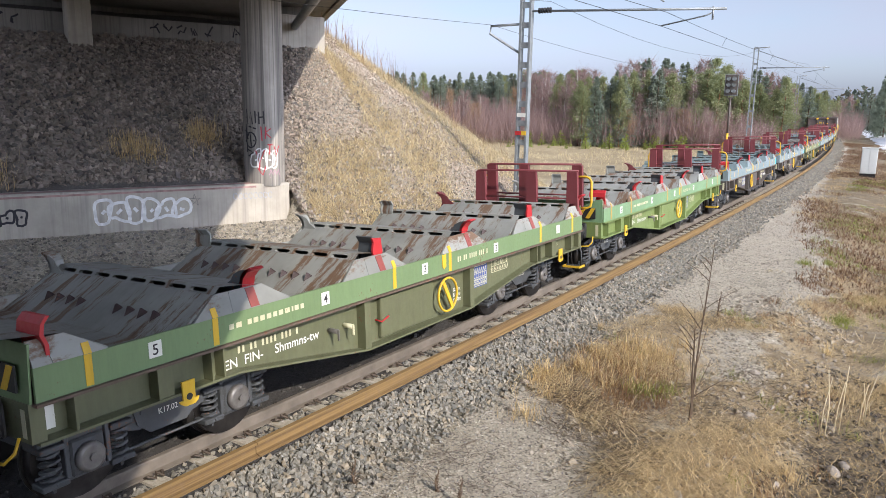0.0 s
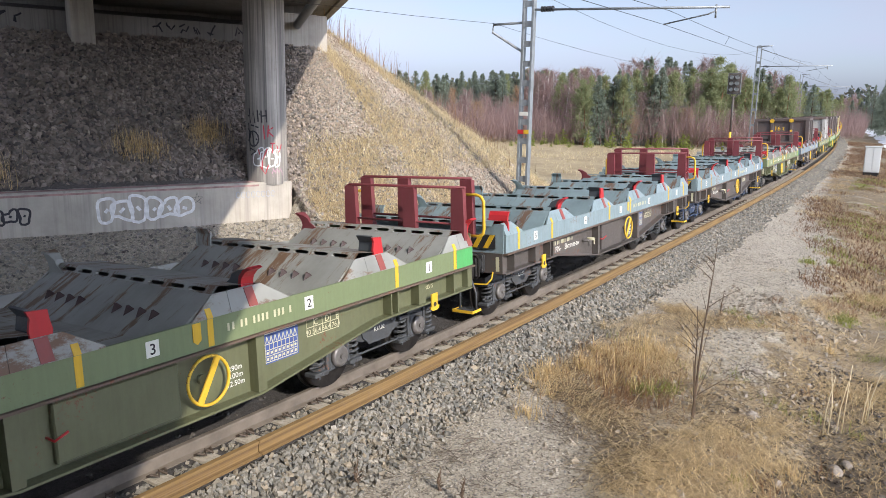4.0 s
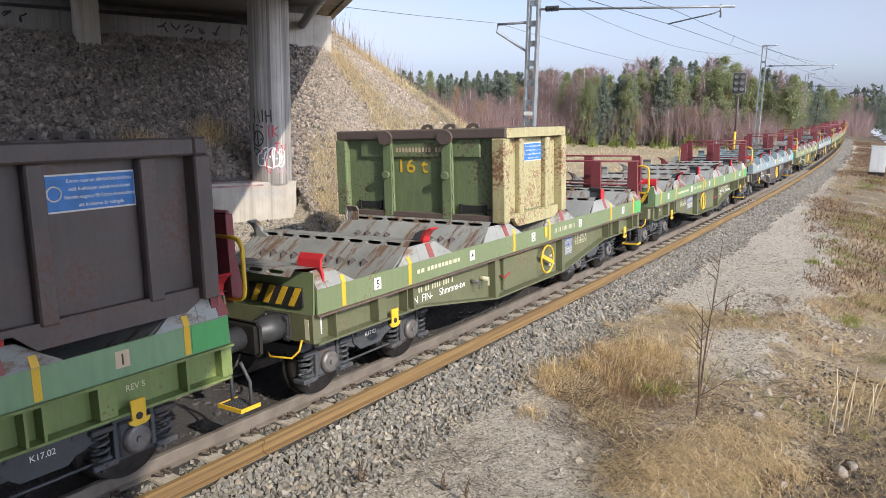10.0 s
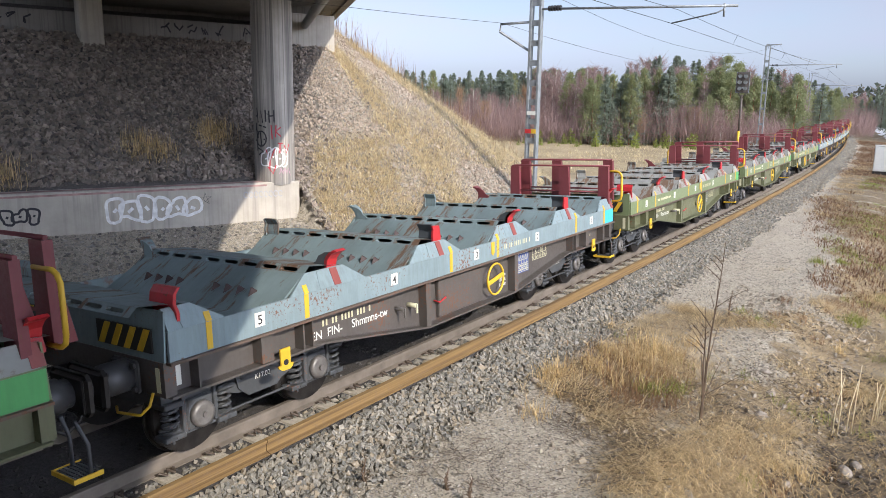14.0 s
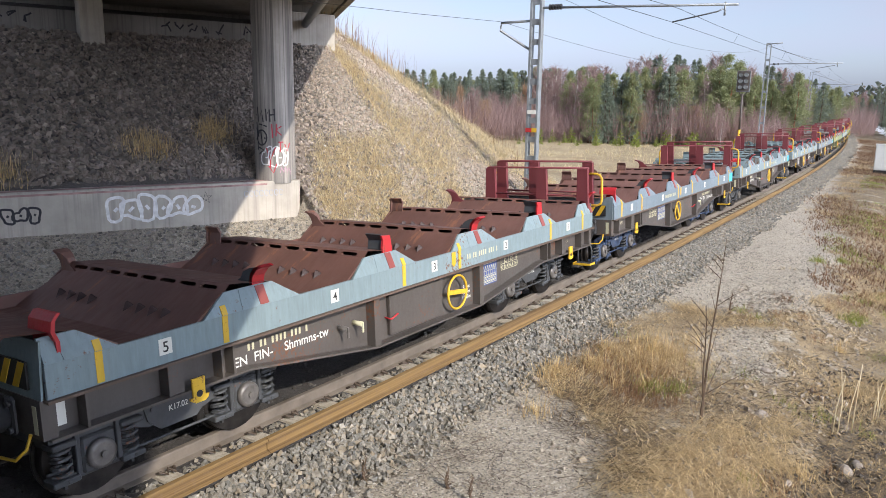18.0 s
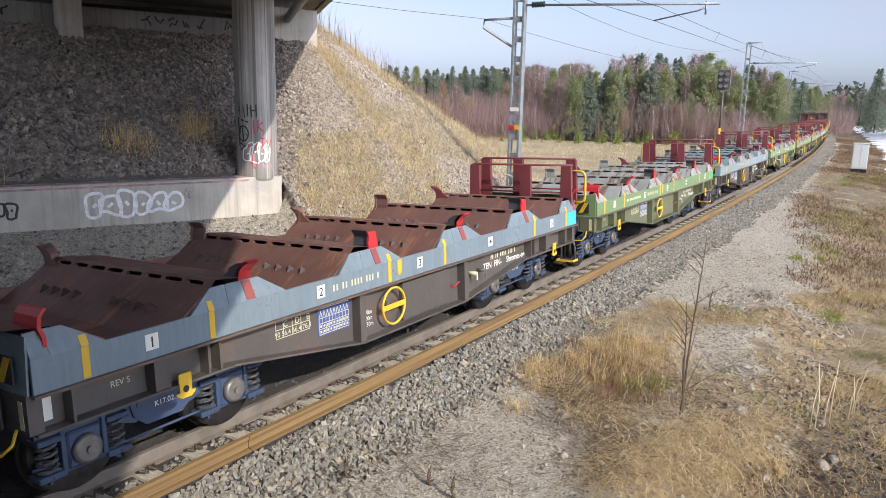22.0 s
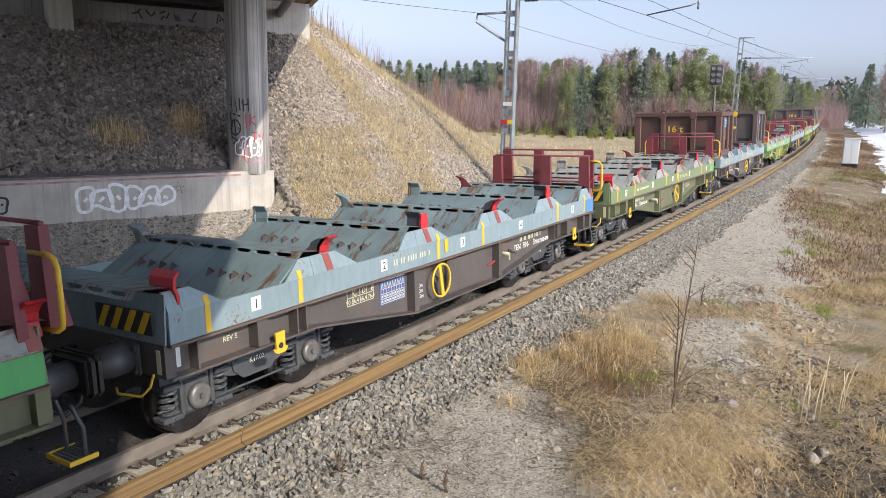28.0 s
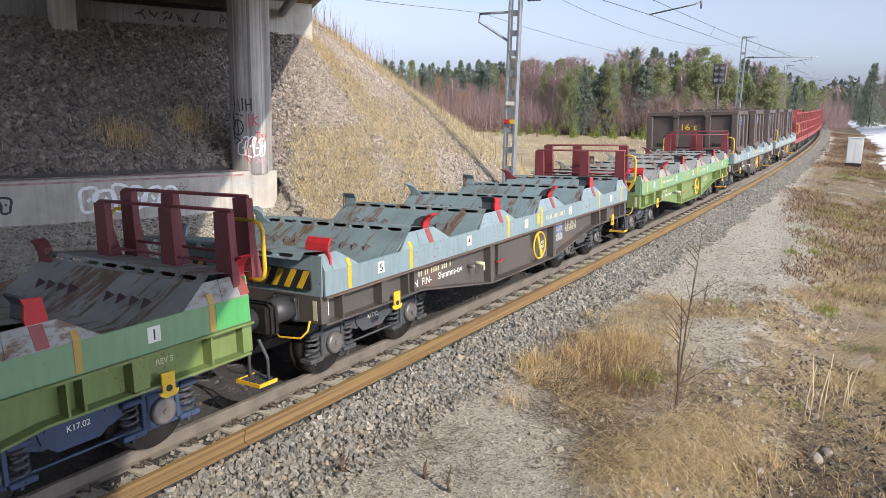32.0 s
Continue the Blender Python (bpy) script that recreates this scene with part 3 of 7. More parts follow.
def grass_cover(x, y):
    """0 bare gravel, 1 straw, on the verge beside the track."""
    lat, s = lat_s(x, y)
    rough = 0.45 * soft_noise(x, y, 1.1, 8) + 0.45 * soft_noise(x, y, 3.3, 18) + 0.4 * soft_noise(x, y, 8.0, 28)
    q = lat + rough
    edge = 4.3 - 1.7 * smooth(8.6, 10.4, s) + 2.6 * smooth(15.6, 17.2, s) - 1.9 * smooth(28, 36, s) - 0.4 * smooth(36, 50, s)
    g = smooth(-0.7, 0.7, q - edge)
    patch = smooth(1.25, 0.35, np.hypot((lat - 4.7) / 0.8, (s - 14.0) / 1.9) + 0.9 * rough)
    g = g * (1 - 0.45 * smooth(0.0, 0.45, soft_noise(x, y, 1.9, 38)))
    return g * (1 - patch) * smooth(2.2, 2.6, lat)


def make_ground():
    xs = axis_steps(-2500, 2500, -24, 12, 0.2, 1.16)
    ys = axis_steps(-400, 3500, -2, 46, 0.22, 1.06)
    X, Y = np.meshgrid(xs, ys)
    Z = height(X, Y)
    nx, ny = len(xs), len(ys)
    I = np.arange(nx * ny).reshape(ny, nx)
    F = np.stack([I[:-1, :-1], I[:-1, 1:], I[1:, 1:], I[1:, :-1]], -1).reshape(-1, 4)
    me = fast_mesh("ground", np.stack([X, Y, Z], -1).reshape(-1, 3), F)
    lat, s = lat_s(X, Y)
    grass = grass_cover(X, Y)
    d = beyond_edge(X, Y)
    u, v = wall_uv(X, Y)
    onbank = (lat < -3.0) & (bank(X, Y) > Z - 0.3) & ((v > 0.3) | (u > 0.3))
    share = bank_grass_share(X, Y)
    grass = np.where(onbank, 0.15 + 0.85 * share, grass)
    stone = smooth(2.35, 2.0, np.abs(lat))
    # ground paled along with the stones where sunlight falls outside the bridge
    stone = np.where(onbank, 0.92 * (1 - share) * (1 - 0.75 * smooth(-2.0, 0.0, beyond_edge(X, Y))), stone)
    soil = 0.95 * smooth(6.0, 6.8, lat) * smooth(15, 10, s) * smooth(8.6, 7.8, lat) + 0.7 * grass * (lat > 2) * smooth(0.1, 0.4, soft_noise(X, Y, 2.6, 91)) * (s < 30)
    soil = soil + 0.65 * smooth(32, 42, s) * smooth(2.5, 3.3, lat) * smooth(12, 8, lat)
    soil = np.clip(soil, 0, 1) * (~onbank)
    field = smooth(30, 42, s) * smooth(-4, -8, lat) + smooth(12, 30, lat)
    col = np.stack([grass, stone, np.clip(field, 0, 1), soil], -1).reshape(-1, 4)
    at = me.attributes.new("cover", "FLOAT_COLOR", "POINT")
    at.data.foreach_set("color", col.astype(np.float32).ravel())
    me.polygons.foreach_set("use_smooth", np.ones(len(F), bool))
    me.materials.append(GROUND)
    tagged(new("ground", me), "gravelly verge and straw-coloured grass beside the railway", "ground", kind="structure")


make_ground()


# ---------------------------------------------------------------- track
def sweep(bm, prof, s0, s1, step, lat, z, close=True):
    n = int(round((s1 - s0) / step))
    prev = None
    for k in range(n + 1):
        m = track_pose(s0 + (s1 - s0) * k / n, lat, z)
        ring = [bm.verts.new(m @ Vector((p[0], 0, p[1]))) for p in prof]
        if prev:
            for i in range(len(prof) if close else len(prof) - 1):
                j = (i + 1) % len(prof)
                bm.faces.new((prev[i], prev[j], ring[j], ring[i]))
        else:
            bm.faces.new(ring[::-1])
        prev = ring
    bm.faces.new(prev)


RAILPROF = [(-0.075, -0.172), (0.075, -0.172), (0.075, -0.160), (0.012, -0.142), (0.009, -0.045), (0.036, -0.035), (0.037, -0.008), (0.030, 0.0),
            (-0.030, 0.0), (-0.037, -0.008), (-0.036, -0.035), (-0.009, -0.045), (-0.012, -0.142), (-0.075, -0.160)]
track = thing("railway_track", pose(0, 0, 0), "single railway track on concrete sleepers in grey ballast", "track", kind="structure")
for lat_r, z_r in ((0.797, 0.0), (-0.797, -0.081)):
    bm = bmesh.new()
    sweep(bm, RAILPROF, -40, 60, 2.0, lat_r, z_r)
    sweep(bm, RAILPROF, 60, 700, 8.0, lat_r, z_r)
    part("rail", bm, RAILSIDE, track, "brown running rail with worn head")
spare = thing("spare_rail", pose(0, 0, 0), "orange rusty spare rail lying on the sleeper ends", "rail")
for a, b, step in ((-40, 5.4, 2.0), (5.412, 60, 2.0), (60.012, 150, 6.0), (150.012, 420, 8.0)):
    bm = bmesh.new()
    sweep(bm, RAILPROF, a, b, step, 1.315, -0.05)
    part("rail_length", bm, RAILRUST, spare)


def sleeper_mesh(bm):
    prism(bm, [(-0.14, -0.20), (0.14, -0.20), (0.105, 0.0), (-0.105, 0.0)], "x", -1.2, 1.2)


def clip_mesh(bm):
    tube(bm, [(0.0, -0.05, 0), (0.05, -0.055, 0.035), (0.085, -0.02, 0.02), (0.05, 0.0, 0.045), (0.09, 0.03, 0.02), (0.04, 0.055, 0.03), (0, 0.045, 0.0)], 0.010, 5)

# ---------------------------------------------------------------- bridge over the track
EDGE = Vector((1, -0.872, 0)).normalized()
OUT = Vector((0.657, 0.754, 0))
bridge = thing("road_bridge", pose(0, 0, 0), "skewed grey concrete road bridge on round columns", "bridge", kind="structure")


def skew(along, across, z):
    """Along the deck from where its edge passes over the track, across it towards the open side."""
    p = Vector((0, 11.03, 0)) + EDGE * along + OUT * across
    return Vector((p.x, p.y, z))


def skew_prism(bm, prof, a0, a1):
    A = [bm.verts.new(skew(a0, u, z)) for u, z in prof]
    B = [bm.verts.new(skew(a1, u, z)) for u, z in prof]
    n = len(prof)
    for i in range(n):
        bm.faces.new((A[i], A[(i + 1) % n], B[(i + 1) % n], B[i]))
    bm.faces.new(A[::-1])
    bm.faces.new(B)


bm = bmesh.new()
skew_prism(bm, [(0, 7.4), (-2.0, 7.2), (-2.2, 6.7), (-8.8, 6.7), (-9.0, 7.2), (-11.0, 7.4), (-11.0, 7.7), (0, 7.7)], -26, 34)
part("deck", bm, CONCRETE, bridge, "dark underside of a concrete deck")
bm = bmesh.new()
skew_prism(bm, [(0.0, 7.3), (0.25, 7.3), (0.25, 8.0), (0.0, 8.0)], -26, 34)
part("edge_beam", bm, CONCRETE, bridge)
bm = bmesh.new()
tube(bm, [skew(-24, -1.5, 6.42), skew(30, -1.5, 6.42)], 0.14, 14)
part("drain_pipe", bm, GALV, bridge, "long grey drain pipe under the deck edge")
bm = bmesh.new()
tube(bm, [(-7.10, 13.44, 1.7 + 0.65 * k) for k in range(9)], 0.51, 56)
for f in bm.faces:
    f.smooth = False
part("column", bm, COLUMN, bridge, "round board-marked concrete column with painted scrawls")
TURN_W = Matrix.Translation((-6.5, 13.72, 0)) @ Matrix(((-0.933, 0.36, 0, 0), (0.36, 0.933, 0, 0), (0, 0, 1, 0), (0, 0, 0, 1)))
bm = bmesh.new()
boxb(bm, 0.0, 0.6, -24, 0.0, -0.4, 1.77, 0.03, TURN_W)
part("footing_wall", bm, PALEWALL, bridge, "long pale concrete footing wall with white scrawls")
bm = bmesh.new()
box(bm, 6.85, 9.5, -26, 4.4, 4.2, 6.28, TURN_W)
part("abutment", bm, CONCRETE, bridge, "bearing shelf of the abutment with dark scrawls")
bm = bmesh.new()
box(bm, 8.3, 9.5, -26, 4.4, 6.284, 7.39, TURN_W)
part("back_wall", bm, CONCRETE, bridge)
# same abutment; the paler concrete puts sunlight on its end into colour
bm = bmesh.new()
boxb(bm, 6.83, 8.29, 2.7, 4.42, 4.2, 6.8, 0.02, TURN_W)
part("wing_block", bm, PALEWALL, bridge, "end block of the abutment, pale for the sunlight on it")
bm = bmesh.new()
boxb(bm, 6.15, 6.82, -4.0, -3.35, 4.6, 7.2, 0.03, TURN_W)
part("bearing_block", bm, PALEWALL, bridge)


# ---------------------------------------------------------------- catenary
def mast(s, lat, arm_z, length, top=1.1, dip=0.0):
    m = thing("catenary_mast", track_pose(s, lat, 0), "galvanised steel ladder mast with a cantilever arm over the track", "mast", "catenary masts")
    h = arm_z + top
    for x in (-0.16, 0.16):
        shared_part("leg", stored(("mast leg", h), lambda bm: box(bm, -0.035, 0.035, -0.10, 0.10, -1.0, h)), GALV, m, pose(x, 0, 0))
    k = 0
    z = 0.3
    while z < h:
        shared_part("rung", stored("mast rung", lambda bm: box(bm, -0.125, 0.125, -0.012, 0.012, -0.09, 0.09)), GALV, m, pose(0, -0.06, z))
        z += 0.6 if s < 30 else 1.2
    bm = bmesh.new()
    tube(bm, [(0.2, 0, arm_z), (length, 0, arm_z + 0.02 - dip)], 0.035, 8)
    part("cantilever_tube", bm, GALV, m)
    bm = bmesh.new()
    for k in range(5):
        tube(bm, [(0.42 + 0.09 * k, 0, arm_z), (0.45 + 0.09 * k, 0, arm_z)], 0.09, 10)
    part("insulator", bm, DARKSTEEL, m, "ribbed brown insulator")
    bm = bmesh.new()
    tube(bm, [(0.2, 0, h - 0.25), (length - 1.7, 0, arm_z + 0.05)], 0.022, 6)
    part("stay", bm, GALV, m)
    bm = bmesh.new()
    low = arm_z - dip
    tube(bm, [(length - 0.35, 0, low - 0.06), (length - 0.55, 0, low - 0.14), (length - 1.75, 0, low - 0.36)], 0.02, 6)
    tube(bm, [(length - 0.35, 0, low + 0.1), (length - 0.35, 0, low - 0.25)], 0.03, 6)
    part("steady_arm", bm, GALV, m)
    if s > 30:
        bm = bmesh.new()
        tube(bm, [(0.0, 0, h - 0.04), (0.95, 0, h + 0.02)], 0.045, 6)
        part("top_bracket", bm, GALV, m)
    return m


m1 = mast(21.3, -3.5, 6.72, 5.95, 3.0, 0.24)
bm = bmesh.new()
tube(bm, [(-0.16, 0, 6.35), (-1.25, 0, 6.33), (-1.28, 0, 6.1), (-0.16, 0, 5.45)], 0.04, 8)
part("feeder_bracket", bm, GALV, m1)
bm = bmesh.new()
boxb(bm, -0.19, 0.02, -0.14, -0.115, 2.93, 3.06, 0.004)
part("marker_plate", bm, RED, m1, "small red half of a marker plate")
bm = bmesh.new()
boxb(bm, 0.024, 0.19, -0.14, -0.115, 2.93, 3.06, 0.004)
part("marker_plate", bm, YELLOW, m1, "small yellow half of a marker plate")
bm = bmesh.new()
boxb(bm, -0.15, 0.15, -0.135, -0.115, 3.50, 3.62, 0.004)
part("number_plate", bm, WHITE, m1, "small white mast plate")
for s_m, z_m in ((63, 7.2), (107, 7.0), (151, 7.0), (195, 7.0), (239, 7.0), (283, 7.0), (327, 7.0)):
    mast(s_m, -3.5, z_m, 5.6 if s_m > 63 else 5.2, 1.55)

wires = thing("overhead_line", pose(0, 0, 0), "thin dark contact wire and messenger above the track", "cable")


def wire(name, pts, sag, r=0.006):
    bm = bmesh.new()
    q = []
    n = 10
    for a, b in zip(pts, pts[1:]):
        a, b = Vector(a), Vector(b)
        q += [a.lerp(b, k / n) - Vector((0, 0, sag * 4 * (k / n) * (1 - k / n))) for k in range(n)]
    tube(bm, q + [Vector(pts[-1])], r, 5, False)
    part(name, bm, DARKSTEEL, wires)


SP = [(-22, 6.72), (21.3, 6.72), (63, 7.2), (107, 7.0), (151, 7.0), (195, 7.0), (239, 7.0), (283, 7.0)]
REG = [(s, 0.70 if k % 2 else 0.05, z - 0.60) for k, (s, z) in enumerate(SP)]     # where the steady arms hold the contact wire
wire("contact_wire", [on_track(*q) for q in REG], 0.0, 0.007)
wire("messenger_wire", [on_track(s, lat + 0.15, z + (0.36 if s < 30 else 0.85)) for s, lat, z in REG], 0.22, 0.007)
wire("feeder_wire", [on_track(s, -4.75, z - 0.35) for s, z in SP], 0.6)
wire("return_wire", [on_track(s, -2.7, z + (0.25 if s < 30 else 1.55)) for s, z in SP], 1.1)
bm = bmesh.new()
for (s0, l0, z0), (s1, l1, z1) in zip(REG, REG[1:]):
    for f in (0.2, 0.5, 0.8):
        at = s0 + (s1 - s0) * f
        rise = 0.36 + (0.49 * f if s0 < 30 else 0.49)
        tube(bm, [on_track(at, l0 + (l1 - l0) * f, z0 + (z1 - z0) * f), on_track(at, l0 + (l1 - l0) * f + 0.15, z0 + (z1 - z0) * f + rise - 0.88 * f * (1 - f))], 0.006, 4, False)
part("droppers", bm, DARKSTEEL, wires)


# ---------------------------------------------------------------- wagons
RIDGE = [-5.58, -3.34, -1.11, 1.11, 3.34, 5.53]


def side_plate(bm):
    """The straight painted band along the edge."""
    box(bm, -0.03, 0.0, -5.58, 5.72, 1.302, 1.60)


def cheek(bm, a=-0.66, b=0.66, c=-0.33, d=0.33):
    """A folded plate on the flank of a ridge, leaning inward, with seams between its facets."""
    lean = Matrix(((1, 0, -0.40, 0.645), (0, 1, 0, 0), (0, 0, 1, 0), (0, 0, 0, 1)))
    for y0, y1, w0, w1 in ((-0.66, -0.17, -0.33, -0.14), (-0.165, 0.165, -0.135, 0.135), (0.17, 0.66, 0.14, 0.33)):
        y0, y1, w0, w1 = max(a, y0), min(b, y1), max(c, w0), min(d, w1)
        if y1 - y0 > 0.02 and w1 - w0 > 0.01:
            prism(bm, [(y0, 1.603), (y1, 1.603), (w1, 1.815), (w0, 1.815)], "x", -0.02, 0.004, lean)


def far_plate(bm):
    """The far edge, seen over the cradles: one sheet that rises at each ridge."""
    prof = [(-5.58, 1.302), (5.72, 1.302), (5.72, 1.60)]
    for c in RIDGE[4:0:-1]:
        prof += [(c + 0.62, 1.60), (c + 0.33, 1.815), (c - 0.33, 1.815), (c - 0.62, 1.60)]
    prism(bm, prof + [(-5.58, 1.60)], "x", 0.0, 0.03)


def sill(bm):
    """Fish-bellied side sill below the band with its lower flange, one side."""
    rings = []
    for y, zb in zip([-5.58, -3.45, -1.3, 1.3, 3.45, 5.72], [0.95, 0.95, 0.62, 0.62, 0.95, 0.95]):
        prof = [(-0.16, 1.29), (-0.14, 1.29), (-0.14, zb), (-0.005, zb), (-0.005, zb - 0.025), (-0.24, zb - 0.025), (-0.24, zb), (-0.16, zb)]
        rings.append([bm.verts.new((x, y, z)) for x, z in prof])
    for a, b in zip(rings, rings[1:]):
        for i in range(8):
            bm.faces.new((a[i], a[(i + 1) % 8], b[(i + 1) % 8], b[i]))
    bm.faces.new(rings[0][::-1])
    bm.faces.new(rings[-1])


def trough(bm):
    """One cradle between two ridges, drawn about its middle."""
    prof = [(-0.79, 1.815), (-0.16, 1.45), (0.16, 1.45), (0.79, 1.815), (0.79, 1.785), (0.17, 1.42), (-0.17, 1.42), (-0.79, 1.785)]
    prism(bm, prof, "x", -1.0, 1.0)
    for v in bm.verts:
        v.co.x = math.copysign(1.445 - 0.075 * max(0.0, v.co.z - 1.45) / 0.365, v.co.x)


def ridge_cap(bm):
    """A ridge strip with a row of oval slots cut through its sloping front."""
    n = 8
    w = 2.56 / n
    def face(y0, z0, y1, z1):
        d = Vector((0, y1 - y0, z1 - z0))
        for k in range(n):
            x0 = -1.28 + k * w
            cx = x0 + w / 2
            outer, inner = [], []
            for i in range(16):
                a = 2 * math.pi * i / 16
                ca, sa = math.cos(a), math.sin(a)
                sc = 1 / max(abs(ca), abs(sa))
                outer.append(Vector((cx + ca * sc * w / 2, y0, z0)) + d * (0.5 + 0.5 * sa * sc))
                rc, rs = math.copysign(abs(ca) ** 0.55, ca), math.copysign(abs(sa) ** 0.55, sa)
                inner.append(Vector((cx + rc * w * 0.40, y0, z0)) + d * (0.46 + 0.24 * rs))
            O = [bm.verts.new(p) for p in outer]
            N = [bm.verts.new(p) for p in inner]
            D = [bm.verts.new(p + Vector((0, 0.05, -0.01))) for p in inner]
            for i in range(16):
                j = (i + 1) % 16
                bm.faces.new((O[i], O[j], N[j], N[i]))
                bm.faces.new((N[i], N[j], D[j], D[i]))
    face(-0.33, 1.805, -0.24, 1.885)
    v = [bm.verts.new(p) for p in ((-1.38, -0.24, 1.885), (1.38, -0.24, 1.885), (1.38, 0.33, 1.815), (-1.38, 0.33, 1.815))]
    bm.faces.new(v)
    for x0, x1 in ((-1.38, -1.28), (1.28, 1.38)):
        v = [bm.verts.new(p) for p in ((x0, -0.33, 1.805), (x1, -0.33, 1.805), (x1, -0.24, 1.885), (x0, -0.24, 1.885))]
        bm.faces.new(v)



def side_horn(bm):
    """A red sheet that rises at the ridge end and sweeps outward in an S."""
    prof = [(0.02, 1.70), (0.0, 1.76), (-0.02, 1.83), (0.0, 1.91), (0.06, 1.98), (0.14, 2.02)]
    prism(bm, prof + [(x - 0.04, z + 0.02) for x, z in prof][::-1], "y", -0.085, 0.085)


def side_gusset(bm):
    prism(bm, [(-0.30, 1.80), (-0.025, 1.70), (-0.02, 1.90), (0.09, 2.02), (-0.04, 2.0), (-0.14, 1.95), (-0.18, 1.88)], "y", -0.085, -0.065)


def block_horn(bm):
    """The red outer face of an upright stop that curls towards the front."""
    prism(bm, [(-0.09, 1.79), (0.09, 1.79), (0.10, 1.86), (0.08, 1.94), (0.07, 2.03), (-0.11, 2.045), (-0.08, 1.98), (-0.10, 1.88)], "x", -0.03, 0.0)


def block_gusset(bm):
    prof = [(-0.06, 1.66), (-0.07, 1.86), (-0.05, 1.97), (-0.11, 2.055)]
    prism(bm, prof + [(y + 0.025, z + 0.01) for y, z in prof][::-1], "x", -0.26, -0.022)


def end_horn(bm):
    prof = [(0.0, 1.60), (0.0, 1.76), (-0.035, 1.85), (-0.02, 1.94), (0.03, 2.0)]
    t = 0.035
    prism(bm, [(y, z) for y, z in prof] + [(y + t, z) for y, z in prof][::-1], "x", -0.17, 0.17)
    prism(bm, [(0.03, 1.60), (0.03, 1.80), (0.13, 1.60)], "x", -0.02, 0.02)


def cleat_row(bm):
    for k in range(8):
        x = -0.3 + 0.2 * (k % 4) + (-0.62 if k < 4 else 0.62)
        # a folded steel arrow: two wings that fall away from a ridge, open at the back
        tip, back = (x, -0.06, 0.0), (x, 0.035, 0.065)
        for sx in (-1, 1):
            v = [bm.verts.new(q) for q in (tip, (x + sx * 0.052, 0.045, 0.0), back)]
            w = [bm.verts.new((q[0], q[1] + 0.02, q[2] - 0.012)) for q in (tip, (x + sx * 0.052, 0.045, 0.0), back)]
            bm.faces.new(v), bm.faces.new(w[::-1])
            for i in range(3):
                bm.faces.new((v[i], v[(i + 1) % 3], w[(i + 1) % 3], w[i]))


def rib(bm):
    box(bm, -0.15, -0.008, -0.012, 0.012, 0.952, 1.285)



def deep_rib(bm):
    box(bm, -0.145, -0.012, -0.06, 0.06, 0.625, 1.285)


def lift_hook(bm):
    prism(bm, [(-0.075, 1.06), (0.075, 1.06), (0.07, 0.87), (0.115, 0.87), (0.10, 0.835), (0.06, 0.81), (-0.05, 0.81), (-0.10, 0.84), (-0.115, 0.87), (-0.07, 0.87)], "x", 0.0, 0.02)


def hook_eye(bm):
    tube(bm, [(0.0205, 0, 0.90), (0.0235, 0, 0.90)], 0.036, 14)


def handwheel(bm):
    n, r = 28, 0.255
    tube(bm, [(0, r * math.cos(2 * math.pi * k / n), r * math.sin(2 * math.pi * k / n)) for k in range(n + 1)], 0.018, 6, False)


def wheel_spoke(bm):
    boxb(bm, -0.012, 0.012, -0.25, 0.25, -0.036, 0.036, 0.005)


def wheel_disc(bm):
    tube(bm, [(-0.13, 0, 0), (-0.075, 0, 0)], 0.05, 14)
    tube(bm, [(-0.136, 0, 0), (-0.125, 0, 0)], 0.27, 28)


def buffer_tube(bm):
    buffer_flange(bm)
    tube(bm, [(0, 0, 0), (0, -0.28, 0), (0, -0.30, 0), (0, -0.55, 0)], 0.15, 18, True, [0.165, 0.165, 0.14, 0.14])


def buffer_flange(bm):
    boxb(bm, -0.2, 0.2, -0.04, 0.0, -0.17, 0.17, 0.03)
    for x in (-0.16, 0.16):
        for z in (-0.12, 0.12):
            tube(bm, [(x, -0.04, z), (x, -0.07, z)], 0.03, 6)


def buffer_head(bm):
    boxb(bm, -0.29, 0.29, -0.60, -0.54, -0.20, 0.20, 0.05)
    boxb(bm, -0.25, 0.25, -0.625, -0.60, -0.17, 0.17, 0.012)


def headstock(bm):
    box(bm, -1.42, 1.42, -0.03, 0.10, 0.95, 1.30)


def end_plate(bm):
    prism(bm, [(-0.02, 1.30), (0.0, 1.30), (0.03, 1.80), (0.01, 1.80)], "x", -1.43, 1.43)


def hazard_board(bm):
    box(bm, -0.42, 0.42, -0.02, 0.0, 1.38, 1.62)


def hazard_stripes(bm):
    for k in range(4):
        x = -0.40 + 0.20 * k
        prism(bm, [(x, 1.385), (x + 0.09, 1.385), (x + 0.22, 1.615), (x + 0.13, 1.615)], "y", -0.026, -0.019)


def post(bm, h):
    prism(bm, [(-0.12, 1.70), (0.12, 1.70), (0.10, h), (-0.10, h)], "y", -0.045, 0.045)
    prism(bm, [(0.0, 1.70), (0.22, 1.70), (0.06, h - 0.1), (0.0, h - 0.1)], "x", -0.012, 0.012)


def grab_handle(bm):
    tube(bm, [(-0.05, 0, 2.45), (0.22, 0, 2.45), (0.29, 0, 2.42), (0.33, 0, 2.35), (0.33, 0, 1.92), (0.31, 0, 1.84), (0.24, 0, 1.80), (0.05, 0, 1.80)], 0.024, 8)


def front_rod(bm):
    tube(bm, [(0, 0, 0), (0.0, -0.05, -0.12), (-0.05, -0.12, -0.20), (-0.35, -0.16, -0.22), (-0.45, -0.10, -0.2)], 0.014, 6)


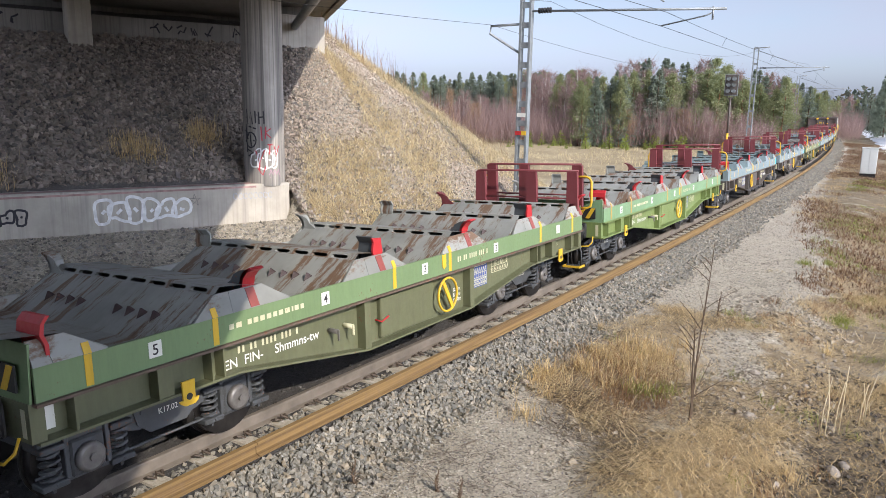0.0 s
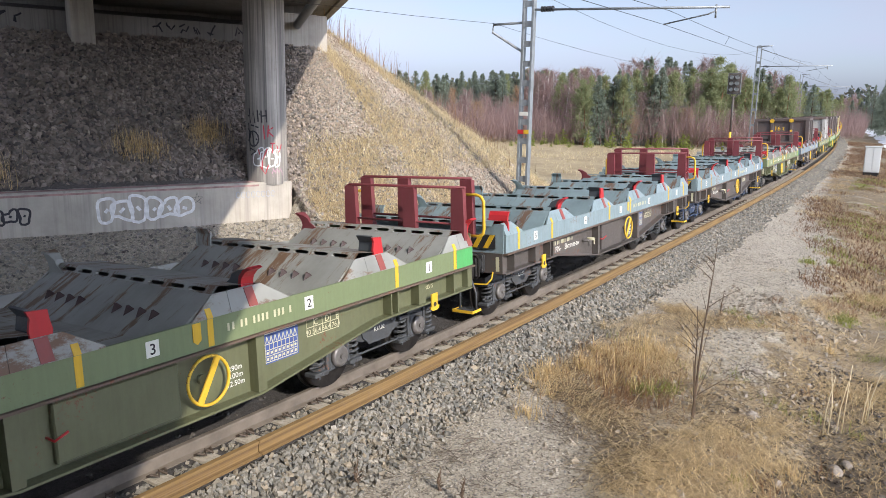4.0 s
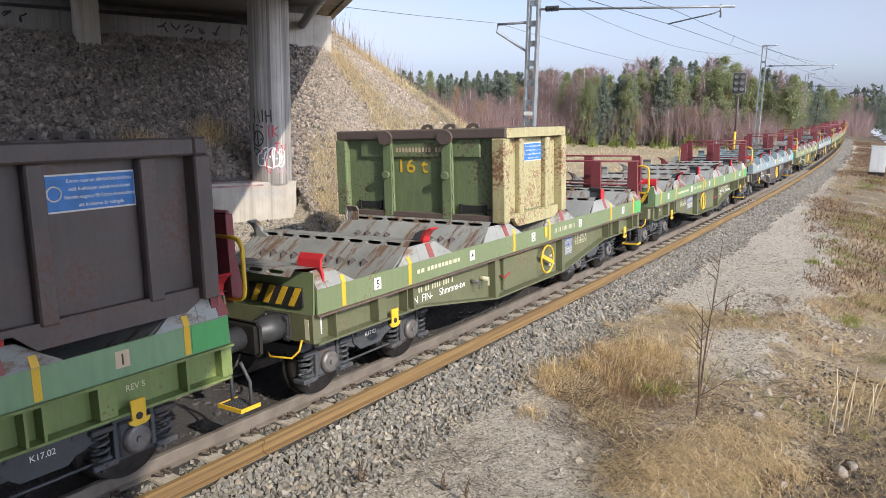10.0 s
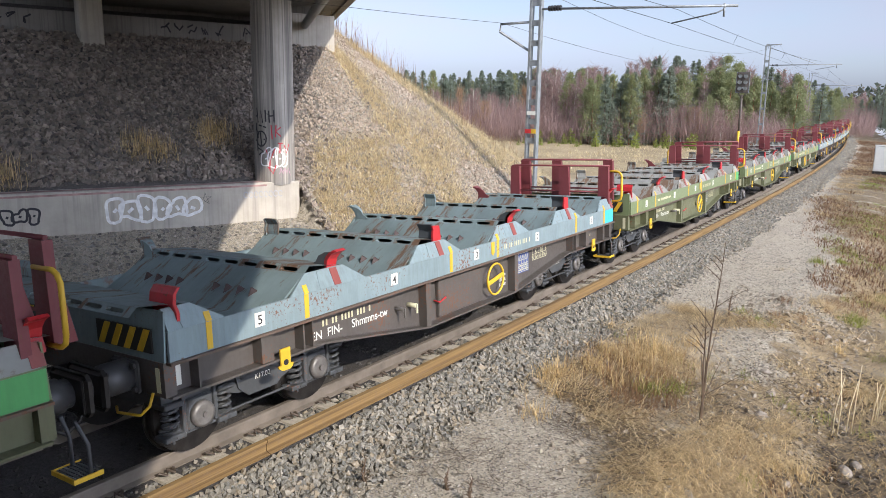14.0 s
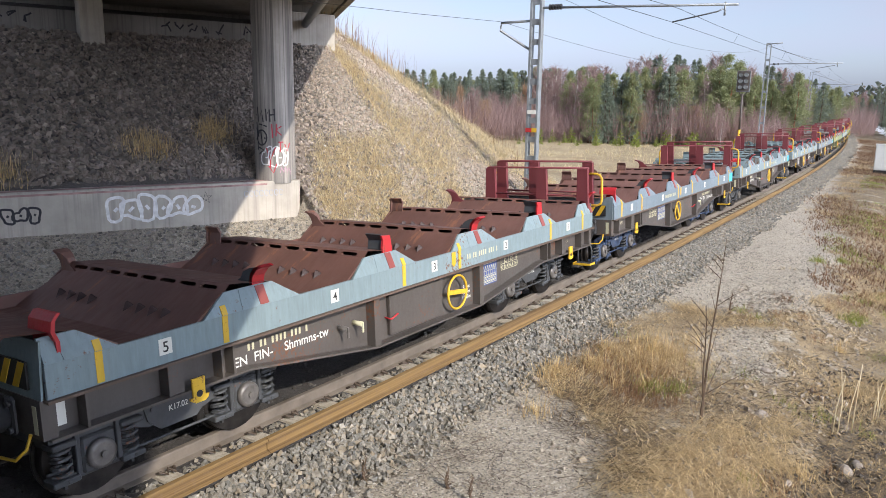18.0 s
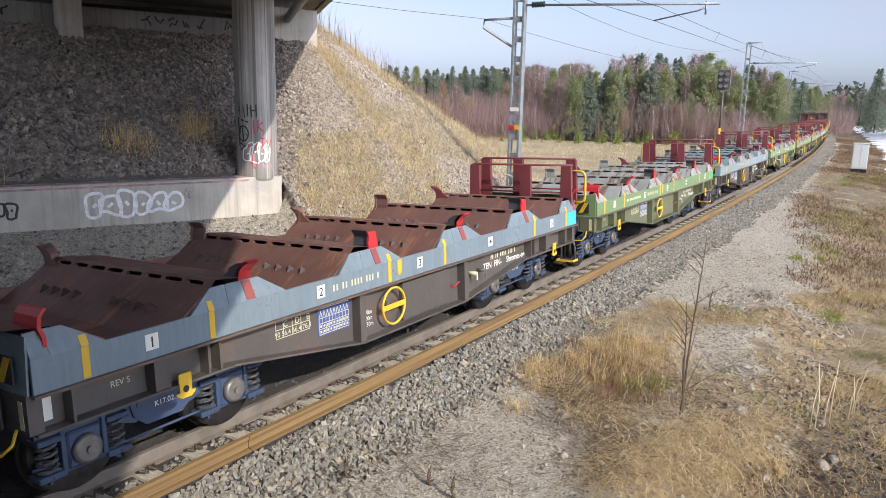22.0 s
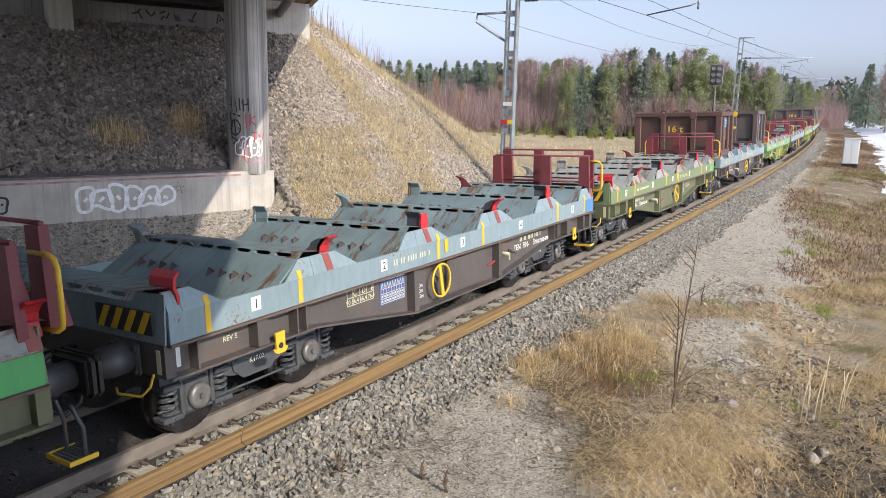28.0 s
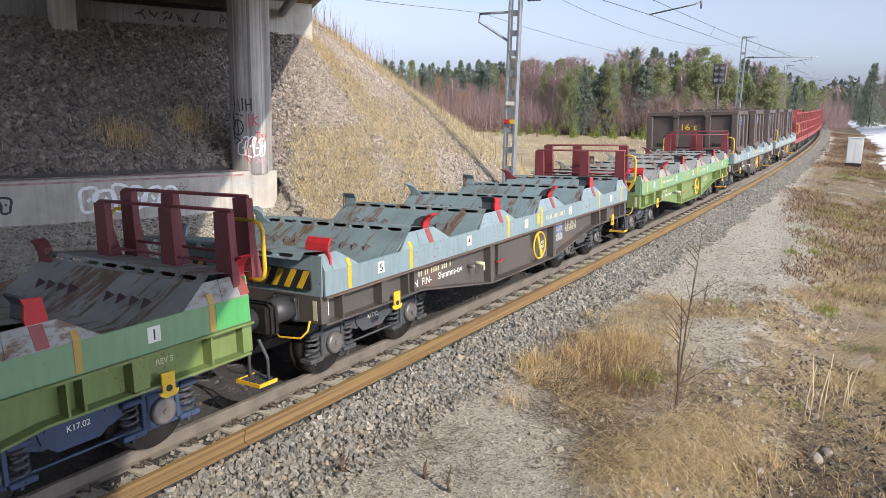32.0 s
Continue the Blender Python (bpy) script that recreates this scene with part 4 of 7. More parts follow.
def step_tread(bm):
    for k in range(7):
        box(bm, -0.23, 0.23, -0.15 + 0.05 * k, -0.135 + 0.05 * k, -0.012, 0.012)
    for k in range(9):
        box(bm, -0.23 + 0.055 * k, -0.222 + 0.055 * k, -0.15, 0.16, -0.01, 0.010)


def step_rim(bm):
    box(bm, -0.25, 0.25, -0.175, -0.15, -0.03, 0.025)
    box(bm, 0.23, 0.25, -0.15, 0.17, -0.03, 0.025)
    box(bm, -0.25, -0.23, -0.15, 0.17, -0.03, 0.025)


def step_bracket(bm):
    tube(bm, [(-0.2, 0.05, 0.0), (-0.2, 0.05, 0.35), (-0.15, -0.05, 0.65)], 0.025, 6)
    tube(bm, [(0.2, 0.05, 0.0), (0.2, 0.05, 0.35), (0.15, -0.05, 0.65)], 0.025, 6)


# bogie: side frames, springs, boxes, wheelsets about the pivot
def bogie_frame(bm):
    for sx in (-1, 1):
        prof = [(-1.35, 0.62), (-1.35, 0.78), (-0.75, 0.86), (-0.45, 0.80), (-0.25, 0.72), (0.25, 0.72), (0.45, 0.80), (0.75, 0.86), (1.35, 0.78), (1.35, 0.62),
                (0.7, 0.62), (0.35, 0.50), (-0.35, 0.50), (-0.7, 0.62)]
        prism(bm, prof, "x", sx * 0.90, sx * 1.02)
    box(bm, -0.95, 0.95, -0.22, 0.22, 0.52, 0.86)
    for y in (-1.28, 1.28):
        box(bm, -0.95, 0.95, y - 0.06, y + 0.06, 0.62, 0.76)
    box(bm, -0.3, 0.3, -0.3, 0.3, 0.8, 1.0)
    # horn guides either side of each axle box, spring caps and the deep middle of the frame
    for a in (-0.9, 0.9):
        for q in (-0.205, 0.205):
            boxb(bm, 0.93, 1.06, a + q - 0.025, a + q + 0.025, 0.32, 0.74, 0.008)
        for q in (-0.34, 0.34):
            boxb(bm, 0.90, 1.09, a + q - 0.12, a + q + 0.12, 0.625, 0.685, 0.012)
            box(bm, 0.985, 1.035, a + q - 0.015, a + q + 0.015, 0.22, 0.34)
    prism(bm, [(-0.42, 0.80), (0.42, 0.80), (0.36, 0.56), (0.22, 0.44), (-0.22, 0.44), (-0.36, 0.56)], "x", 1.015, 1.045)
    for q in (-0.3, 0.3):
        tube(bm, [(1.045, q, 0.68), (1.06, q, 0.68)], 0.03, 8)
    tube(bm, [(0.99, -1.38, 0.40), (0.99, -0.62, 0.33), (0.99, 0.62, 0.33), (0.99, 1.38, 0.40)], 0.016, 6)


def axle_box(bm):
    boxb(bm, -0.12, 0.08, -0.17, 0.17, -0.17, 0.19, 0.02)
    for y in (-0.34, 0.34):
        boxb(bm, -0.10, 0.10, y - 0.13, y + 0.13, -0.2, -0.14, 0.01)
    box(bm, -0.07, 0.05, -0.3, 0.3, -0.19, -0.12)


def axle_cap(bm):
    tube(bm, [(0.06, 0, 0), (0.125, 0, 0), (0.14, 0, 0)], 0.135, 20, True, [0.15, 0.145, 0.11])
    tube(bm, [(0.14, 0, 0), (0.165, 0, 0)], 0.035, 8)


def coil(bm):
    n = 40
    for r0, r1 in ((0.085, 0.019),):
        tube(bm, [(r0 * math.cos(2 * math.pi * k / 9), r0 * math.sin(2 * math.pi * k / 9), 0.33 * k / n) for k in range(n + 1)], r1, 5)


def wheelset(bm):
    for sx in (-1, 1):
        x = 0.80 * sx
        tube(bm, [(x - 0.065, 0, 0), (x + 0.065, 0, 0)], 0.455, 32)
        tube(bm, [(x - sx * 0.065, 0, 0), (x - sx * 0.095, 0, 0)], 0.485, 32)
    tube(bm, [(-1.05, 0, 0), (1.05, 0, 0)], 0.085, 12)



def brake_gear(bm):
    for y in (-0.42, 0.42):
        boxb(bm, 0.74, 0.86, y - 0.05, y + 0.05, 0.25, 0.62, 0.02)
    box(bm, 0.76, 0.84, -0.42, 0.42, 0.50, 0.54)
    box(bm, -0.7, 0.80, -0.45, -0.40, 0.36, 0.42)


def label_plate(bm):
    box(bm, 0.0, 0.004, -0.07, 0.07, -0.078, 0.078)


def stripe(bm):
    box(bm, 0.0, 0.004, -0.035, 0.035, 1.315, 1.596)
    prism(bm, [(0.014, 1.604), (-0.025, 1.70), (-0.030, 1.70), (0.006, 1.604)], "y", -0.035, 0.035)


def stripe_tag(bm):
    prism(bm, [(-0.05, 1.68), (0.05, 1.68), (0.05, 1.5), (0.0, 1.46), (-0.05, 1.5)], "x", 0.004, 0.008)


def bars(rows):
    """Marks too small to read: rows of (y0, y1, z0, z1)."""
    def build(bm):
        for y0, y1, z0, z1 in rows:
            box(bm, 0.0, 0.004, y0, y1, z0, z1)
    return build


def table_marks(bm):
    """A ruled load table: fine lines and small ticks."""
    for z in (-0.17, -0.10, -0.03, 0.04, 0.16):
        box(bm, 0.004, 0.007, -0.28, 0.28, z - 0.004, z + 0.004)
    for k in range(10):
        y = -0.28 + 0.0622 * k
        box(bm, 0.004, 0.007, y - 0.003, y + 0.003, -0.17, 0.04)
        if k < 9:
            prism(bm, [(y + 0.005, 0.05), (y + 0.03, 0.13), (y + 0.036, 0.13), (y + 0.058, 0.05), (y + 0.05, 0.05), (y + 0.033, 0.11), (y + 0.013, 0.05)], "x", 0.004, 0.007)
            box(bm, 0.004, 0.007, y + 0.015, y + 0.045, -0.15, -0.12)
            box(bm, 0.004, 0.007, y + 0.015, y + 0.045, -0.08, -0.05)


def load_frame(bm):
    for z in (-0.105, 0.0, 0.105):
        box(bm, 0.003, 0.006, -0.28, 0.28, z - 0.004, z + 0.004)
    for y in (-0.28, -0.16, -0.013, 0.134, 0.28):
        box(bm, 0.003, 0.006, y - 0.004, y + 0.004, -0.105, 0.105)


def brand_bars(bm):
    """A brand name drawn as a row of plain bars."""
    w = [0.08, 0.09, 0.0, 0.07, 0.08, 0.08, 0.08, 0.07, 0.08, 0.09, 0.03, 0.08, 0.07]
    y = -0.6
    for k, q in enumerate(w):
        if q:
            box(bm, 0.0, 0.004, y, y + q * 0.8, -0.028, 0.028)
        y += q + 0.015 if q else 0.05


def number_bars(bm):
    y = -0.5
    k = 0
    for n in (2, 2, 4, 3, 1):
        for _ in range(n):
            box(bm, 0.0, 0.004, y, y + 0.028, -0.04, 0.04)
            y += 0.062
            k += 1
        y += 0.05


FACE = Matrix.Rotation(radians(90), 4, "Z")


def letters_on(name, key, text, h, x, y, z, material, parent, align="CENTER"):
    ob = shared_part(name, lettering(key, text, h, align), material, parent, Matrix.Translation((x, y, z)) @ FACE)
    return tagged(ob, kind="stuff") if len(text) > 1 else ob


def widen(w, by=1.08, aside=0.0):
    """Bodies stand out 1.58 m on each side; the bogies keep to the gauge."""
    for c in w.children:
        if not c.name.startswith("bogie"):
            c.matrix_basis = Matrix.Translation((aside, 0, 0)) @ Matrix.Diagonal((by, 1, 1, 1)) @ c.matrix_basis


def wagon(spec):
    side, band, low, top, bogie, patch = spec["side"], spec["band"], spec["low"], spec["top"], spec["bogie"], spec["patch"]
    f = 1 if side == "A" else -1
    w = thing("flat_wagon", pose(0, 0, 0), spec["label"], "wagon", "wagons of the train")
    W = 1.46
    st = stored
    far = Matrix.Rotation(math.pi, 4, "Z")
    mir = Matrix.Diagonal((-1, 1, 1, 1))
    shared_part("side_plate", st("side plate", side_plate), band, w, pose(W, 0, 0))
    shared_part("side_plate", st("side plate far", far_plate), top, w, pose(-W, 0, 0))
    shared_part("side_sill", st("sill", sill), low, w, pose(W, 0, 0))
    shared_part("side_sill", st("sill far", lambda bm: (sill(bm), bmesh.ops.transform(bm, matrix=mir, verts=bm.verts))), low, w, pose(-W, 0, 0))
    shared_part("flange", st("flange", lambda bm: box(bm, -0.20, 0.04, -5.6, 5.74, 1.275, 1.300)), low if low is GREEN_LOW else FLANGERUST, w, pose(W, 0, 0))
    shared_part("floor", st("floor", lambda bm: (box(bm, -1.30, 1.30, -5.5, 5.64, 1.20, 1.272), box(bm, -0.3, 0.3, -5.5, 5.64, 0.85, 1.20))), COAL, w)
    for k in range(5):
        shared_part("trough", st("trough", trough), top, w, pose(0, (RIDGE[k] + RIDGE[k + 1]) / 2, 0), "sloping cradle plate")
        tagged(shared_part("cleat_strip", st("cleats", cleat_row), CLEAT, w, pose(0, (RIDGE[k] + RIDGE[k + 1]) / 2 + 0.42, 1.602, 30, 0, 0)), kind="stuff")
    for k in range(6):
        shared_part("ridge_cap", st("ridge cap", ridge_cap), top, w, pose(0, RIDGE[k], 0), "slotted ridge strip")
        ends = {0: (0.0, 0.66, 0.0, 0.33), 5: (-0.66, 0.19, -0.33, 0.19)}.get(k, (-0.66, 0.66, -0.33, 0.33))
        kind_c = {0: "front", 5: "rear"}.get(k, "mid")
        shared_part("cheek_plate", st("cheek " + kind_c, lambda bm: cheek(bm, *ends)), top if band in (GREEN, MID, OLIVE) else band, w, pose(W, RIDGE[k], 0), "folded flank plate of a ridge")
        if k:
            kind = ("side", side_horn, side_gusset) if k % 2 else ("block", block_horn, block_gusset)
            for sx, mx in ((1, pose(W - 0.08, RIDGE[k] + 0.16, 0)), (-1, Matrix.Translation((-W + 0.03, RIDGE[k] - 0.28, 0)))):
                tag = "near" if sx > 0 else "far"
                flip = (lambda bm: None) if sx > 0 else (lambda bm: bmesh.ops.transform(bm, matrix=mir, verts=bm.verts))
                h = shared_part("stop_horn", st(kind[0] + " horn " + tag, lambda bm: (kind[1](bm), kind[2](bm) if sx < 0 else None, flip(bm))), RED if sx > 0 else (MAROON if k == 5 else top), w, mx, "red curled stop" if sx > 0 else "")
                if sx > 0:
                    shared_part("gusset", st(kind[0] + " gusset", kind[2]), GUSSET, h, None, "dark gusset behind the stop")
            shared_part("red_mark", st("red mark", lambda bm: prism(bm, [(0.010, 1.612), (-0.068, 1.808), (-0.076, 1.808), (0.002, 1.612)], "y", -0.06, 0.06)), REDMARK, w, pose(W, RIDGE[k] + 0.14, 0))
    shared_part("stop_horn", st("end horn", end_horn), RED, w, pose(W - 0.19, RIDGE[0] + 0.13, 0), "red curled stop")
    shared_part("stop_horn", st("end horn", end_horn), top, w, pose(-W + 0.19, RIDGE[0] + 0.22, 0))
    # ends
    for y, r in ((-5.6, 0), (5.74, 180)):
        e = pose(0, y, 0, 0, 0, r)
        shared_part("headstock", st("headstock", headstock), low, w, e)
        shared_part("end_plate", st("end plate", end_plate), band, w, e)
        for x in (-0.92, 0.92):
            b = shared_part("buffer", st("buffer tube", buffer_tube), BUFFER, w, e @ pose(x, -0.06, 1.12))
            shared_part("plate", st("buffer head", buffer_head), DARKSTEEL, b, None, "dark buffer plate")
        shared_part("coupling", st("coupling", lambda bm: (tube(bm, [(0, 0, 1.05), (0, -0.35, 1.05), (0, -0.5, 0.95)], 0.05, 8),
                                                           tube(bm, [(0.03, -0.4, 1.0), (0.05, -0.6, 0.7), (0.02, -0.62, 0.62)], 0.03, 6))), DARKSTEEL, w, e)
        if r == 0:
          shared_part("brake_hose", st("brake hose", lambda bm: tube(bm, [(0.4, 0, 0.98), (0.42, -0.15, 0.9), (0.42, -0.3, 0.6), (0.40, -0.45, 0.5), (0.38, -0.6, 0.62)], 0.022, 6)), BLACK, w, e)
        if r == 0:
          shared_part("grab_rod", st("front rod", front_rod), YELLOW, w, e @ pose(1.25 if r == 0 else -1.25, -0.04, 0.98, 0, 0, 0))
        for x in (-0.88, 0.88) if r == 0 else ():
            hb = shared_part("hazard_board", st("hazard board", hazard_board), BLACK, w, e @ pose(x, -0.03, 0))
            shared_part("stripes", st("hazard stripes", hazard_stripes), YELLOW, hb)
        if r == 0:
          shared_part("corner_mark", st("corner mark", lambda bm: box(bm, 1.30, 1.36, -0.034, -0.03, 0.99, 1.24)), CREAM, w, e)
    # step, posts and rails at the trailing end
    sp = shared_part("step", st("step tread", step_tread), BOGIE, w, pose(1.16, 6.05, 0.46) @ Matrix.Diagonal((0.72, 0.8, 0.8, 1)))
    shared_part("rim", st("step rim", step_rim), YELLOW, sp)
    shared_part("bracket", st("step bracket", step_bracket), BOGIE, sp)
    for x in (-0.70, 0.45, 1.31):
        shared_part("post", st("post low", lambda bm: post(bm, 2.50)), MAROON, w, pose(x, 5.60, 0))
    for x in (-0.58, 0.16, 1.30):
        shared_part("post", st("post high", lambda bm: post(bm, 2.62)), MAROON, w, pose(x, 5.88, 0))
    shared_part("rail", st("rail low", lambda bm: tube(bm, [(-0.80, 5.6, 2.46), (-0.78, 5.6, 2.50), (-0.73, 5.6, 2.52), (1.43, 5.6, 2.52)], 0.022, 8)), MAROON, w)
    shared_part("rail", st("rail high", lambda bm: tube(bm, [(-0.70, 5.88, 2.58), (-0.68, 5.88, 2.62), (-0.63, 5.88, 2.64), (1.38, 5.88, 2.64)], 0.022, 8)), MAROON, w)
    shared_part("rail", st("rail mid", lambda bm: tube(bm, [(-0.74, 5.6, 1.95), (1.36, 5.6, 1.95)], 0.018, 8)), MAROON, w)
    shared_part("rail", st("rail mid high", lambda bm: tube(bm, [(-0.62, 5.88, 2.0), (1.34, 5.88, 2.0)], 0.018, 8)), MAROON, w)
    shared_part("handle", st("grab handle", grab_handle), YELLOW, w, pose(1.27, 5.84, -0.06))
    shared_part("handle", st("grab handle far", lambda bm: (grab_handle(bm), bmesh.ops.transform(bm, matrix=mir, verts=bm.verts))), YELLOW, w, pose(-0.60, 5.86, -0.06))
    # near side fittings; the other half of the wagons shows them reversed
    for y in (-5.25, -3.80, -3.65, 3.65, 3.80, 5.20):
        shared_part("rib", st("rib", rib), low, w, pose(W, y, 0))
    for y in (-1.30, 1.32):
        shared_part("rib", st("deep rib", deep_rib), low, w, pose(W, y, 0))
    for y in (-4.36, 4.36):
        shared_part("bracket", st("side bracket", lambda bm: box(bm, -0.14, -0.004, -0.085, 0.085, 0.96, 1.27)), low, w, pose(W, y, 0))
    for y in (-4.13, 4.63):
        hk = shared_part("lifting_hook", st("lift hook", lift_hook), YELLOW, w, pose(W, y, 0))
        shared_part("eye", st("hook eye", hook_eye), BLACK, hk)
    shared_part("side_box", st("side box", lambda bm: boxb(bm, -0.145, -0.075, -0.63, 0.63, 0.66, 1.22, 0.015)), low, w, pose(W, -0.31 * f, 0))
    hw = shared_part("handwheel", st("handwheel", handwheel), YELLOW, w, pose(W - 0.02, 0.62 * f, 0.96))
    shared_part("spoke", st("wheel spoke", wheel_spoke), YELLOW, hw, pose(0, 0, 0, spec["turn"], 0, 0))
    shared_part("disc", st("wheel disc", wheel_disc), BROWNED if low is COAL else low, hw)
    for y in (-5.11, -3.74, -0.72, 0.67, 3.77, 5.22):
        shared_part("stripe", st("stripe", stripe), spec["stripe"], w, pose(W, y, 0))
    shared_part("stripe", st("stripe tag", stripe_tag), YELLOW, w, pose(W, 0.50 * f, -0.09))
    for k in range(5):
        y = (-4.45, -2.1, 0.0, 2.08, 4.53)[k]
        lp = shared_part("number_label", st("label plate", label_plate), AGED if spec["aged"] else WHITE, w, pose(W + 0.001, y, 1.465))
        n = 5 - k if side == "A" else k + 1
        letters_on("digit", str(n), str(n), 0.105, 0.006, 0, -0.052, BLACK, lp)
    if band in (GREEN, MID, OLIVE):
        tagged(shared_part("brand_mark", st("brand bars", brand_bars), CREAM, w, pose(W + 0.001, -2.97, 1.46)), kind="stuff")
    tagged(shared_part("wagon_number", st("number bars", number_bars), CREAM, w, pose(W + 0.001, 1.38 * f, 1.46)), kind="stuff")
    tagged(shared_part("wagon_number", st("number bars", number_bars), CREAM, w, pose(W - 0.139, -2.85 * f, 1.135)), kind="stuff")
    letters_on("inscription", "class", "TEN  FIN-    Shmmns-tw", 0.11, W - 0.134, -2.87 * f, 0.955, WHITE, w)
    tb = shared_part("table_plate", st("table plate", lambda bm: box(bm, 0.0, 0.004, -0.30, 0.30, -0.19, 0.19)), PANELBLUE, w, pose(W - 0.139, 1.72 * f, 1.04))
    tagged(shared_part("ruled_table", st("table marks", table_marks), CREAM, tb), kind="stuff")
    cd = shared_part("load_plate", st("load plate", lambda bm: box(bm, 0, 0.003, -0.27, 0.27, -0.10, 0.10)), low, w, pose(W - 0.139, 2.45 * f, 1.11))
    tagged(shared_part("frame", st("load frame", load_frame), CREAM, cd), kind="stuff")
    letters_on("inscription", "cde1", "C    D    E", 0.075, 0.006, 0.06, 0.015, CREAM, cd)
    letters_on("inscription", "cde2", "90 56,4 66,4 76,4", 0.062, 0.006, 0.0, -0.085, CREAM, cd)
    letters_on("inscription", "r90", "R90m\n8.00m\n12.50m", 0.06, W - 0.132, 1.06 * f, 0.92, WHITE, w)
    letters_on("inscription", "rev", "REV S", 0.06, W - 0.132, 4.72 * f, 1.10, CREAM, w)
    for y in (-1.62, -1.90):
        v = shared_part("valve_handle", st("valve", lambda bm: (tube(bm, [(-0.17, 0, 0), (0.0, 0, 0)], 0.032, 10), boxb(bm, -0.005, 0.018, -0.014, 0.014, -0.11, 0.025, 0.005))), CREAM if y > -1.7 else AXLECAP, w, pose(W, y * f, 1.0))
    shared_part("brake_lever", st("lever", lambda bm: tube(bm, [(-0.15, 0, 0), (-0.05, 0.02, -0.02), (-0.02, 0.13, 0.04)], 0.013, 6)), RED, w, pose(W, -0.98 * f, 0.92))
    shared_part("side_mark", st("side mark", lambda bm: box(bm, 0, 0.004, -0.05, 0.05, 1.0, 1.22)), WHITE, w, pose(W - 0.139, -5.42, 0))
    if patch is not None:
        shared_part("paint_patch", st("paint patch", lambda bm: box(bm, 0.001, 0.005, 5.27, 5.72, 1.31, 1.585)), patch, w, pose(W, 0, 0), "fresh paint patch")
    # bogies
    for y, r in ((-4.0, 0), (4.0, 0)):
        bg = shared_part("bogie", st("bogie frame", bogie_frame), bogie, w, pose(0, y, 0))
        for a in (-0.9, 0.9):
            shared_part("wheelset", st("wheelset", wheelset), WHEELSTEEL, bg, pose(0, a, 0.46))
            for sx in (1,):
                rot = 0
                shared_part("axle_box", st("axle box", axle_box), bogie, bg, pose(0.98 * sx, a, 0.47, 0, 0, rot))
                if sx == 1:
                    shared_part("axle_cap", st("axle cap", axle_cap), AXLECAP, bg, pose(0.985, a, 0.46))
                    for c in (-0.34, 0.34):
                        shared_part("spring", st("coil", coil), BOGIE, bg, pose(0.99, a + c, 0.30))
        shared_part("brake_gear", st("brake gear", brake_gear), DARKSTEEL, bg)
        letters_on("inscription", "k17", "K17.02", 0.06, 1.05, 0, 0.60, WHITE, bg)
    widen(w)
    return w


# ---------------------------------------------------------------- containers on the wagons
SHELL = (("floor_plate", (-1.36, 1.36, -1.03, 1.03, 1.90, 1.98)), ("end_wall", (-1.36, 1.36, -1.03, -0.98, 1.98, 3.36)), ("end_wall", (-1.36, 1.36, 0.98, 1.03, 1.98, 3.36)),
         ("side_wall", (-1.36, -1.31, -0.98, 0.98, 1.98, 3.36)), ("side_wall", (1.31, 1.36, -0.98, 0.98, 1.98, 3.36)))


def box_rim(bm):
    L, Wd = 1.14, 1.48
    for x0, x1, y0, y1 in ((-Wd, Wd, -L, -L + 0.16), (-Wd, Wd, L - 0.16, L), (-Wd, -Wd + 0.16, -L + 0.16, L - 0.16), (Wd - 0.16, Wd, -L + 0.16, L - 0.16)):
        boxb(bm, x0, x1, y0, y1, 3.24, 3.41, 0.02)


def box_post_y(bm):
    boxb(bm, -0.09, 0.09, -0.07, 0.02, 1.83, 3.24, 0.02)
    for z in (2.0, 2.25, 2.5, 2.75, 3.0):
        box(bm, 0.088, 0.10, -0.062, -0.03, z - 0.06, z + 0.06)


def corner_post(bm):
    boxb(bm, -0.12, 0.08, -0.09, 0.10, 1.84, 3.24, 0.015)


def box_header(bm):
    boxb(bm, -1.05, 1.05, -0.05, 0.0, 2.93, 3.24, 0.012)


def box_foot(bm):
    boxb(bm, -1.42, 1.42, -0.08, 0.0, 1.84, 1.955, 0.012)


def box_post_x(bm):
    boxb(bm, -0.04, 0.05, -0.08, 0.08, 1.92, 3.24, 0.015)


def box_skirt(bm):
    prism(bm, [(-1.12, 1.96), (1.12, 1.96), (1.12, 1.92), (0.80, 1.74), (-0.62, 1.74), (-0.80, 1.90), (-1.12, 1.90)], "x", 0, 0.06)


def boss(bm):
    tube(bm, [(0, 0.02, 0), (0, -0.035, 0), (0, -0.042, 0), (0, -0.03, 0)], 0.09, 20, True, [0.125, 0.125, 0.115, 0.07])
    for f in bm.faces:
        f.smooth = False


def small_boss(bm):
    tube(bm, [(0, 0, 0), (0, -0.055, 0), (0, -0.07, 0)], 0.06, 14, True, [0.045, 0.075, 0.06])
    for f in bm.faces:
        f.smooth = False


def fork_pocket(bm):
    box(bm, -0.18, 0.18, -0.012, 0.0, 1.985, 2.11)
    for x in (-0.2, 0.2):
        box(bm, x - 0.02, x + 0.02, -0.03, 0.0, 1.96, 2.13)


def rim_hook(bm):
    prism(bm, [(-0.16, -0.02), (-0.1, 0.07), (-0.02, 0.10), (0.09, 0.08), (0.12, -0.02), (0.05, -0.02), (0.03, 0.03), (-0.05, 0.03), (-0.07, -0.02)], "y", -0.03, 0.03)


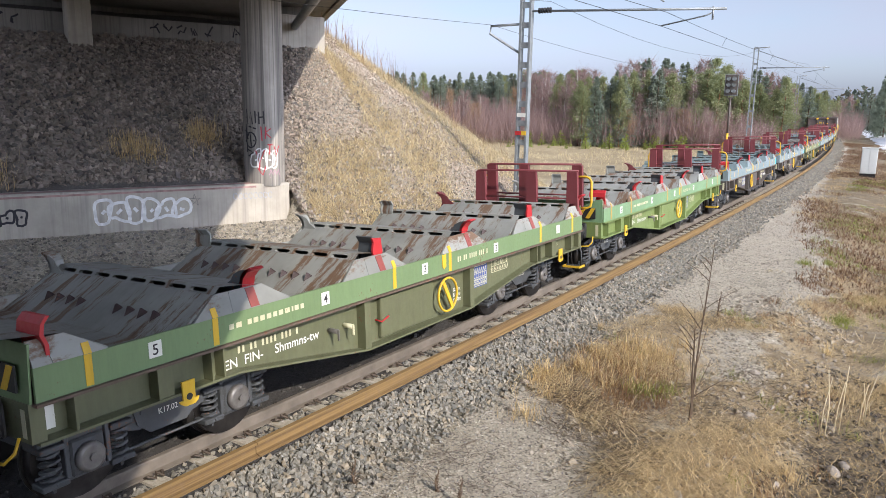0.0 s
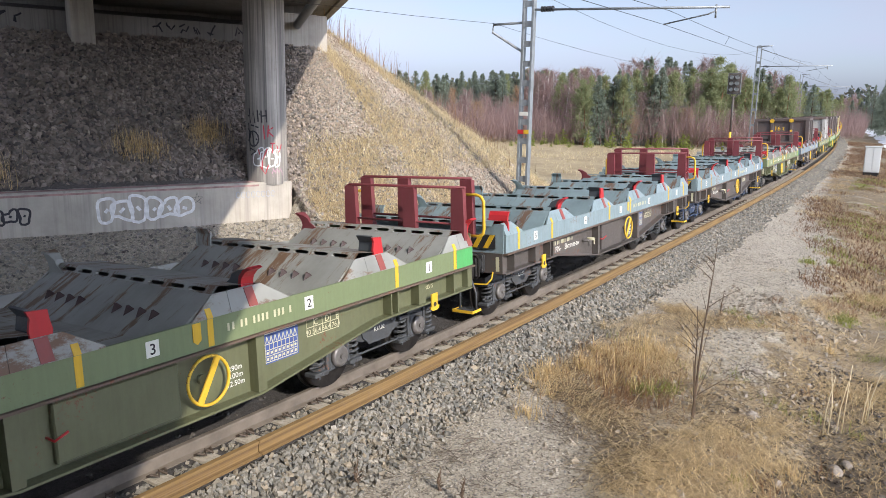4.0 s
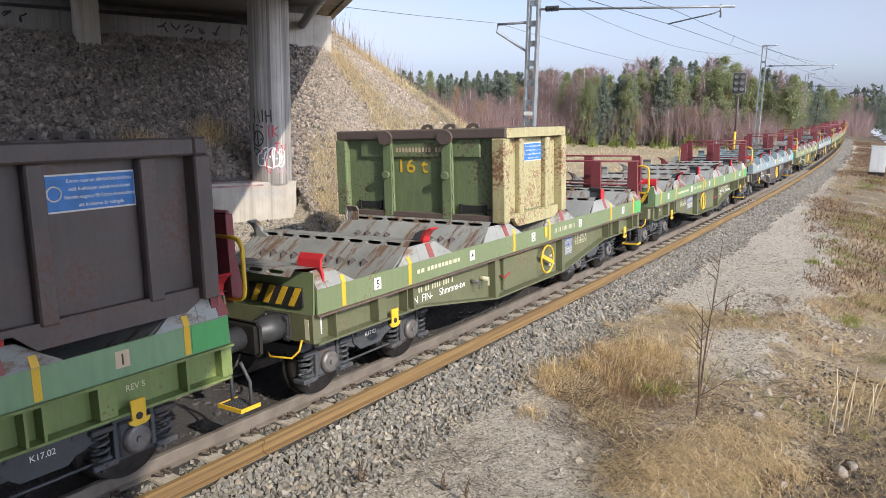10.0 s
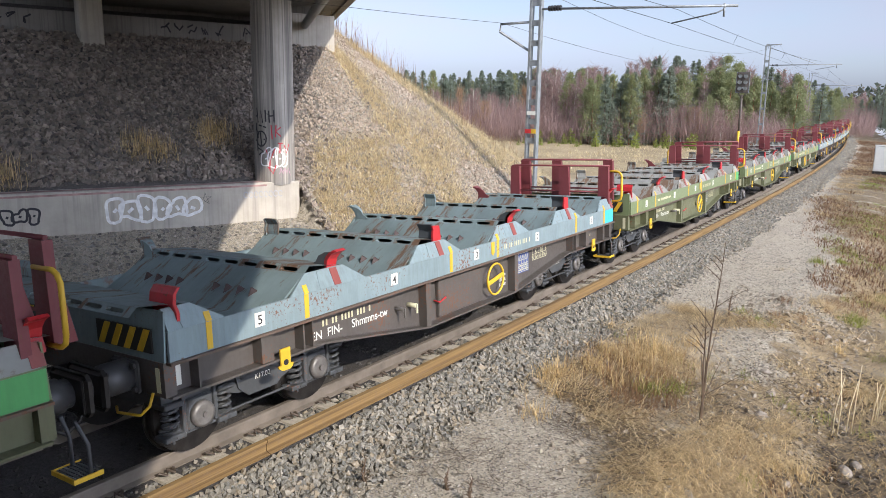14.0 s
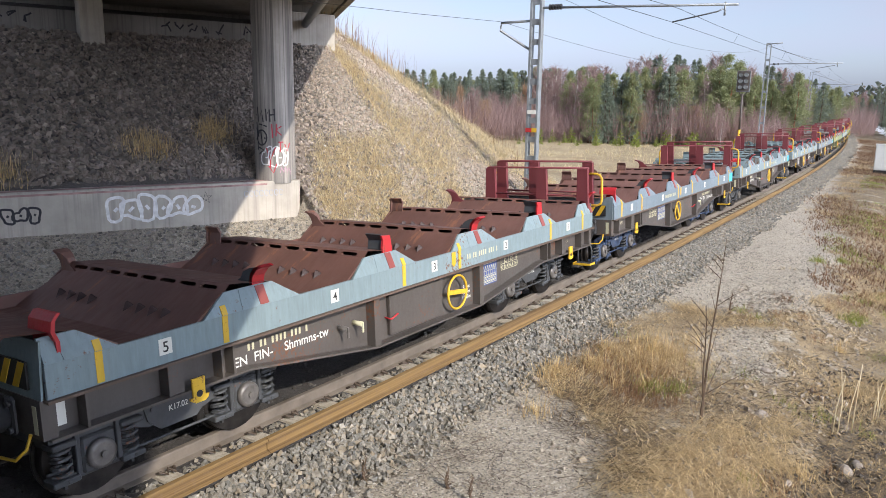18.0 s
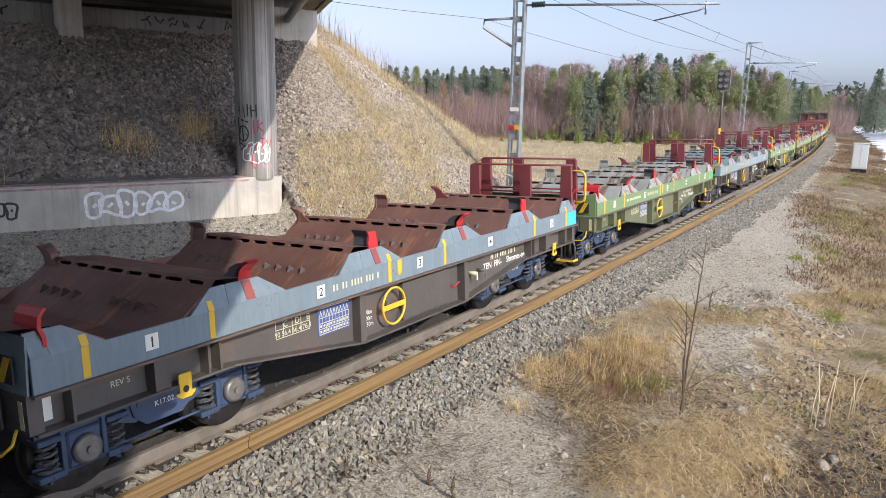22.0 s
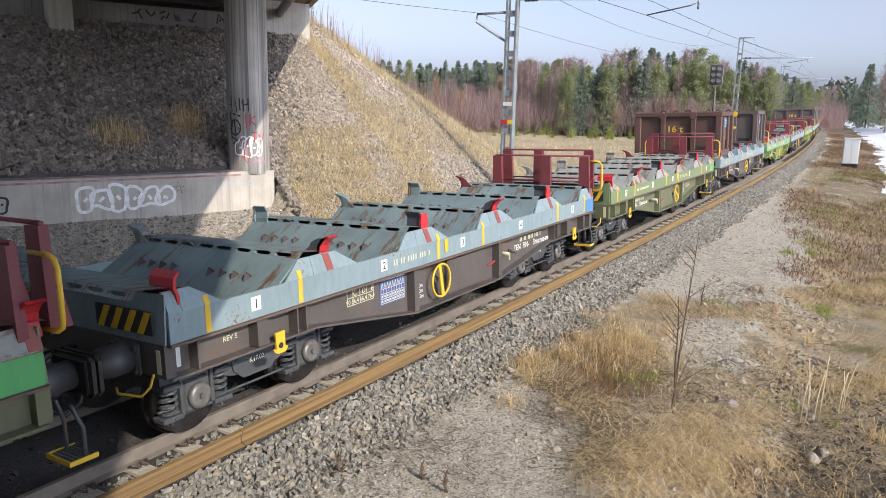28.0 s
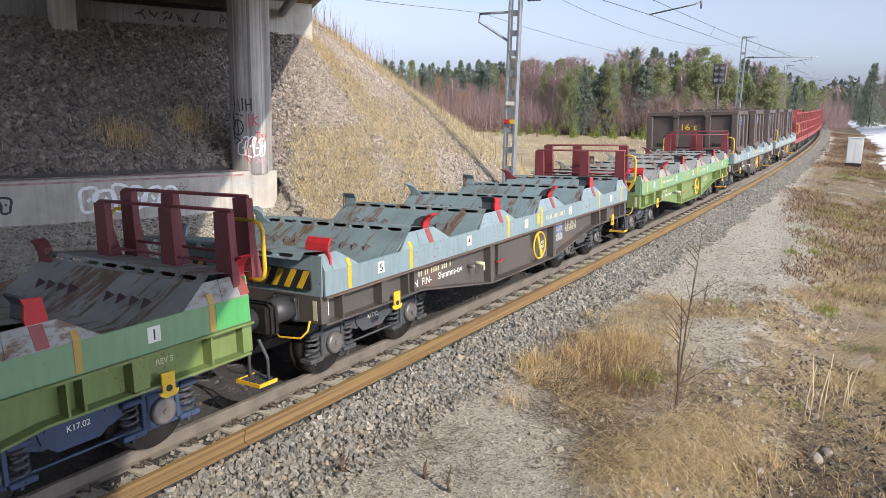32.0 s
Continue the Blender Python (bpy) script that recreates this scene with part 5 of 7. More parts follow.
def notice(parent, x, y, z):
    p = shared_part("notice_sign", stored("notice", lambda bm: box(bm, 0, 0.006, -0.42, 0.42, -0.16, 0.16)), WHITE, parent, pose(x, y, z))
    shared_part("face", stored("notice face", lambda bm: box(bm, 0.006, 0.009, -0.41, 0.41, -0.145, 0.145)), SIGNBLUE, p)
    shared_part("ring", stored("notice ring", lambda bm: tube(bm, [(0.012, 0.06 * math.cos(a * math.pi / 8) - 0.32, 0.06 * math.sin(a * math.pi / 8)) for a in range(17)], 0.008, 5, False)), WHITE, p)
    for k, line in enumerate(("Ennen vaunun siirtämistä tarkista", "että luukkujen salvat ovat kiinni", "Förrän vagnen förflyttas kontrollera", "att luckorna är stängda")):
        letters_on("line", "notice%d" % k, line, 0.032, 0.012, 0.09, 0.085 - 0.068 * k, WHITE, p)


def container(look_of, label):
    body, side, mark, patched = look_of
    trim = GRIME if body in (BOXWHITE, BOXGREEN) else body
    c = thing("bulk_container", pose(0, 0, 0), label, "container", "containers on the wagons")
    for k, (word, span) in enumerate(SHELL):
        shared_part(word, stored("shell %d" % k, lambda bm: box(bm, *span)), body, c)
    shared_part("rim", stored("box rim", box_rim), trim, c)
    shared_part("skirt", stored("box skirt", box_skirt), side, c, pose(1.37, 0, 0))
    shared_part("skirt", stored("box skirt", box_skirt), side, c, pose(-1.42, 0, 0))
    for sx in (-1, 1):
        for sy in (-1, 1):
            shared_part("corner_post", stored("corner post", corner_post), side if sx > 0 and body is BOXGREEN else body, c, pose(sx * 1.38, sy * 1.06, 0, 0, 0, 0 if sy < 0 else 180))
    if patched != 3 and body is BOXGREEN:
        hd = shared_part("header", stored("box header", box_header), body, c, pose(0, -1.03, 0))
        tagged(shared_part("faded_writing", stored("faded writing", lambda bm: [box(bm, -0.55 + 0.058 * k, -0.515 + 0.058 * k, -0.055, -0.051, 3.02, 3.10) for k in range(19) if k not in (2, 14)]), AGED, hd), "worn yellow line of writing", kind="stuff")
    shared_part("foot_rail", stored("box foot", box_foot), trim, c, pose(0, -1.04, 0))
    for x in (-0.52, 0.52):
        shared_part("post", stored("box post y", box_post_y), body, c, pose(x, -1.06, 0))
        shared_part("boss", stored("boss", boss), YELLOW if patched in (2, 3) else trim, c, pose(x, -1.15, 3.27))
        shared_part("boss", stored("small boss", small_boss), YELLOW if patched in (2, 3) else body, c, pose(x, -1.13, 2.62))
        shared_part("fork_pocket", stored("fork pocket", fork_pocket), BLACK, c, pose(x * 1.75, -1.032, 0))
    for y in (-0.50, 0.50):
        shared_part("post", stored("box post x", box_post_x), side, c, pose(1.40, y, 0))
    if side is not body:
        shared_part("side_panel", stored("side panel", lambda bm: box(bm, 0, 0.006, -0.96, 0.96, 1.98, 3.24)), side, c, pose(1.36, 0, 0))
        shared_part("side_rim", stored("side rim", lambda bm: boxb(bm, 0, 0.012, -1.13, 1.13, 3.245, 3.405, 0.005)), side, c, pose(1.48, 0, 0))
    for x in (-1.0, -0.55, -0.1):
        shared_part("hook", stored("rim hook", rim_hook), trim, c, pose(x, 1.06, 3.41))
    shared_part("latch", stored("latch", lambda bm: boxb(bm, 0, 0.10, -0.05, 0.05, 2.2, 3.0, 0.02)), DARKSTEEL, c, pose(1.35, 1.14, 0))
    if body is BOXWHITE or patched == 3:
        shared_part("mark_field", stored("mark field", lambda bm: box(bm, -0.30, 0.30, -0.004, 0.0, 2.60, 2.96)), BLACK if patched != 3 else YELLOW, c, pose(-0.12, -1.032, 0))
    shared_part("weight_letters", lettering("16t", "16 t", 0.25), BLACK if patched == 3 else mark, c, pose(-0.12, -1.040, 2.66))
    notice(c, 1.362, 0.0, 2.98)
    if patched:
        shared_part("rust_patch", stored("rust patch", lambda bm: prism(bm, [(-0.38, 2.28), (0.36, 2.32), (0.40, 2.5), (0.3, 2.64), (-0.2, 2.58), (-0.40, 2.62)], "x", 0.0, 0.004)), ORANGEPATCH if patched == 1 else side, c, pose(1.362, 0.0, 0))
    widen(c, 1.11, -0.075)
    if not patched:
        widen(c, 1.11, -0.075)
    return c


BROWN = (BOXBROWN, BOXBROWN, YELLOW, 0)
BROWNSTUD = (BOXBROWN, BOXBROWN, YELLOW, 2)
FIELD = (BOXBROWN, BOXBROWN, YELLOW, 3)
PATCHED = (BOXBROWN, BOXBROWN, YELLOW, 1)
REDBOX = (BOXRED, BOXRED, YELLOW, 1)
WHITEBOX = (BOXWHITE, BOXWHITE, YELLOW, 0)
GREENBOX = (BOXGREEN, BOXCREAM, YELLOW, 0)
BROWN_LABEL = "dark brown steel bulk container riding on a wagon"

# which side faces us, band, sill, cradle and bogie paint, end patch; loads at front, middle, rear cradle
GS = {"g": (GREEN, GREEN_LOW, "bright green"), "m": (MID, OLIVE_LOW, "mid green"), "o": (OLIVE, OLIVE_LOW, "olive green"),
      "b": (BLUE, COAL, "light blue-grey"), "d": (STEEL_BLUE, COAL, "dark blue-grey")}
TRAIN = {
    0: "A m g", 1: "A g g", 2: "B b g c", 3: "A b g c", 4: "A o g n", 5: "A b g", 6: "A b g p", 7: "B o g n", 8: "A d r p",
    9: "B o g n", 10: "A g g n", 11: "A o g n", 12: "B m g n", 13: "A b t c", 14: "A o g n", 15: "A b g c", 16: "A o g n", 17: "A o g n", 18: "B o g n",
    19: "A b r", 20: "B d r c", 21: "A b t c", 22: "B b g", 23: "B d r c", 24: "B m g n", 25: "B b t p", 26: "A m g n", 27: "A o g n", 28: "A o g n",
    29: "B b t p", 30: "A o g n", 31: "A b t c", 32: "A g g n", 33: "A b t", 34: "A g g n", 35: "A b g", 36: "A b g",
}
BLUEBOGIES = (6, 8, 14, 20, 23, 24, 32)
FADED = paint("faded ochre stripe paint", (0.42, 0.26, 0.06), 0.15, 0.55, 0.4)
TURN = {0: 120, 1: 60, 2: 100, 3: 85, 4: 60, 6: 75, 7: 50, 8: 60, 9: 70, 12: 90, 14: 60, 15: 10, 17: 0, 18: 120, 20: 130, 22: 170, 24: 0, 25: 120, 26: 85, 28: 150, 29: 100, 31: 15}
LOADS = {8: ((1, BROWNSTUD),), 9: ((1, WHITEBOX),), 10: ((0, PATCHED), (1, BROWNSTUD), (2, BROWN)), 11: ((1, GREENBOX),), 31: ((0, REDBOX), (2, FIELD)),
         35: ((0, BROWN), (1, BROWN), (2, BROWN)), 36: ((0, BROWN), (1, BROWN))}
PITCH, FIRST = 12.49, 8.28
# slack in the couplings
SLACK = lambda i: float(np.interp(i, (0, 2, 3, 4, 6, 7, 8, 9, 10, 11, 12, 13, 14, 18, 19, 21, 22, 23, 25, 26, 29, 30, 31, 32, 33), (0.19, 0.26, 0.33, 0.16, -0.045, -0.03, 0.05, 0.065, 0.10, 0.20, 0.15, 0.216, 0.2, -0.02, 0.02, 0.08, 0.17, 0.2, 0.26, -0.03, 0.06, 0.08, 0.12, 0.10, 0.12)))
RIDERS = []     # every moving thing with its place along the train

for i, code in TRAIN.items():
    q = code.split()
    band, low, word = GS[q[1]]
    top = {"g": GREY_TOP if q[1] in "gmo" else BLUE_TOP, "t": BLUE_TOP, "r": RUST_TOP}[q[2]]
    patch = {"c": CYAN, "n": PATCHGREEN, "p": PATCHBLUE}[q[3]] if len(q) > 3 else None
    tops = "rust-red" if top is RUST_TOP else "blue-grey" if top is BLUE_TOP else "grey"
    w = wagon({"side": q[0], "band": band, "low": low, "top": top, "bogie": DEEPBLUE if i in BLUEBOGIES else BOGIE, "patch": patch, "turn": TURN.get(i, (i * 47) % 180), "stripe": FADED if i in (1, 6, 25, 32) else YELLOW, "aged": i in (2, 10, 18, 25, 31),
               "label": "%s flat wagon with %s coil cradles and red stops" % (word, tops)})
    RIDERS.append((w, FIRST + PITCH * i + SLACK(i), 0.0))
    for where, kind in LOADS.get(i, ()):
        lab = {id(WHITEBOX): "dirty white steel bulk container riding on a wagon", id(GREENBOX): "pale green and cream steel bulk container on a wagon",
               id(REDBOX): "rusty red-brown steel bulk container riding on a wagon"}.get(id(kind), BROWN_LABEL)
        RIDERS.append((container(kind, lab), FIRST + PITCH * i + SLACK(i), (-4.45, 0.0, 4.42)[where]))


# ---------------------------------------------------------------- red stake wagons at the end of the train
def stake_wagon():
    w = thing("stake_wagon", pose(0, 0, 0), "red flat wagon with tall side stakes", "wagon", "wagons of the train")
    shared_part("underframe", stored("stake frame", lambda bm: (box(bm, -1.45, 1.45, -5.9, 5.9, 1.0, 1.30), box(bm, -0.4, 0.4, -5.9, 5.9, 0.7, 1.0))), STAKERED, w)
    for k in range(7):
        for x in (-1.42, 1.42):
            shared_part("stake", stored("stake", lambda bm: box(bm, -0.05, 0.05, -0.08, 0.08, 1.3, 3.15)), STAKERED, w, pose(x, -5.7 + 1.9 * k, 0))
    for x in (-1.42, 1.42):
        for z in (1.75, 2.4, 3.1):
            shared_part("side_rail", stored("side rail", lambda bm: box(bm, -0.03, 0.03, -5.75, 5.75, -0.05, 0.05)), STAKERED, w, pose(x, 0, z))
    for y in (-4.0, 4.0):
        bg = shared_part("bogie", stored("bogie frame", bogie_frame), BOGIE, w, pose(0, y, 0))
        for a in (-0.9, 0.9):
            shared_part("wheelset", stored("wheelset", wheelset), WHEELSTEEL, bg, pose(0, a, 0.46))
    return w


STAKERED = paint("faded red wagon paint", (0.26, 0.05, 0.045), 0.2, 0.6, 0.5)
for i in range(37, 43):
    RIDERS.append((stake_wagon(), FIRST + PITCH * i, 0.0))


def travelled(t):
    """Metres that the train has rolled, slowing gently."""
    return 13.7332 * t - 0.031863 * t * t + 0.0000487 * t ** 3


def motions():
    for ob, s0, dy in RIDERS:
        walk(ob, [(t, track_pose(s0 - travelled(t), 0.03, -0.02) @ CANT @ pose(0, dy, 0)) for t in range(33)])
        if ob.name.startswith("flat_wagon"):
            near = [f for f in range(0, 961) if -9 < s0 - travelled(f / 30) < 24]
            if not near:
                continue
            for bg in [c for c in ob.children if c.name.startswith("bogie")]:
                for ws in [c for c in bg.children if c.name.startswith("wheelset")]:
                    rest = ws.matrix_basis.copy()
                    f0, f1 = near[0], near[-1]
                    fs = ([0] if f0 > 0 else []) + list(range(f0, f1 + 1)) + ([960] if f1 < 960 else [])
                    u0 = travelled(f0 / 30)
                    walk(ws, [(f / 30, rest @ Matrix.Rotation((min(max(travelled(f / 30), u0), travelled(f1 / 30)) - u0) / 0.46, 4, "X")) for f in fs])


# ---------------------------------------------------------------- trees
def quads_cloud(rng, P, size, up=0.3):
    n = len(P)
    a = rng.normal(size=(n, 3))
    a /= np.linalg.norm(a, axis=1)[:, None]
    b = np.cross(a, rng.normal(size=(n, 3)))
    b /= np.linalg.norm(b, axis=1)[:, None]
    s = np.asarray(size)[:, None]
    V = np.stack([P - a * s, P + b * s * 0.7, P + a * s, P - b * s * 0.7], 1)
    return V.reshape(-1, 3), np.arange(4 * n).reshape(n, 4)


def slivers(rng, A, B, w):
    """Thin pointed twigs from A to B."""
    n = len(A)
    d = B - A
    c = np.cross(d, rng.normal(size=(n, 3)))
    c /= np.linalg.norm(c, axis=1)[:, None] + 1e-9
    w = np.asarray(w)[:, None]
    V = np.stack([A - c * w, A + c * w, B], 1)
    return V.reshape(-1, 3), np.arange(3 * n).reshape(n, 3)


def conifer(seed, h, spread, base, kind, boughs=230, per=26, leaf=1.0):
    """A crown of boughs in whorls, each with sprays of needles along it: drooping on a spruce, tufted at the ends on a pine."""
    rng = np.random.default_rng(seed)
    f = np.sort(rng.uniform(0, 1, boughs))
    f = np.where(rng.uniform(size=boughs) < 0.7, np.round(f * 20) / 20 + rng.normal(0, 0.008, boughs), f).clip(0, 1)
    z = base + (h - base) * f
    if kind == "spruce":
        rad = spread * (1 - f) ** 0.85 * rng.uniform(0.6, 1.12, boughs) + 0.05
        rise = rng.uniform(-0.45, -0.05, boughs) + 0.55 * f
    else:
        rad = spread * np.clip(1 - f, 0.01, 1) ** 0.8 * rng.uniform(0.35, 1.25, boughs) * (0.55 + 0.45 * np.minimum(1, f * 3)) + 0.04
        rise = rng.uniform(-0.05, 0.45, boughs) + 0.3 * f
    ang = rng.uniform(0, 2 * np.pi, boughs)
    way = np.stack([np.cos(ang), np.sin(ang), rise], -1)
    k = np.repeat(np.arange(boughs), per)
    n = len(k)
    t = rng.uniform(0.12, 1, n) if kind == "spruce" else 1 - 0.55 * rng.uniform(0, 1, n) ** 1.5
    A = np.stack([0 * k, 0 * k, z[k]], -1) + way[k] * (rad[k] * t)[:, None] + rng.normal(0, (0.07 if kind == "spruce" else 0.20) * leaf, (n, 3))
    d = way[k] * 0.55 + rng.normal(0, 0.5, (n, 3)) + np.array([0, 0, -0.12 if kind == "spruce" else 0.22])
    d /= np.linalg.norm(d, axis=1)[:, None]
    return slivers(rng, A, A + d * (rng.uniform(0.30, 0.70, n) * (1 - 0.55 * f[k]) * leaf)[:, None], rng.uniform(0.035, 0.065, n) * leaf)


def trunk(bm, h, r, lean=0.0, limbs=6, base=2.0, reach=0.8):
    rng = random.Random(int(h * 100))
    pts = [(lean * k * k * 0.02, 0.1 * math.sin(k), h * k / 6) for k in range(7)]
    tube(bm, pts, r, 6, True, [r * (1.15 - k / 6.5) + 0.01 for k in range(7)])
    for k in range(limbs):
        z = base + (h * 0.9 - base) * k / limbs
        a = rng.uniform(0, 6.28)
        q = reach * (1 - z / h) + 0.3
        tube(bm, [(0, 0, z), (q * 0.6 * math.cos(a), q * 0.6 * math.sin(a), z + q * 0.35), (q * math.cos(a), q * math.sin(a), z + q * 0.9)], 0.02, 4, True, [r * 0.35, 0.02, 0.008])


def birch_crown(seed, h, spread):
    rng = np.random.default_rng(seed)
    A, B, w = [], [], []
    for k in range(110):
        z = h * (0.18 + 0.78 * (k / 110))
        a = rng.uniform(0, 6.28)
        q = spread * (1 - 0.75 * k / 110) * rng.uniform(0.6, 1.1)
        p = np.array([0, 0, z])
        e = p + np.array([q * np.cos(a), q * np.sin(a), q * 1.15])
        A.append(p), B.append(e), w.append(0.026)
        for j in range(20):
            t = rng.uniform(0.2, 1)
            s = p + (e - p) * t
            d = rng.normal(size=3) * 0.3 + (e - p) / np.linalg.norm(e - p) * 0.35 + np.array([0, 0, 0.12])
            A.append(s), B.append(s + d * rng.uniform(0.6, 1.7)), w.append(0.019)
    return slivers(rng, np.array(A), np.array(B), w)


def tree_kind(name, crown, trunk_args, needle, bark, label):
    V, F = crown
    me = fast_mesh(name + "_crown", V, F)
    bm = bmesh.new()
    trunk(bm, *trunk_args)
    bmesh.ops.recalc_face_normals(bm, faces=list(bm.faces))
    return (name, me, as_mesh(name + "_trunk", bm), needle, bark, label)


KINDS = [
    tree_kind("spruce_tree", conifer(1, 11, 2.9, 0.4, "spruce"), (10.5, 0.13, 0, 4, 1.0), SPRUCE, BARK, "dark green spruce at the edge of the wood"),
    tree_kind("spruce_tree", conifer(2, 13, 3.0, 0.8, "spruce"), (12.5, 0.14, 0, 4, 1.0), SPRUCE, BARK, "tall dark green spruce in the wood"),
    tree_kind("pine_tree", conifer(3, 11, 3.0, 1.2, "pine", 150, 42), (10.6, 0.13, 0.4, 7, 2.5, 1.6), PINE, PINEBARK, "olive green pine with an orange trunk"),
    tree_kind("pine_tree", conifer(4, 13, 2.7, 3.8, "pine", 120, 40), (12.6, 0.14, 0.3, 8, 3.0, 1.5), PINE, PINEBARK, "tall pine with a high sparse crown"),
    tree_kind("birch_tree", birch_crown(5, 11, 2.5), (10.8, 0.10, 0.8, 8, 3, 1.2), TWIG, BIRCHBARK, "bare birch with purple-brown twigs"),
    tree_kind("birch_tree", birch_crown(6, 12.5, 2.3), (12.4, 0.095, -0.6, 8, 3, 1.2), TWIG, BIRCHBARK, "slender bare birch with a pale trunk"),
    tree_kind("birch_tree", birch_crown(7, 8, 2.0), (7.8, 0.05, 0.5, 8, 1, 1.2), TWIGTAN, BARK, "bare young birch thicket tree"),
    tree_kind("young_pine", conifer(8, 1.6, 0.62, 0.05, "spruce", 40, 14, 0.45), (1.5, 0.025, 0, 3, 0.3, 0.3), YOUNGPINE, BARK, "yellow-green young pine at the field edge"),
]


def plant(kind, x, y, size, rot):
    name, me, tm, needle, bark, label = KINDS[kind]
    z = float(height(np.array([x]), np.array([y]))[0]) - 0.1
    wide = rt.uniform(0.75, 1.35)
    t = thing(name, pose(x, y, z, 0, 0, rot) @ Matrix.Diagonal((size * wide, size * wide, size, 1)), label, "tree", "trees of the wood")
    shared_part("crown", me, needle, t)
    shared_part("trunk", tm, bark, t)


def seen(px, dist):
    """A place on the ground that far from the camera, px the bearing in degrees left of straight along the track."""
    a = radians(px)
    return EYE[0] - math.sin(a) * dist, EYE[1] + math.cos(a) * dist


rt = random.Random(5)
TALL = (11, 13, 11, 13, 11, 12.5, 8)
# bearing from, to, distance from, to, how many, kinds, share of the skyline's height
STANDS = ((27.5, 38, 106, 132, 84, (0, 1, 1, 0, 3), 1.0), (27.5, 38, 88, 104, 24, (4, 5, 6, 4, 4), 0.72), (22.5, 28, 88, 122, 32, (4, 5, 4, 5, 3), 0.99), (22.5, 28, 112, 135, 24, (1, 3, 0, 1), 0.98),
          (20.0, 23.8, 84, 92, 14, (0, 0, 2, 0, 2), 0.90), (12, 20.5, 82, 88, 9, (6, 5, 4), 0.48), (13.5, 21, 86, 100, 36, (2, 3, 3, 2, 0, 5), 0.93), (13.5, 21, 104, 130, 38, (1, 4, 5, 1, 5, 3), 1.07), (9, 13.6, 92, 125, 36, (4, 2, 3, 2, 5, 1), 1.0),
          (6.8, 9.6, 120, 160, 20, (2, 1, 0, 2), 1.0), (4.8, 7.2, 190, 260, 22, (3, 2, 4, 0), 1.0))
for b0, b1, d0, d1, n, mix, share in STANDS:
    for k in range(n):
        bearing = b0 + (b1 - b0) * (k + rt.uniform(-0.3, 1.3)) / n
        d = rt.uniform(d0, d1)
        top = float(np.interp(bearing, (4.5, 6, 7.7, 9.5, 11, 14, 18, 22, 28, 36), (0.9, 1.1, 1.7, 2.3, 2.75, 3.05, 3.1, 2.75, 2.55, 2.3)))
        kind = rt.choice(mix)
        tall = (4.0 + d * math.tan(radians(top))) * share * (1.06 - 0.5 * rt.random() ** 1.8)
        x, y = seen(bearing, d)
        plant(kind, x, y, tall / TALL[kind], rt.uniform(0, 360))
# the wood on the other side of the line
for k in range(36):
    q = on_track(rt.uniform(125, 250), 10.5 + 14 * rt.random() ** 1.4)
    kind = rt.choice((0, 1, 1, 0, 2, 1, 4))
    plant(kind, q.x, q.y, rt.uniform(8.5, 12.5) / TALL[kind], rt.uniform(0, 360))
# purple thicket between the trunks
rng = np.random.default_rng(78)
n = 60000
a = np.radians(rng.uniform(4.5, 37.5, n))
d = rng.uniform(83, 135, n) + np.where(a < radians(10), 45, 0)
x, y = EYE[0] - np.sin(a) * d, EYE[1] + np.cos(a) * d
tall = np.abs(1 + 0.5 * soft_noise(x, y, 0.25, 61)) * rng.uniform(1.2, 4.2, n)
A = np.stack([x, y, rng.uniform(-0.2, 1.6, n)], -1)
V, F = slivers(rng, A, A + np.stack([rng.normal(0, 0.8, n), rng.normal(0, 0.8, n), tall], -1), rng.uniform(0.010, 0.026, n))
me = fast_mesh("thicket", V, F)
me.materials.append(TWIG)
tagged(new("birch_thicket", me), "purple-brown thicket of bare young birches", "thicket", kind="stuff")
# far wood closing the view, one mass of crowns
rng = np.random.default_rng(77)
n = 9000
a = np.radians(rng.uniform(-14, 52, n))
d = rng.uniform(330, 420, n)
P = np.stack([EYE[0] - np.sin(a) * d, EYE[1] + np.cos(a) * d, rng.uniform(0, 1, n) ** 0.7 * (10 + 3.5 * np.sin(a * 90) + rng.uniform(0, 3, n))], -1)
V, F = quads_cloud(rng, P, rng.uniform(0.6, 1.6, n))
me = fast_mesh("far_wood", V, F)
me.materials.append(FARWOOD)
tagged(new("far_wood", me), "distant mixed wood on the horizon", "woods", kind="stuff")


# ---------------------------------------------------------------- loose stone
def stuff(name, me, material, label, category):
    me.materials.append(material)
    return tagged(new(name, me), label, category, kind="stuff")


def scatter(rng, n, s0, s1, l0, l1):
    s, lat = rng.uniform(s0, s1, n), rng.uniform(l0, l1, n)
    a = s / RADIUS
    return -RADIUS + (RADIUS + lat) * np.cos(a), (RADIUS + lat) * np.sin(a), s, lat


CLOD = rocky("dark wet soil", (0.035, 0.028, 0.022), (0.09, 0.075, 0.06), 4.0, 0.8, 0.5, 0.5)
s_share = lambda q: q ** 1.9     # denser close by
rng = np.random.default_rng(11)
parts_xyz, parts_size = [], []
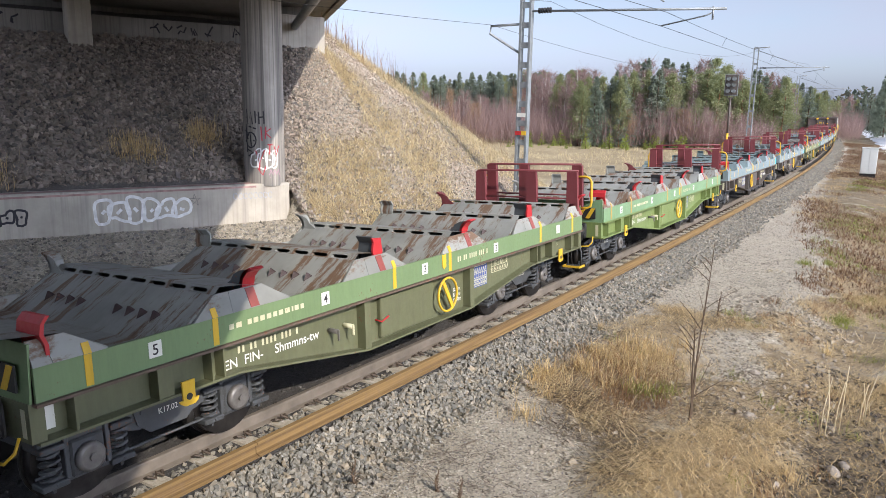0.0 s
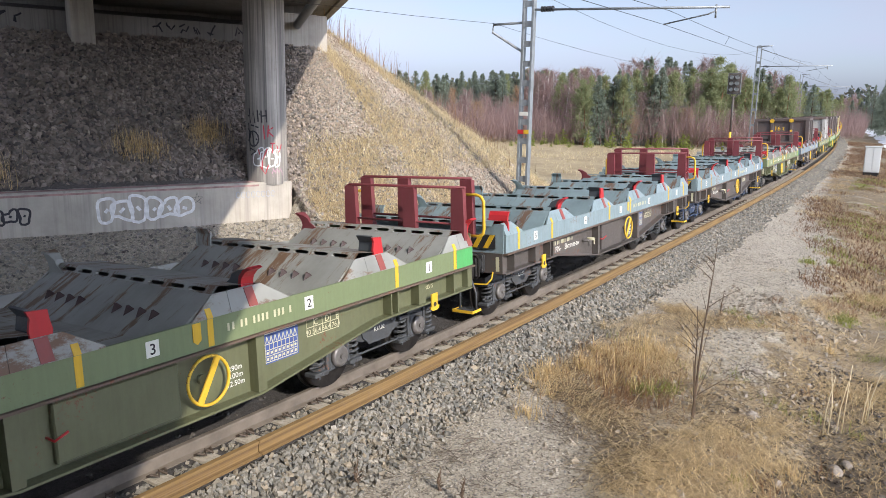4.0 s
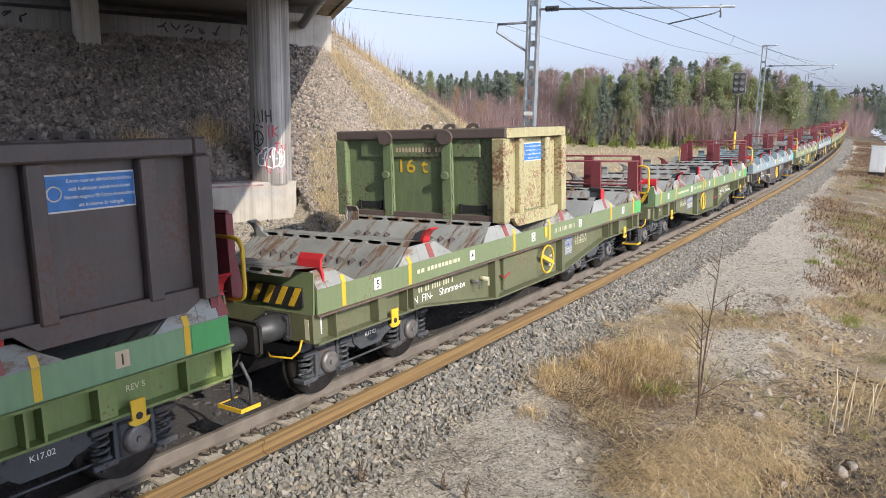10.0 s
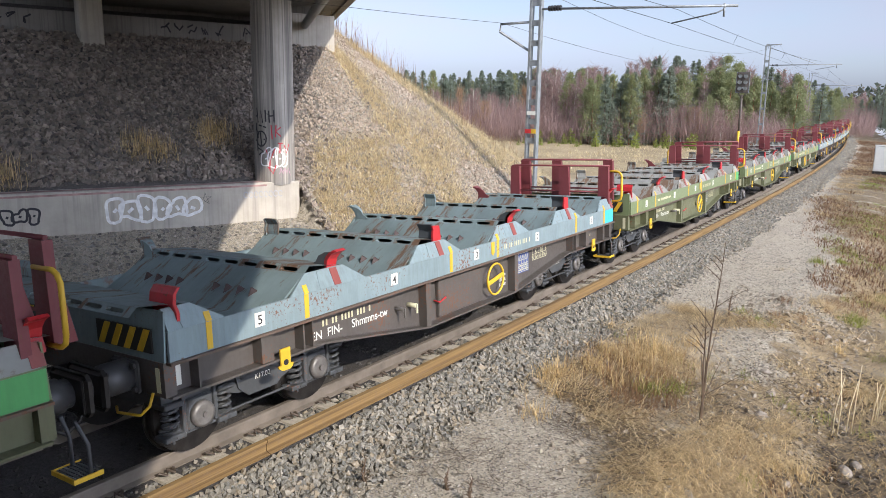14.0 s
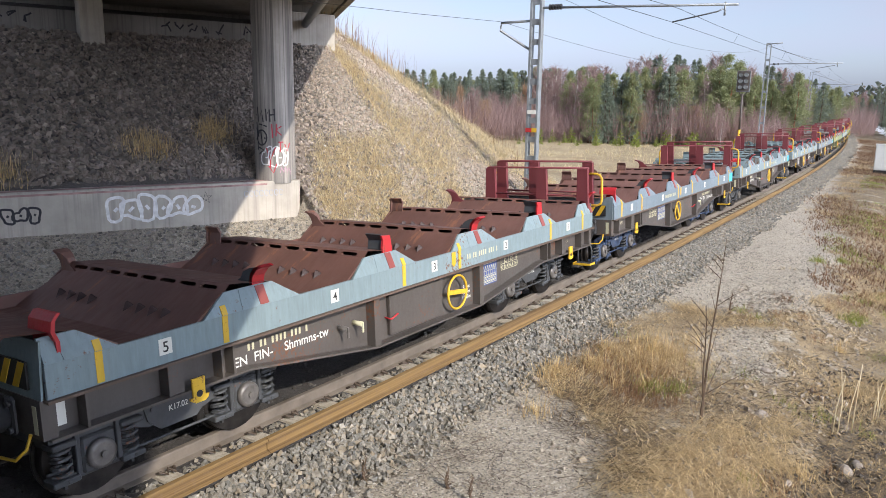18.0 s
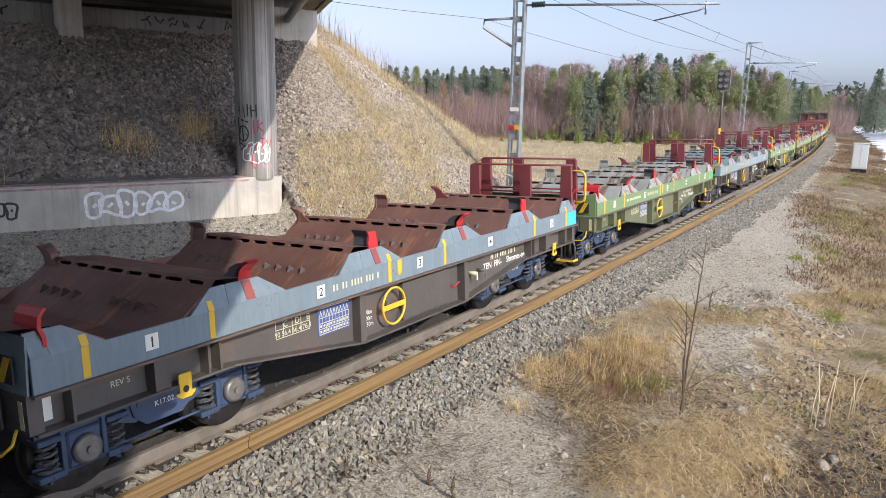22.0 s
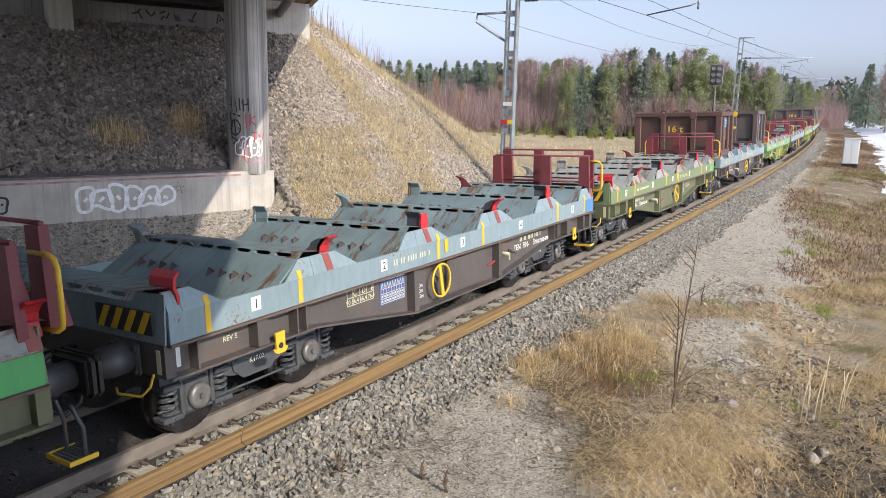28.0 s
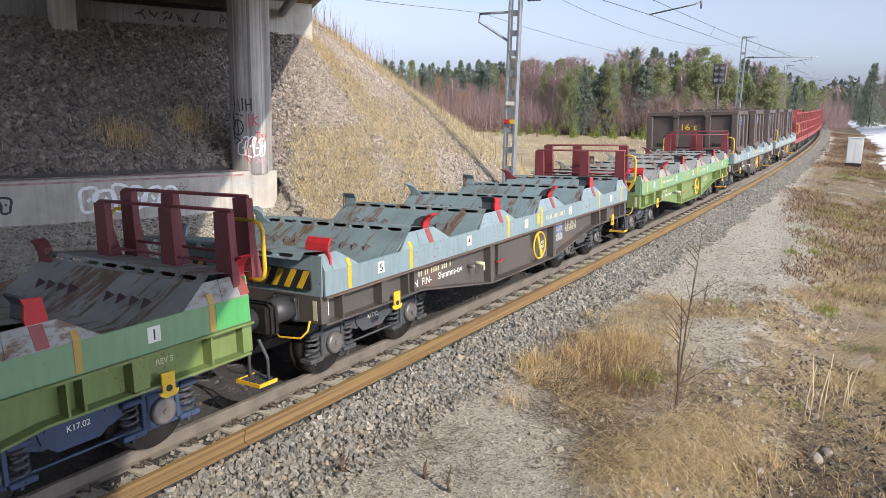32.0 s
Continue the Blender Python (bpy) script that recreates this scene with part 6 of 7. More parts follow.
for n, s0, s1, l0, l1, lo, hi in ((45000, -2, 30, 1.22, 2.75, 0.024, 0.062), (11000, 30, 75, 1.25, 2.7, 0.04, 0.08), (9000, -2, 26, 0.88, 1.26, 0.025, 0.045),
                                  (5000, 75, 190, 1.3, 2.7, 0.08, 0.14)):
    x, y, s, lat = scatter(rng, n, s0, s1, l0, l1)
    keep = rng.uniform(size=n) < smooth(2.75, 2.05, lat + 0.25 * soft_noise(x, y, 1.7, 21))
    bay = np.abs(((s - 6.178) / 0.605 + 0.5) % 1 - 0.5) * 0.605
    keep &= ((np.abs(lat) > 1.3) | (bay > 0.155)) & ((lat < 1.21) | (lat > 1.42))
    x, y, lat = x[keep], y[keep], lat[keep]
    z = height(x, y) + rng.uniform(-0.02, 0.04, len(x)) - 0.02 * (np.abs(lat) < 1.25)
    parts_xyz.append(np.stack([x, y, z], -1))
    parts_size.append(rng.uniform(lo, hi, len(x)))
stuff("ballast_stones", boulders(rng, np.concatenate(parts_xyz), np.concatenate(parts_size)), BALLAST, "grey crushed ballast stones along the track", "ballast")

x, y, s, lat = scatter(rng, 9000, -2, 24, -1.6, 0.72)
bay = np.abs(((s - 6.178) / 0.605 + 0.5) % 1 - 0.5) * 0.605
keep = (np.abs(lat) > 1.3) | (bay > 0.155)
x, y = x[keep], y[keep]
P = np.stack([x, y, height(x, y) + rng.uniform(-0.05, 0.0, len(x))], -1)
DARKBED = rocky("dark bed ballast", (0.035, 0.032, 0.03), (0.075, 0.068, 0.06), 2.0, 0.8, 0.6, 0.4)
stuff("bed_stones", boulders(rng, P, rng.uniform(0.035, 0.06, len(x))), DARKBED, "dark ballast stones between the rails", "ballast")

# stones of the slope under and beside the bridge
n = 120000
x, y = rng.uniform(-17, -3.2, n), rng.uniform(1.5, 30, n)
lat, s = lat_s(x, y)
u, v = wall_uv(x, y)
share = bank_grass_share(x, y)
keep = ((v > 0.58) | (u > 0.1)) & (bank(x, y) > 0.0) & (lat < -3.2) & (rng.uniform(size=n) < 1 - 0.93 * share) & ((v < 6.8) | (u > 4.6))
x, y = x[keep], y[keep]
P = np.stack([x, y, height(x, y) + rng.uniform(-0.03, 0.07, len(x))], -1)
# smaller stone outside the deck, its paler colour carrying the sunlight
sunlit_side = smooth(-2.7, -0.9, beyond_edge(x, y))
big = rng.uniform(size=len(x)) > sunlit_side
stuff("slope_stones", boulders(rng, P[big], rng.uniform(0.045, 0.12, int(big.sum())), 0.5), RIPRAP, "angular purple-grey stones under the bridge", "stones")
stuff("bank_stones", boulders(rng, P[~big], rng.uniform(0.026, 0.066, int((~big).sum())), 0.5), BANKROCK, "finer pinkish stones on the open embankment, sunlight in their colour", "stones")

# rubble before the wall and grit on the bare verge
x, y, s, lat = scatter(rng, 42000, 2, 30, -10.0, -1.9)
u, v = wall_uv(x, y)
keep = ((v < -0.05) | (u > 0.1)) & (bank(x, y) < height(x, y) + 0.7)
x, y = x[keep], y[keep]
P1 = np.stack([x, y, height(x, y)], -1)
x, y, s, lat = scatter(rng, 72000, 0, 1, 2.2, 7.2)
s = 4.5 + 29.5 * s_share(s)
x, y = -RADIUS + (RADIUS + lat) * np.cos(s / RADIUS), (RADIUS + lat) * np.sin(s / RADIUS)
keep = rng.uniform(size=len(x)) > 0.75 * grass_cover(x, y)
x, y = x[keep], y[keep]
P2 = np.stack([x, y, height(x, y) - 0.002], -1)
P = np.concatenate([P1, P2])
size = np.concatenate([0.02 + 0.055 * rng.uniform(0, 1, len(P1)) ** 2, 0.006 + 0.028 * rng.uniform(0, 1, len(P2)) ** 4.0])
stuff("verge_pebbles", boulders(rng, P, size, 0.6), PEBBLE, "pale crushed grit and pebbles over the verge", "pebbles")


# broken stones sticking out of the thin straw, and loose ones past the ballast
x, y, s, lat = scatter(rng, 3000, 7.5, 19, 3.6, 6.7)
keep = rng.uniform(size=len(x)) < 0.35 + 0.65 * smooth(-0.1, 0.3, soft_noise(x, y, 1.0, 77))
x1, y1 = x[keep], y[keep]
x, y, s, lat = scatter(rng, 1500, 5, 26, 1.9, 3.6)
keep = rng.uniform(size=len(x)) < smooth(3.5, 1.9, lat) ** 2
x, y = np.concatenate([x1, x[keep]]), np.concatenate([y1, y[keep]])
P = np.stack([x, y, height(x, y) + 0.008], -1)
stuff("verge_stones", boulders(rng, P, 0.02 + 0.06 * rng.uniform(0, 1, len(x)) ** 3.0, 0.45), VERGEROCK, "broken grey and tan stones lying on the verge", "stones")


def rock(x, y, size, label="pale rounded boulder in the straw"):
    bm = bmesh.new()
    bmesh.ops.create_icosphere(bm, subdivisions=2, radius=1.0)
    for v in bm.verts:
        v.co *= 1 + 0.25 * noise.noise(v.co * 1.3 + Vector((x, y, 0)))
        v.co.z *= 0.6
    bmesh.ops.scale(bm, vec=(size, size * 0.75, size), verts=bm.verts)
    ob = part("boulder", bm, ROCK, None, "", pose(x, y, float(height(np.array([x]), np.array([y]))[0]) + size * 0.2, 0, 0, x * 70))
    tagged(ob, label, "stone", "boulders on the verge")


for x, y, q in ((6.75, 10.62, 0.13), (6.86, 10.9, 0.10), (5.55, 11.2, 0.11), (6.2, 9.6, 0.08), (5.25, 13.0, 0.09), (3.0, 11.4, 0.08), (4.3, 12.7, 0.06),
                (2.75, 8.9, 0.07), (6.0, 13.5, 0.07), (2.45, 9.9, 0.09), (3.9, 10.3, 0.06), (5.5, 12.2, 0.08), (6.9, 9.2, 0.07), (6.6, 9.4, 0.06)):
    rock(x, y, q)


# ---------------------------------------------------------------- dry grass, stalks, shrubs
def blades(rng, x, y, length, lean, width, swath=0.0):
    n = len(x)
    base = np.stack([x, y, height(x, y) - 0.01], -1)
    a = rng.uniform(0, 2 * np.pi, n)
    if swath:
        a = -0.6 + 2.2 * soft_noise(x, y, 0.8, 71) + 1.2 * soft_noise(x, y, 2.9, 72) + rng.normal(0, swath, n)
    out = np.stack([np.cos(a), np.sin(a), np.zeros(n)], -1)
    t = np.clip(rng.normal(lean, 0.25, n), 0.05, 1.5)[:, None]
    L = np.asarray(length)[:, None]
    up = np.array([0, 0, 1.0])
    mid = base + L * 0.5 * (np.cos(t * 0.7) * up + np.sin(t * 0.7) * out)
    tip = mid + L * 0.5 * (np.cos(t * 1.25) * up + np.sin(t * 1.25) * out)
    tip[:, 2] = np.maximum(tip[:, 2], base[:, 2] + 0.012)
    side = np.stack([-np.sin(a), np.cos(a), np.zeros(n)], -1) * np.asarray(width)[:, None]
    V = np.stack([base - side, base + side, mid + side * 0.8, mid - side * 0.8, tip], 1).reshape(-1, 3)
    k = 5 * np.arange(n)[:, None]
    F = np.concatenate([k + np.array([[0, 1, 2]]), k + np.array([[0, 2, 3]]), k + np.array([[3, 2, 4]])])
    return fast_mesh("grass", V, F)


def tufts(rng, n, per, s0, s1, l0, l1, keepf, spread):
    x, y, s, lat = scatter(rng, n, s0, s1, l0, l1)
    k = rng.uniform(size=n) < keepf(x, y, s, lat)
    x, y = x[k], y[k]
    x, y = np.repeat(x, per), np.repeat(y, per)
    return x + rng.normal(0, spread, len(x)), y + rng.normal(0, spread, len(y))


cov = lambda x, y, s, lat: grass_cover(x, y) * (1 - 0.75 * smooth(6.0, 6.5, lat) * smooth(13.5, 11.5, s)) * (0.06 + 0.94 * smooth(-0.1, 0.28, soft_noise(x, y, 1.9, 41) + 0.6 * soft_noise(x, y, 5.0, 42) + 0.12 - 0.40 * smooth(9.6, 11.0, s) * smooth(4.0, 4.6, lat)))
x, y = tufts(rng, 7600, 13, 5.5, 24, 2.4, 8.6, cov, 0.15)
n = len(x)
stuff("straw_mat", blades(rng, x, y, rng.uniform(0.25, 0.8, n), 1.78, rng.uniform(0.0015, 0.0042, n), 0.9), OLDSTRAW, "flattened grey-yellow dry grass", "grass")
x, y = tufts(rng, 1300, 12, 5.5, 24, 2.6, 8.6, lambda x, y, s, lat: cov(x, y, s, lat) * smooth(-0.1, 0.25, soft_noise(x, y, 1.5, 73)), 0.10)
n = len(x)
stuff("straw_swaths", blades(rng, x, y, rng.uniform(0.2, 0.5, n), 1.35, rng.uniform(0.0018, 0.0045, n), 0.6), STRAW, "combed swaths of golden dry grass", "grass")
x, y = tufts(rng, 300, 40, 8.5, 20, 2.4, 8.0, lambda x, y, s, lat: cov(x, y, s, lat) * smooth(0.0, 0.3, soft_noise(x, y, 1.1, 75)), 0.06)
x = np.concatenate([x] + [cx + rng.normal(0, 0.13, 95) for cx in (2.55, 2.67, 2.9, 3.0, 3.3, 3.0, 2.8, 3.45, 3.6, 3.35, 3.85, 3.1, 3.25, 3.7, 3.9, 3.5)])
y = np.concatenate([y] + [cy + rng.normal(0, 0.13, 95) for cy in (10.5, 10.4, 11.1, 11.0, 11.6, 8.85, 11.9, 12.1, 11.5, 12.7, 10.9, 12.4, 13.2, 12.0, 13.4, 10.7)])
n = len(x)
stuff("grass_tufts", blades(rng, x, y, rng.uniform(0.08, 0.40, n), 0.6, rng.uniform(0.0025, 0.005, n)), STRAW, "upright tufts of dry yellow grass", "grass")
x, y = tufts(rng, 260, 22, 9, 26, 2.5, 6.8, lambda x, y, s, lat: grass_cover(x, y) * smooth(0.0, 0.4, soft_noise(x, y, 0.9, 44)), 0.09)
x, y = np.concatenate([x, 3.5 + rng.normal(0, 0.5, 1500), 3.95 + rng.normal(0, 0.35, 700)]), np.concatenate([y, 11.4 + rng.normal(0, 0.7, 1500), 10.3 + rng.normal(0, 0.4, 700)])
n = len(x)
stuff("russet_stalks", blades(rng, x, y, rng.uniform(0.12, 0.32, n), 0.75, rng.uniform(0.0025, 0.005, n)), STRAWRED, "russet dead stalks among the straw", "grass")
x, y = tufts(rng, 420, 30, 9, 34, 2.6, 8.2, lambda x, y, s, lat: grass_cover(x, y) * smooth(0.25, 0.55, soft_noise(x, y, 1.2, 47)), 0.10)
x = np.concatenate([x] + [cx + rng.normal(0, 0.12, 220) for cx in (3.98, 4.3, 6.1, 6.0, 4.55, 5.1, 6.4)])
y = np.concatenate([y] + [cy + rng.normal(0, 0.14, 220) for cy in (10.85, 11.1, 18.8, 18.4, 23.8, 24.6, 21.5)])
n = len(x)
stuff("moss_clumps", blades(rng, x, y, rng.uniform(0.07, 0.26, n), 0.65, rng.uniform(0.0025, 0.005, n)), MOSS, "clumps of young green moss and grass", "grass")
x, y = tufts(rng, 2600, 12, 20, 75, 2.5, 9.5, cov, 0.16)
n = len(x)
stuff("verge_grass", blades(rng, x, y, rng.uniform(0.12, 0.32, n), 1.1, rng.uniform(0.004, 0.009, n)), OLDSTRAW, "dry grass along the far verge", "grass")
x, y = tufts(rng, 11500, 9, 20, 130, 2.3, 9.0, lambda x, y, s, lat: smooth(-0.35, 0.2, soft_noise(x, y, 0.5, 81) + 0.5 * soft_noise(x, y, 1.6, 82)) * smooth(2.3, 3.2, lat + 0.5 * soft_noise(x, y, 0.7, 83) - 1.2 * smooth(38, 30, s) - 1.3 * smooth(30, 24, s)), 0.22)
n = len(x)
stuff("brown_heath", blades(rng, x, y, rng.uniform(0.06, 0.24, n), 1.0, rng.uniform(0.007, 0.018, n)), HEATH, "brown heath beside the track", "grass")
x, y = tufts(rng, 2600, 16, 22, 62, 4.4, 8.5, lambda x, y, s, lat: smooth(0.0, 0.4, soft_noise(x, y, 0.55, 84) + 0.4 * soft_noise(x, y, 1.9, 85)), 0.20)
n = len(x)
stuff("green_heath", blades(rng, x, y, rng.uniform(0.04, 0.15, n), 1.1, rng.uniform(0.006, 0.014, n)), MOSS, "flat yellow-green moss among the heath", "grass")

# fallen dead stems on the bare gravel
x, y, s, lat = scatter(rng, 5000, 5, 24, 2.3, 7.6)
A = np.stack([x, y, height(x, y) + 0.012], -1)
a, L = rng.uniform(0, 6.28, len(x)), rng.uniform(0.05, 0.28, len(x))
B = A + np.stack([L * np.cos(a), L * np.sin(a), rng.uniform(0.0, 0.06, len(x))], -1)
V, F = slivers(rng, A, B, rng.uniform(0.002, 0.004, len(x)))
stuff("fallen_stems", fast_mesh("fallen_stems", V, F), DEADWOOD, "thin dead stems lying on the gravel", "stems")

# tangles of dead dark twigs between the gravel and the straw
x, y = [], []
for cx, cy, sx, sy, n in ((3.35, 9.9, 0.35, 0.3, 420), (4.15, 9.3, 0.3, 0.45, 420), (3.6, 8.9, 0.3, 0.3, 160), (4.55, 8.4, 0.25, 0.5, 380), (5.0, 10.9, 0.5, 0.5, 420), (2.9, 12.6, 0.4, 0.6, 260), (5.6, 12.6, 0.5, 0.8, 360), (3.3, 7.2, 0.5, 0.4, 140), (2.6, 6.6, 0.4, 0.4, 110), (6.9, 9.6, 0.35, 0.8, 420), (5.9, 16.5, 0.7, 1.0, 300)):
    x.append(rng.normal(cx, sx, n)), y.append(rng.normal(cy, sy, n))
x, y = np.concatenate(x), np.concatenate(y)
A = np.stack([x, y, height(x, y) + rng.uniform(0.0, 0.07, len(x))], -1)
a, L = rng.uniform(0, 6.28, len(x)), rng.uniform(0.12, 0.45, len(x))
B = A + np.stack([L * np.cos(a), L * np.sin(a), rng.uniform(-0.02, 0.20, len(x)) * L * 2], -1)
V, F = slivers(rng, A, B, rng.uniform(0.003, 0.0055, len(x)))
stuff("twig_tangle", fast_mesh("twig_tangle", V, F), DEADWOOD, "dark tangles of dead twigs on the verge", "twigs")

# clods and washed-out litter in the ditch
x, y, s, lat = scatter(rng, 5200, 6.5, 15, 6.0, 8.4)
P = np.stack([x, y, height(x, y)], -1)
stuff("ditch_clods", boulders(rng, P, 0.012 + 0.06 * rng.uniform(0, 1, len(x)) ** 4, 0.5), CLOD, "dark clods and washed stones in the ditch", "clods")
x, y, s, lat = scatter(rng, 3500, 6.5, 15, 5.8, 8.4)
n = len(x)
stuff("ditch_straw", blades(rng, x, y, rng.uniform(0.12, 0.5, n), 1.5, rng.uniform(0.002, 0.004, n), 0.7), STRAW, "golden straw washed flat in the ditch", "grass")

# long pale grass over the field before the wood
x, y, s, lat = scatter(rng, 3200, 42, 92, -62, -6)
keep = rng.uniform(size=len(x)) < 0.3 + 0.7 * smooth(-0.1, 0.3, soft_noise(x, y, 0.3, 95))
x, y = np.repeat(x[keep], 7), np.repeat(y[keep], 7)
n = len(x)
x, y = x + rng.normal(0, 0.3, n), y + rng.normal(0, 0.3, n)
stuff("field_grass", blades(rng, x, y, rng.uniform(0.15, 0.5, n), 0.9, rng.uniform(0.008, 0.018, n)), BANKSTRAW, "long pale dry grass on the field", "grass")

# grass on the embankment
n = 15500
x, y = rng.uniform(-19, -3.2, n), rng.uniform(13.2, 38, n)
k = (bank(x, y) > 0.0) & (rng.uniform(size=n) < bank_grass_share(x, y)) & (beyond_edge(x, y) > -2.0)
x, y = np.repeat(x[k], 12), np.repeat(y[k], 12)
n = len(x)
x, y = x + rng.normal(0, 0.11, n), y + rng.normal(0, 0.11, n)
stuff("bank_grass", blades(rng, x, y, rng.uniform(0.22, 0.60, n), 1.15, rng.uniform(0.0028, 0.006, n)), BANKSTRAW, "pale straw-coloured dry grass on the embankment", "grass")
n = 900
x, y = rng.uniform(-15, -3, n), rng.uniform(17, 31, n)
turn = np.degrees(np.arctan2(y - 21.08, x + 14.11))
k = (turn > 14) & (turn < 60) & (bank(x, y) > 1.0) & (rng.uniform(size=n) < 0.2 + 0.5 * smooth(3, 6, bank(x, y)))
x, y = np.repeat(x[k], 6), np.repeat(y[k], 6)
n = len(x)
stuff("bank_stalks", blades(rng, x + rng.normal(0, 0.15, n), y + rng.normal(0, 0.15, n), rng.uniform(0.5, 1.4, n), 0.35, rng.uniform(0.005, 0.009, n)), STRAWRED, "tall thin weed stalks along the bank", "weeds")
for cx, cy in ((-9.1, 11.4), (-9.2, 13.2), (-9.3, 11.0), (-9.7, 7.8), (-9.0, 13.0)):
    n = 260
    me = blades(rng, cx + rng.normal(0, 0.25, n), cy + rng.normal(0, 0.25, n), rng.uniform(0.25, 0.6, n), 0.45, rng.uniform(0.003, 0.006, n))
    stuff("slope_tuft", me, STRAW, "dead yellow grass tuft between slope stones", "grass")


def sapling(x, y, h, lean, label):
    t = thing("sapling", pose(x, y, float(height(np.array([x]), np.array([y]))[0]) - 0.03), label, "sapling")
    rr = random.Random(int(x * 100))
    for q in range(2):
        bm = bmesh.new()
        hh = h * (1 - 0.35 * q)
        lx = lean + 0.13 * (1 - 2 * q)
        pts = [(lx * (k / 6) ** 1.3 * hh * 0.35 + 0.02 * q, 0.03 * math.sin(k * 1.7), hh * k / 6) for k in range(7)]
        tube(bm, pts, 0.01, 5, True, [0.019 - 0.0026 * k for k in range(7)])
        part("stem", bm, BARK, t)
        for k in range(10 if h > 1 else 6):
            f = rr.uniform(0.12, 0.92)
            b = Vector(pts[0]).lerp(Vector(pts[-1]), f)
            a = rr.uniform(0, 6.28)
            L = rr.uniform(0.12, 0.34) * (1.15 - f) * h
            bm = bmesh.new()
            e = b + Vector((math.cos(a) * L, math.sin(a) * L, L * 0.8))
            tube(bm, [b, b.lerp(e, 0.5) + Vector((0, 0, 0.02)), e], 0.004, 4, True, [0.007, 0.005, 0.003])
            part("twig", bm, BARK, t)


sapling(4.93, 10.2, 2.7, 0.02, "thin bare two-stemmed sapling on the verge")
for x, y, h in ((3.5, 6.35, 0.4), (2.35, 5.9, 0.4), (3.15, 6.4, 0.35), (3.9, 16.0, 0.6)):
    sapling(x, y, h, 0.1, "small leafless shrub on the verge")
for x, y in ((6.46, 11.7), (6.52, 11.78), (6.62, 11.95), (6.68, 12.0), (6.90, 12.62), (6.96, 12.72), (6.93, 12.8)):
    t = thing("reed_stalk", pose(x, y, float(height(np.array([x]), np.array([y]))[0]) - 0.05), "pale dead reed stalk by the ditch", "reed", "reed stalks")
    bm = bmesh.new()
    L = 0.92 + 0.25 * math.sin(x * 37)
    tube(bm, [(0, 0, 0), (0.015, 0, L * 0.5), (0.03 + 0.08 * math.sin(y * 50), 0.02, L)], 0.008, 6, True, [0.009, 0.008, 0.005])
    part("stem", bm, STALK, t)
    bm = bmesh.new()
    tube(bm, [(0.02, 0, L * 0.35), (0.10, 0.03, L * 0.55)], 0.003, 4)
    part("leaf", bm, STALK, t)

# ditch water and snow beside the track
WATER = plain("ditch water", (0.03, 0.03, 0.035), 0.06, 0.2, 2.0, 0.0, 0.02)
for x, y, r, q in ((7.06, 13.28, 0.13, 0.4), (6.46, 8.2, 0.12, 0.6)):
    bm = bmesh.new()
    z = float(height(np.array([x]), np.array([y]))[0]) + 0.02
    vs = [bm.verts.new((x + r * (1 + 0.35 * math.sin(3 * a + x) + 0.15 * math.sin(7 * a)) * math.cos(a), y + r * (1 + q) * (1 + 0.3 * math.cos(2 * a + y) + 0.12 * math.sin(5 * a)) * math.sin(a), z)) for a in [2 * math.pi * k / 40 for k in range(40)]]
    bm.faces.new(vs)
    tagged(part("ditch_water", bm, WATER, None), "dark melt water in the ditch", "water", kind="structure")


def snow_strip():
    n, m = 70, 12
    V, F = [], []
    for i in range(n):
        s = 34 + (260 - 34) * (i / (n - 1)) ** 1.6
        a = float(np.interp(s, (34, 60, 120, 176, 222, 260), (7.5, 6.9, 7.2, 8.8, 11.5, 13))) + 0.25 * math.sin(s * 0.35) + 0.2 * math.sin(s * 0.9)
        b = a + 7 + 1.0 * math.sin(s * 0.21 + 1)
        for j in range(m):
            q = on_track(s, a + (b - a) * j / (m - 1))
            z = float(height(np.array([q.x]), np.array([q.y]))[0]) + 0.16 * math.sin(math.pi * j / (m - 1)) ** 0.5 - 0.02 + 0.02 * math.sin(7 * j + s)
            V.append((q.x, q.y, z))
    for i in range(n - 1):
        for j in range(m - 1):
            F.append((i * m + j, i * m + j + 1, (i + 1) * m + j + 1, (i + 1) * m + j))
    me = mesh("snow", V, F)
    me.polygons.foreach_set("use_smooth", np.ones(len(F), bool))
    stuff("old_snow", me, SNOW, "strip of old white snow beyond the ditch", "snow")


snow_strip()

# ---------------------------------------------------------------- trackside equipment
cb = thing("relay_cabinet", track_pose(60.6, 5.05, -0.62), "white relay cabinet on a dark plinth beside the track", "cabinet")
bm = bmesh.new()
boxb(bm, -0.5, 0.5, -0.3, 0.3, 0.28, 2.05, 0.02)
part("body", bm, CABINET, cb)
bm = bmesh.new()
boxb(bm, -0.54, 0.54, -0.34, 0.34, 2.05, 2.12, 0.015)
part("roof", bm, CABINET, cb)
bm = bmesh.new()
box(bm, -0.5, 0.5, -0.27, 0.27, -0.3, 0.28)
part("plinth", bm, DARKSTEEL, cb)
for x in (-0.24, 0.24):
    bm = bmesh.new()
    boxb(bm, x - 0.22, x + 0.22, -0.32, -0.302, 0.34, 1.98, 0.006)
    part("door", bm, CABINET, cb)

sg = thing("signal_post", track_pose(60, -4.6, 0), "railway light signal on a dark post with a yellow foot", "signal")
bm = bmesh.new()
tube(bm, [(0, 0, 0.2), (0, 0, 2.2)], 0.09, 10)
part("post_foot", bm, YELLOW, sg)
bm = bmesh.new()
tube(bm, [(0, 0, 2.2), (0, 0, 4.9)], 0.075, 10)
tube(bm, [(0, 0, 4.6), (-0.3, 0, 5.05)], 0.04, 6)
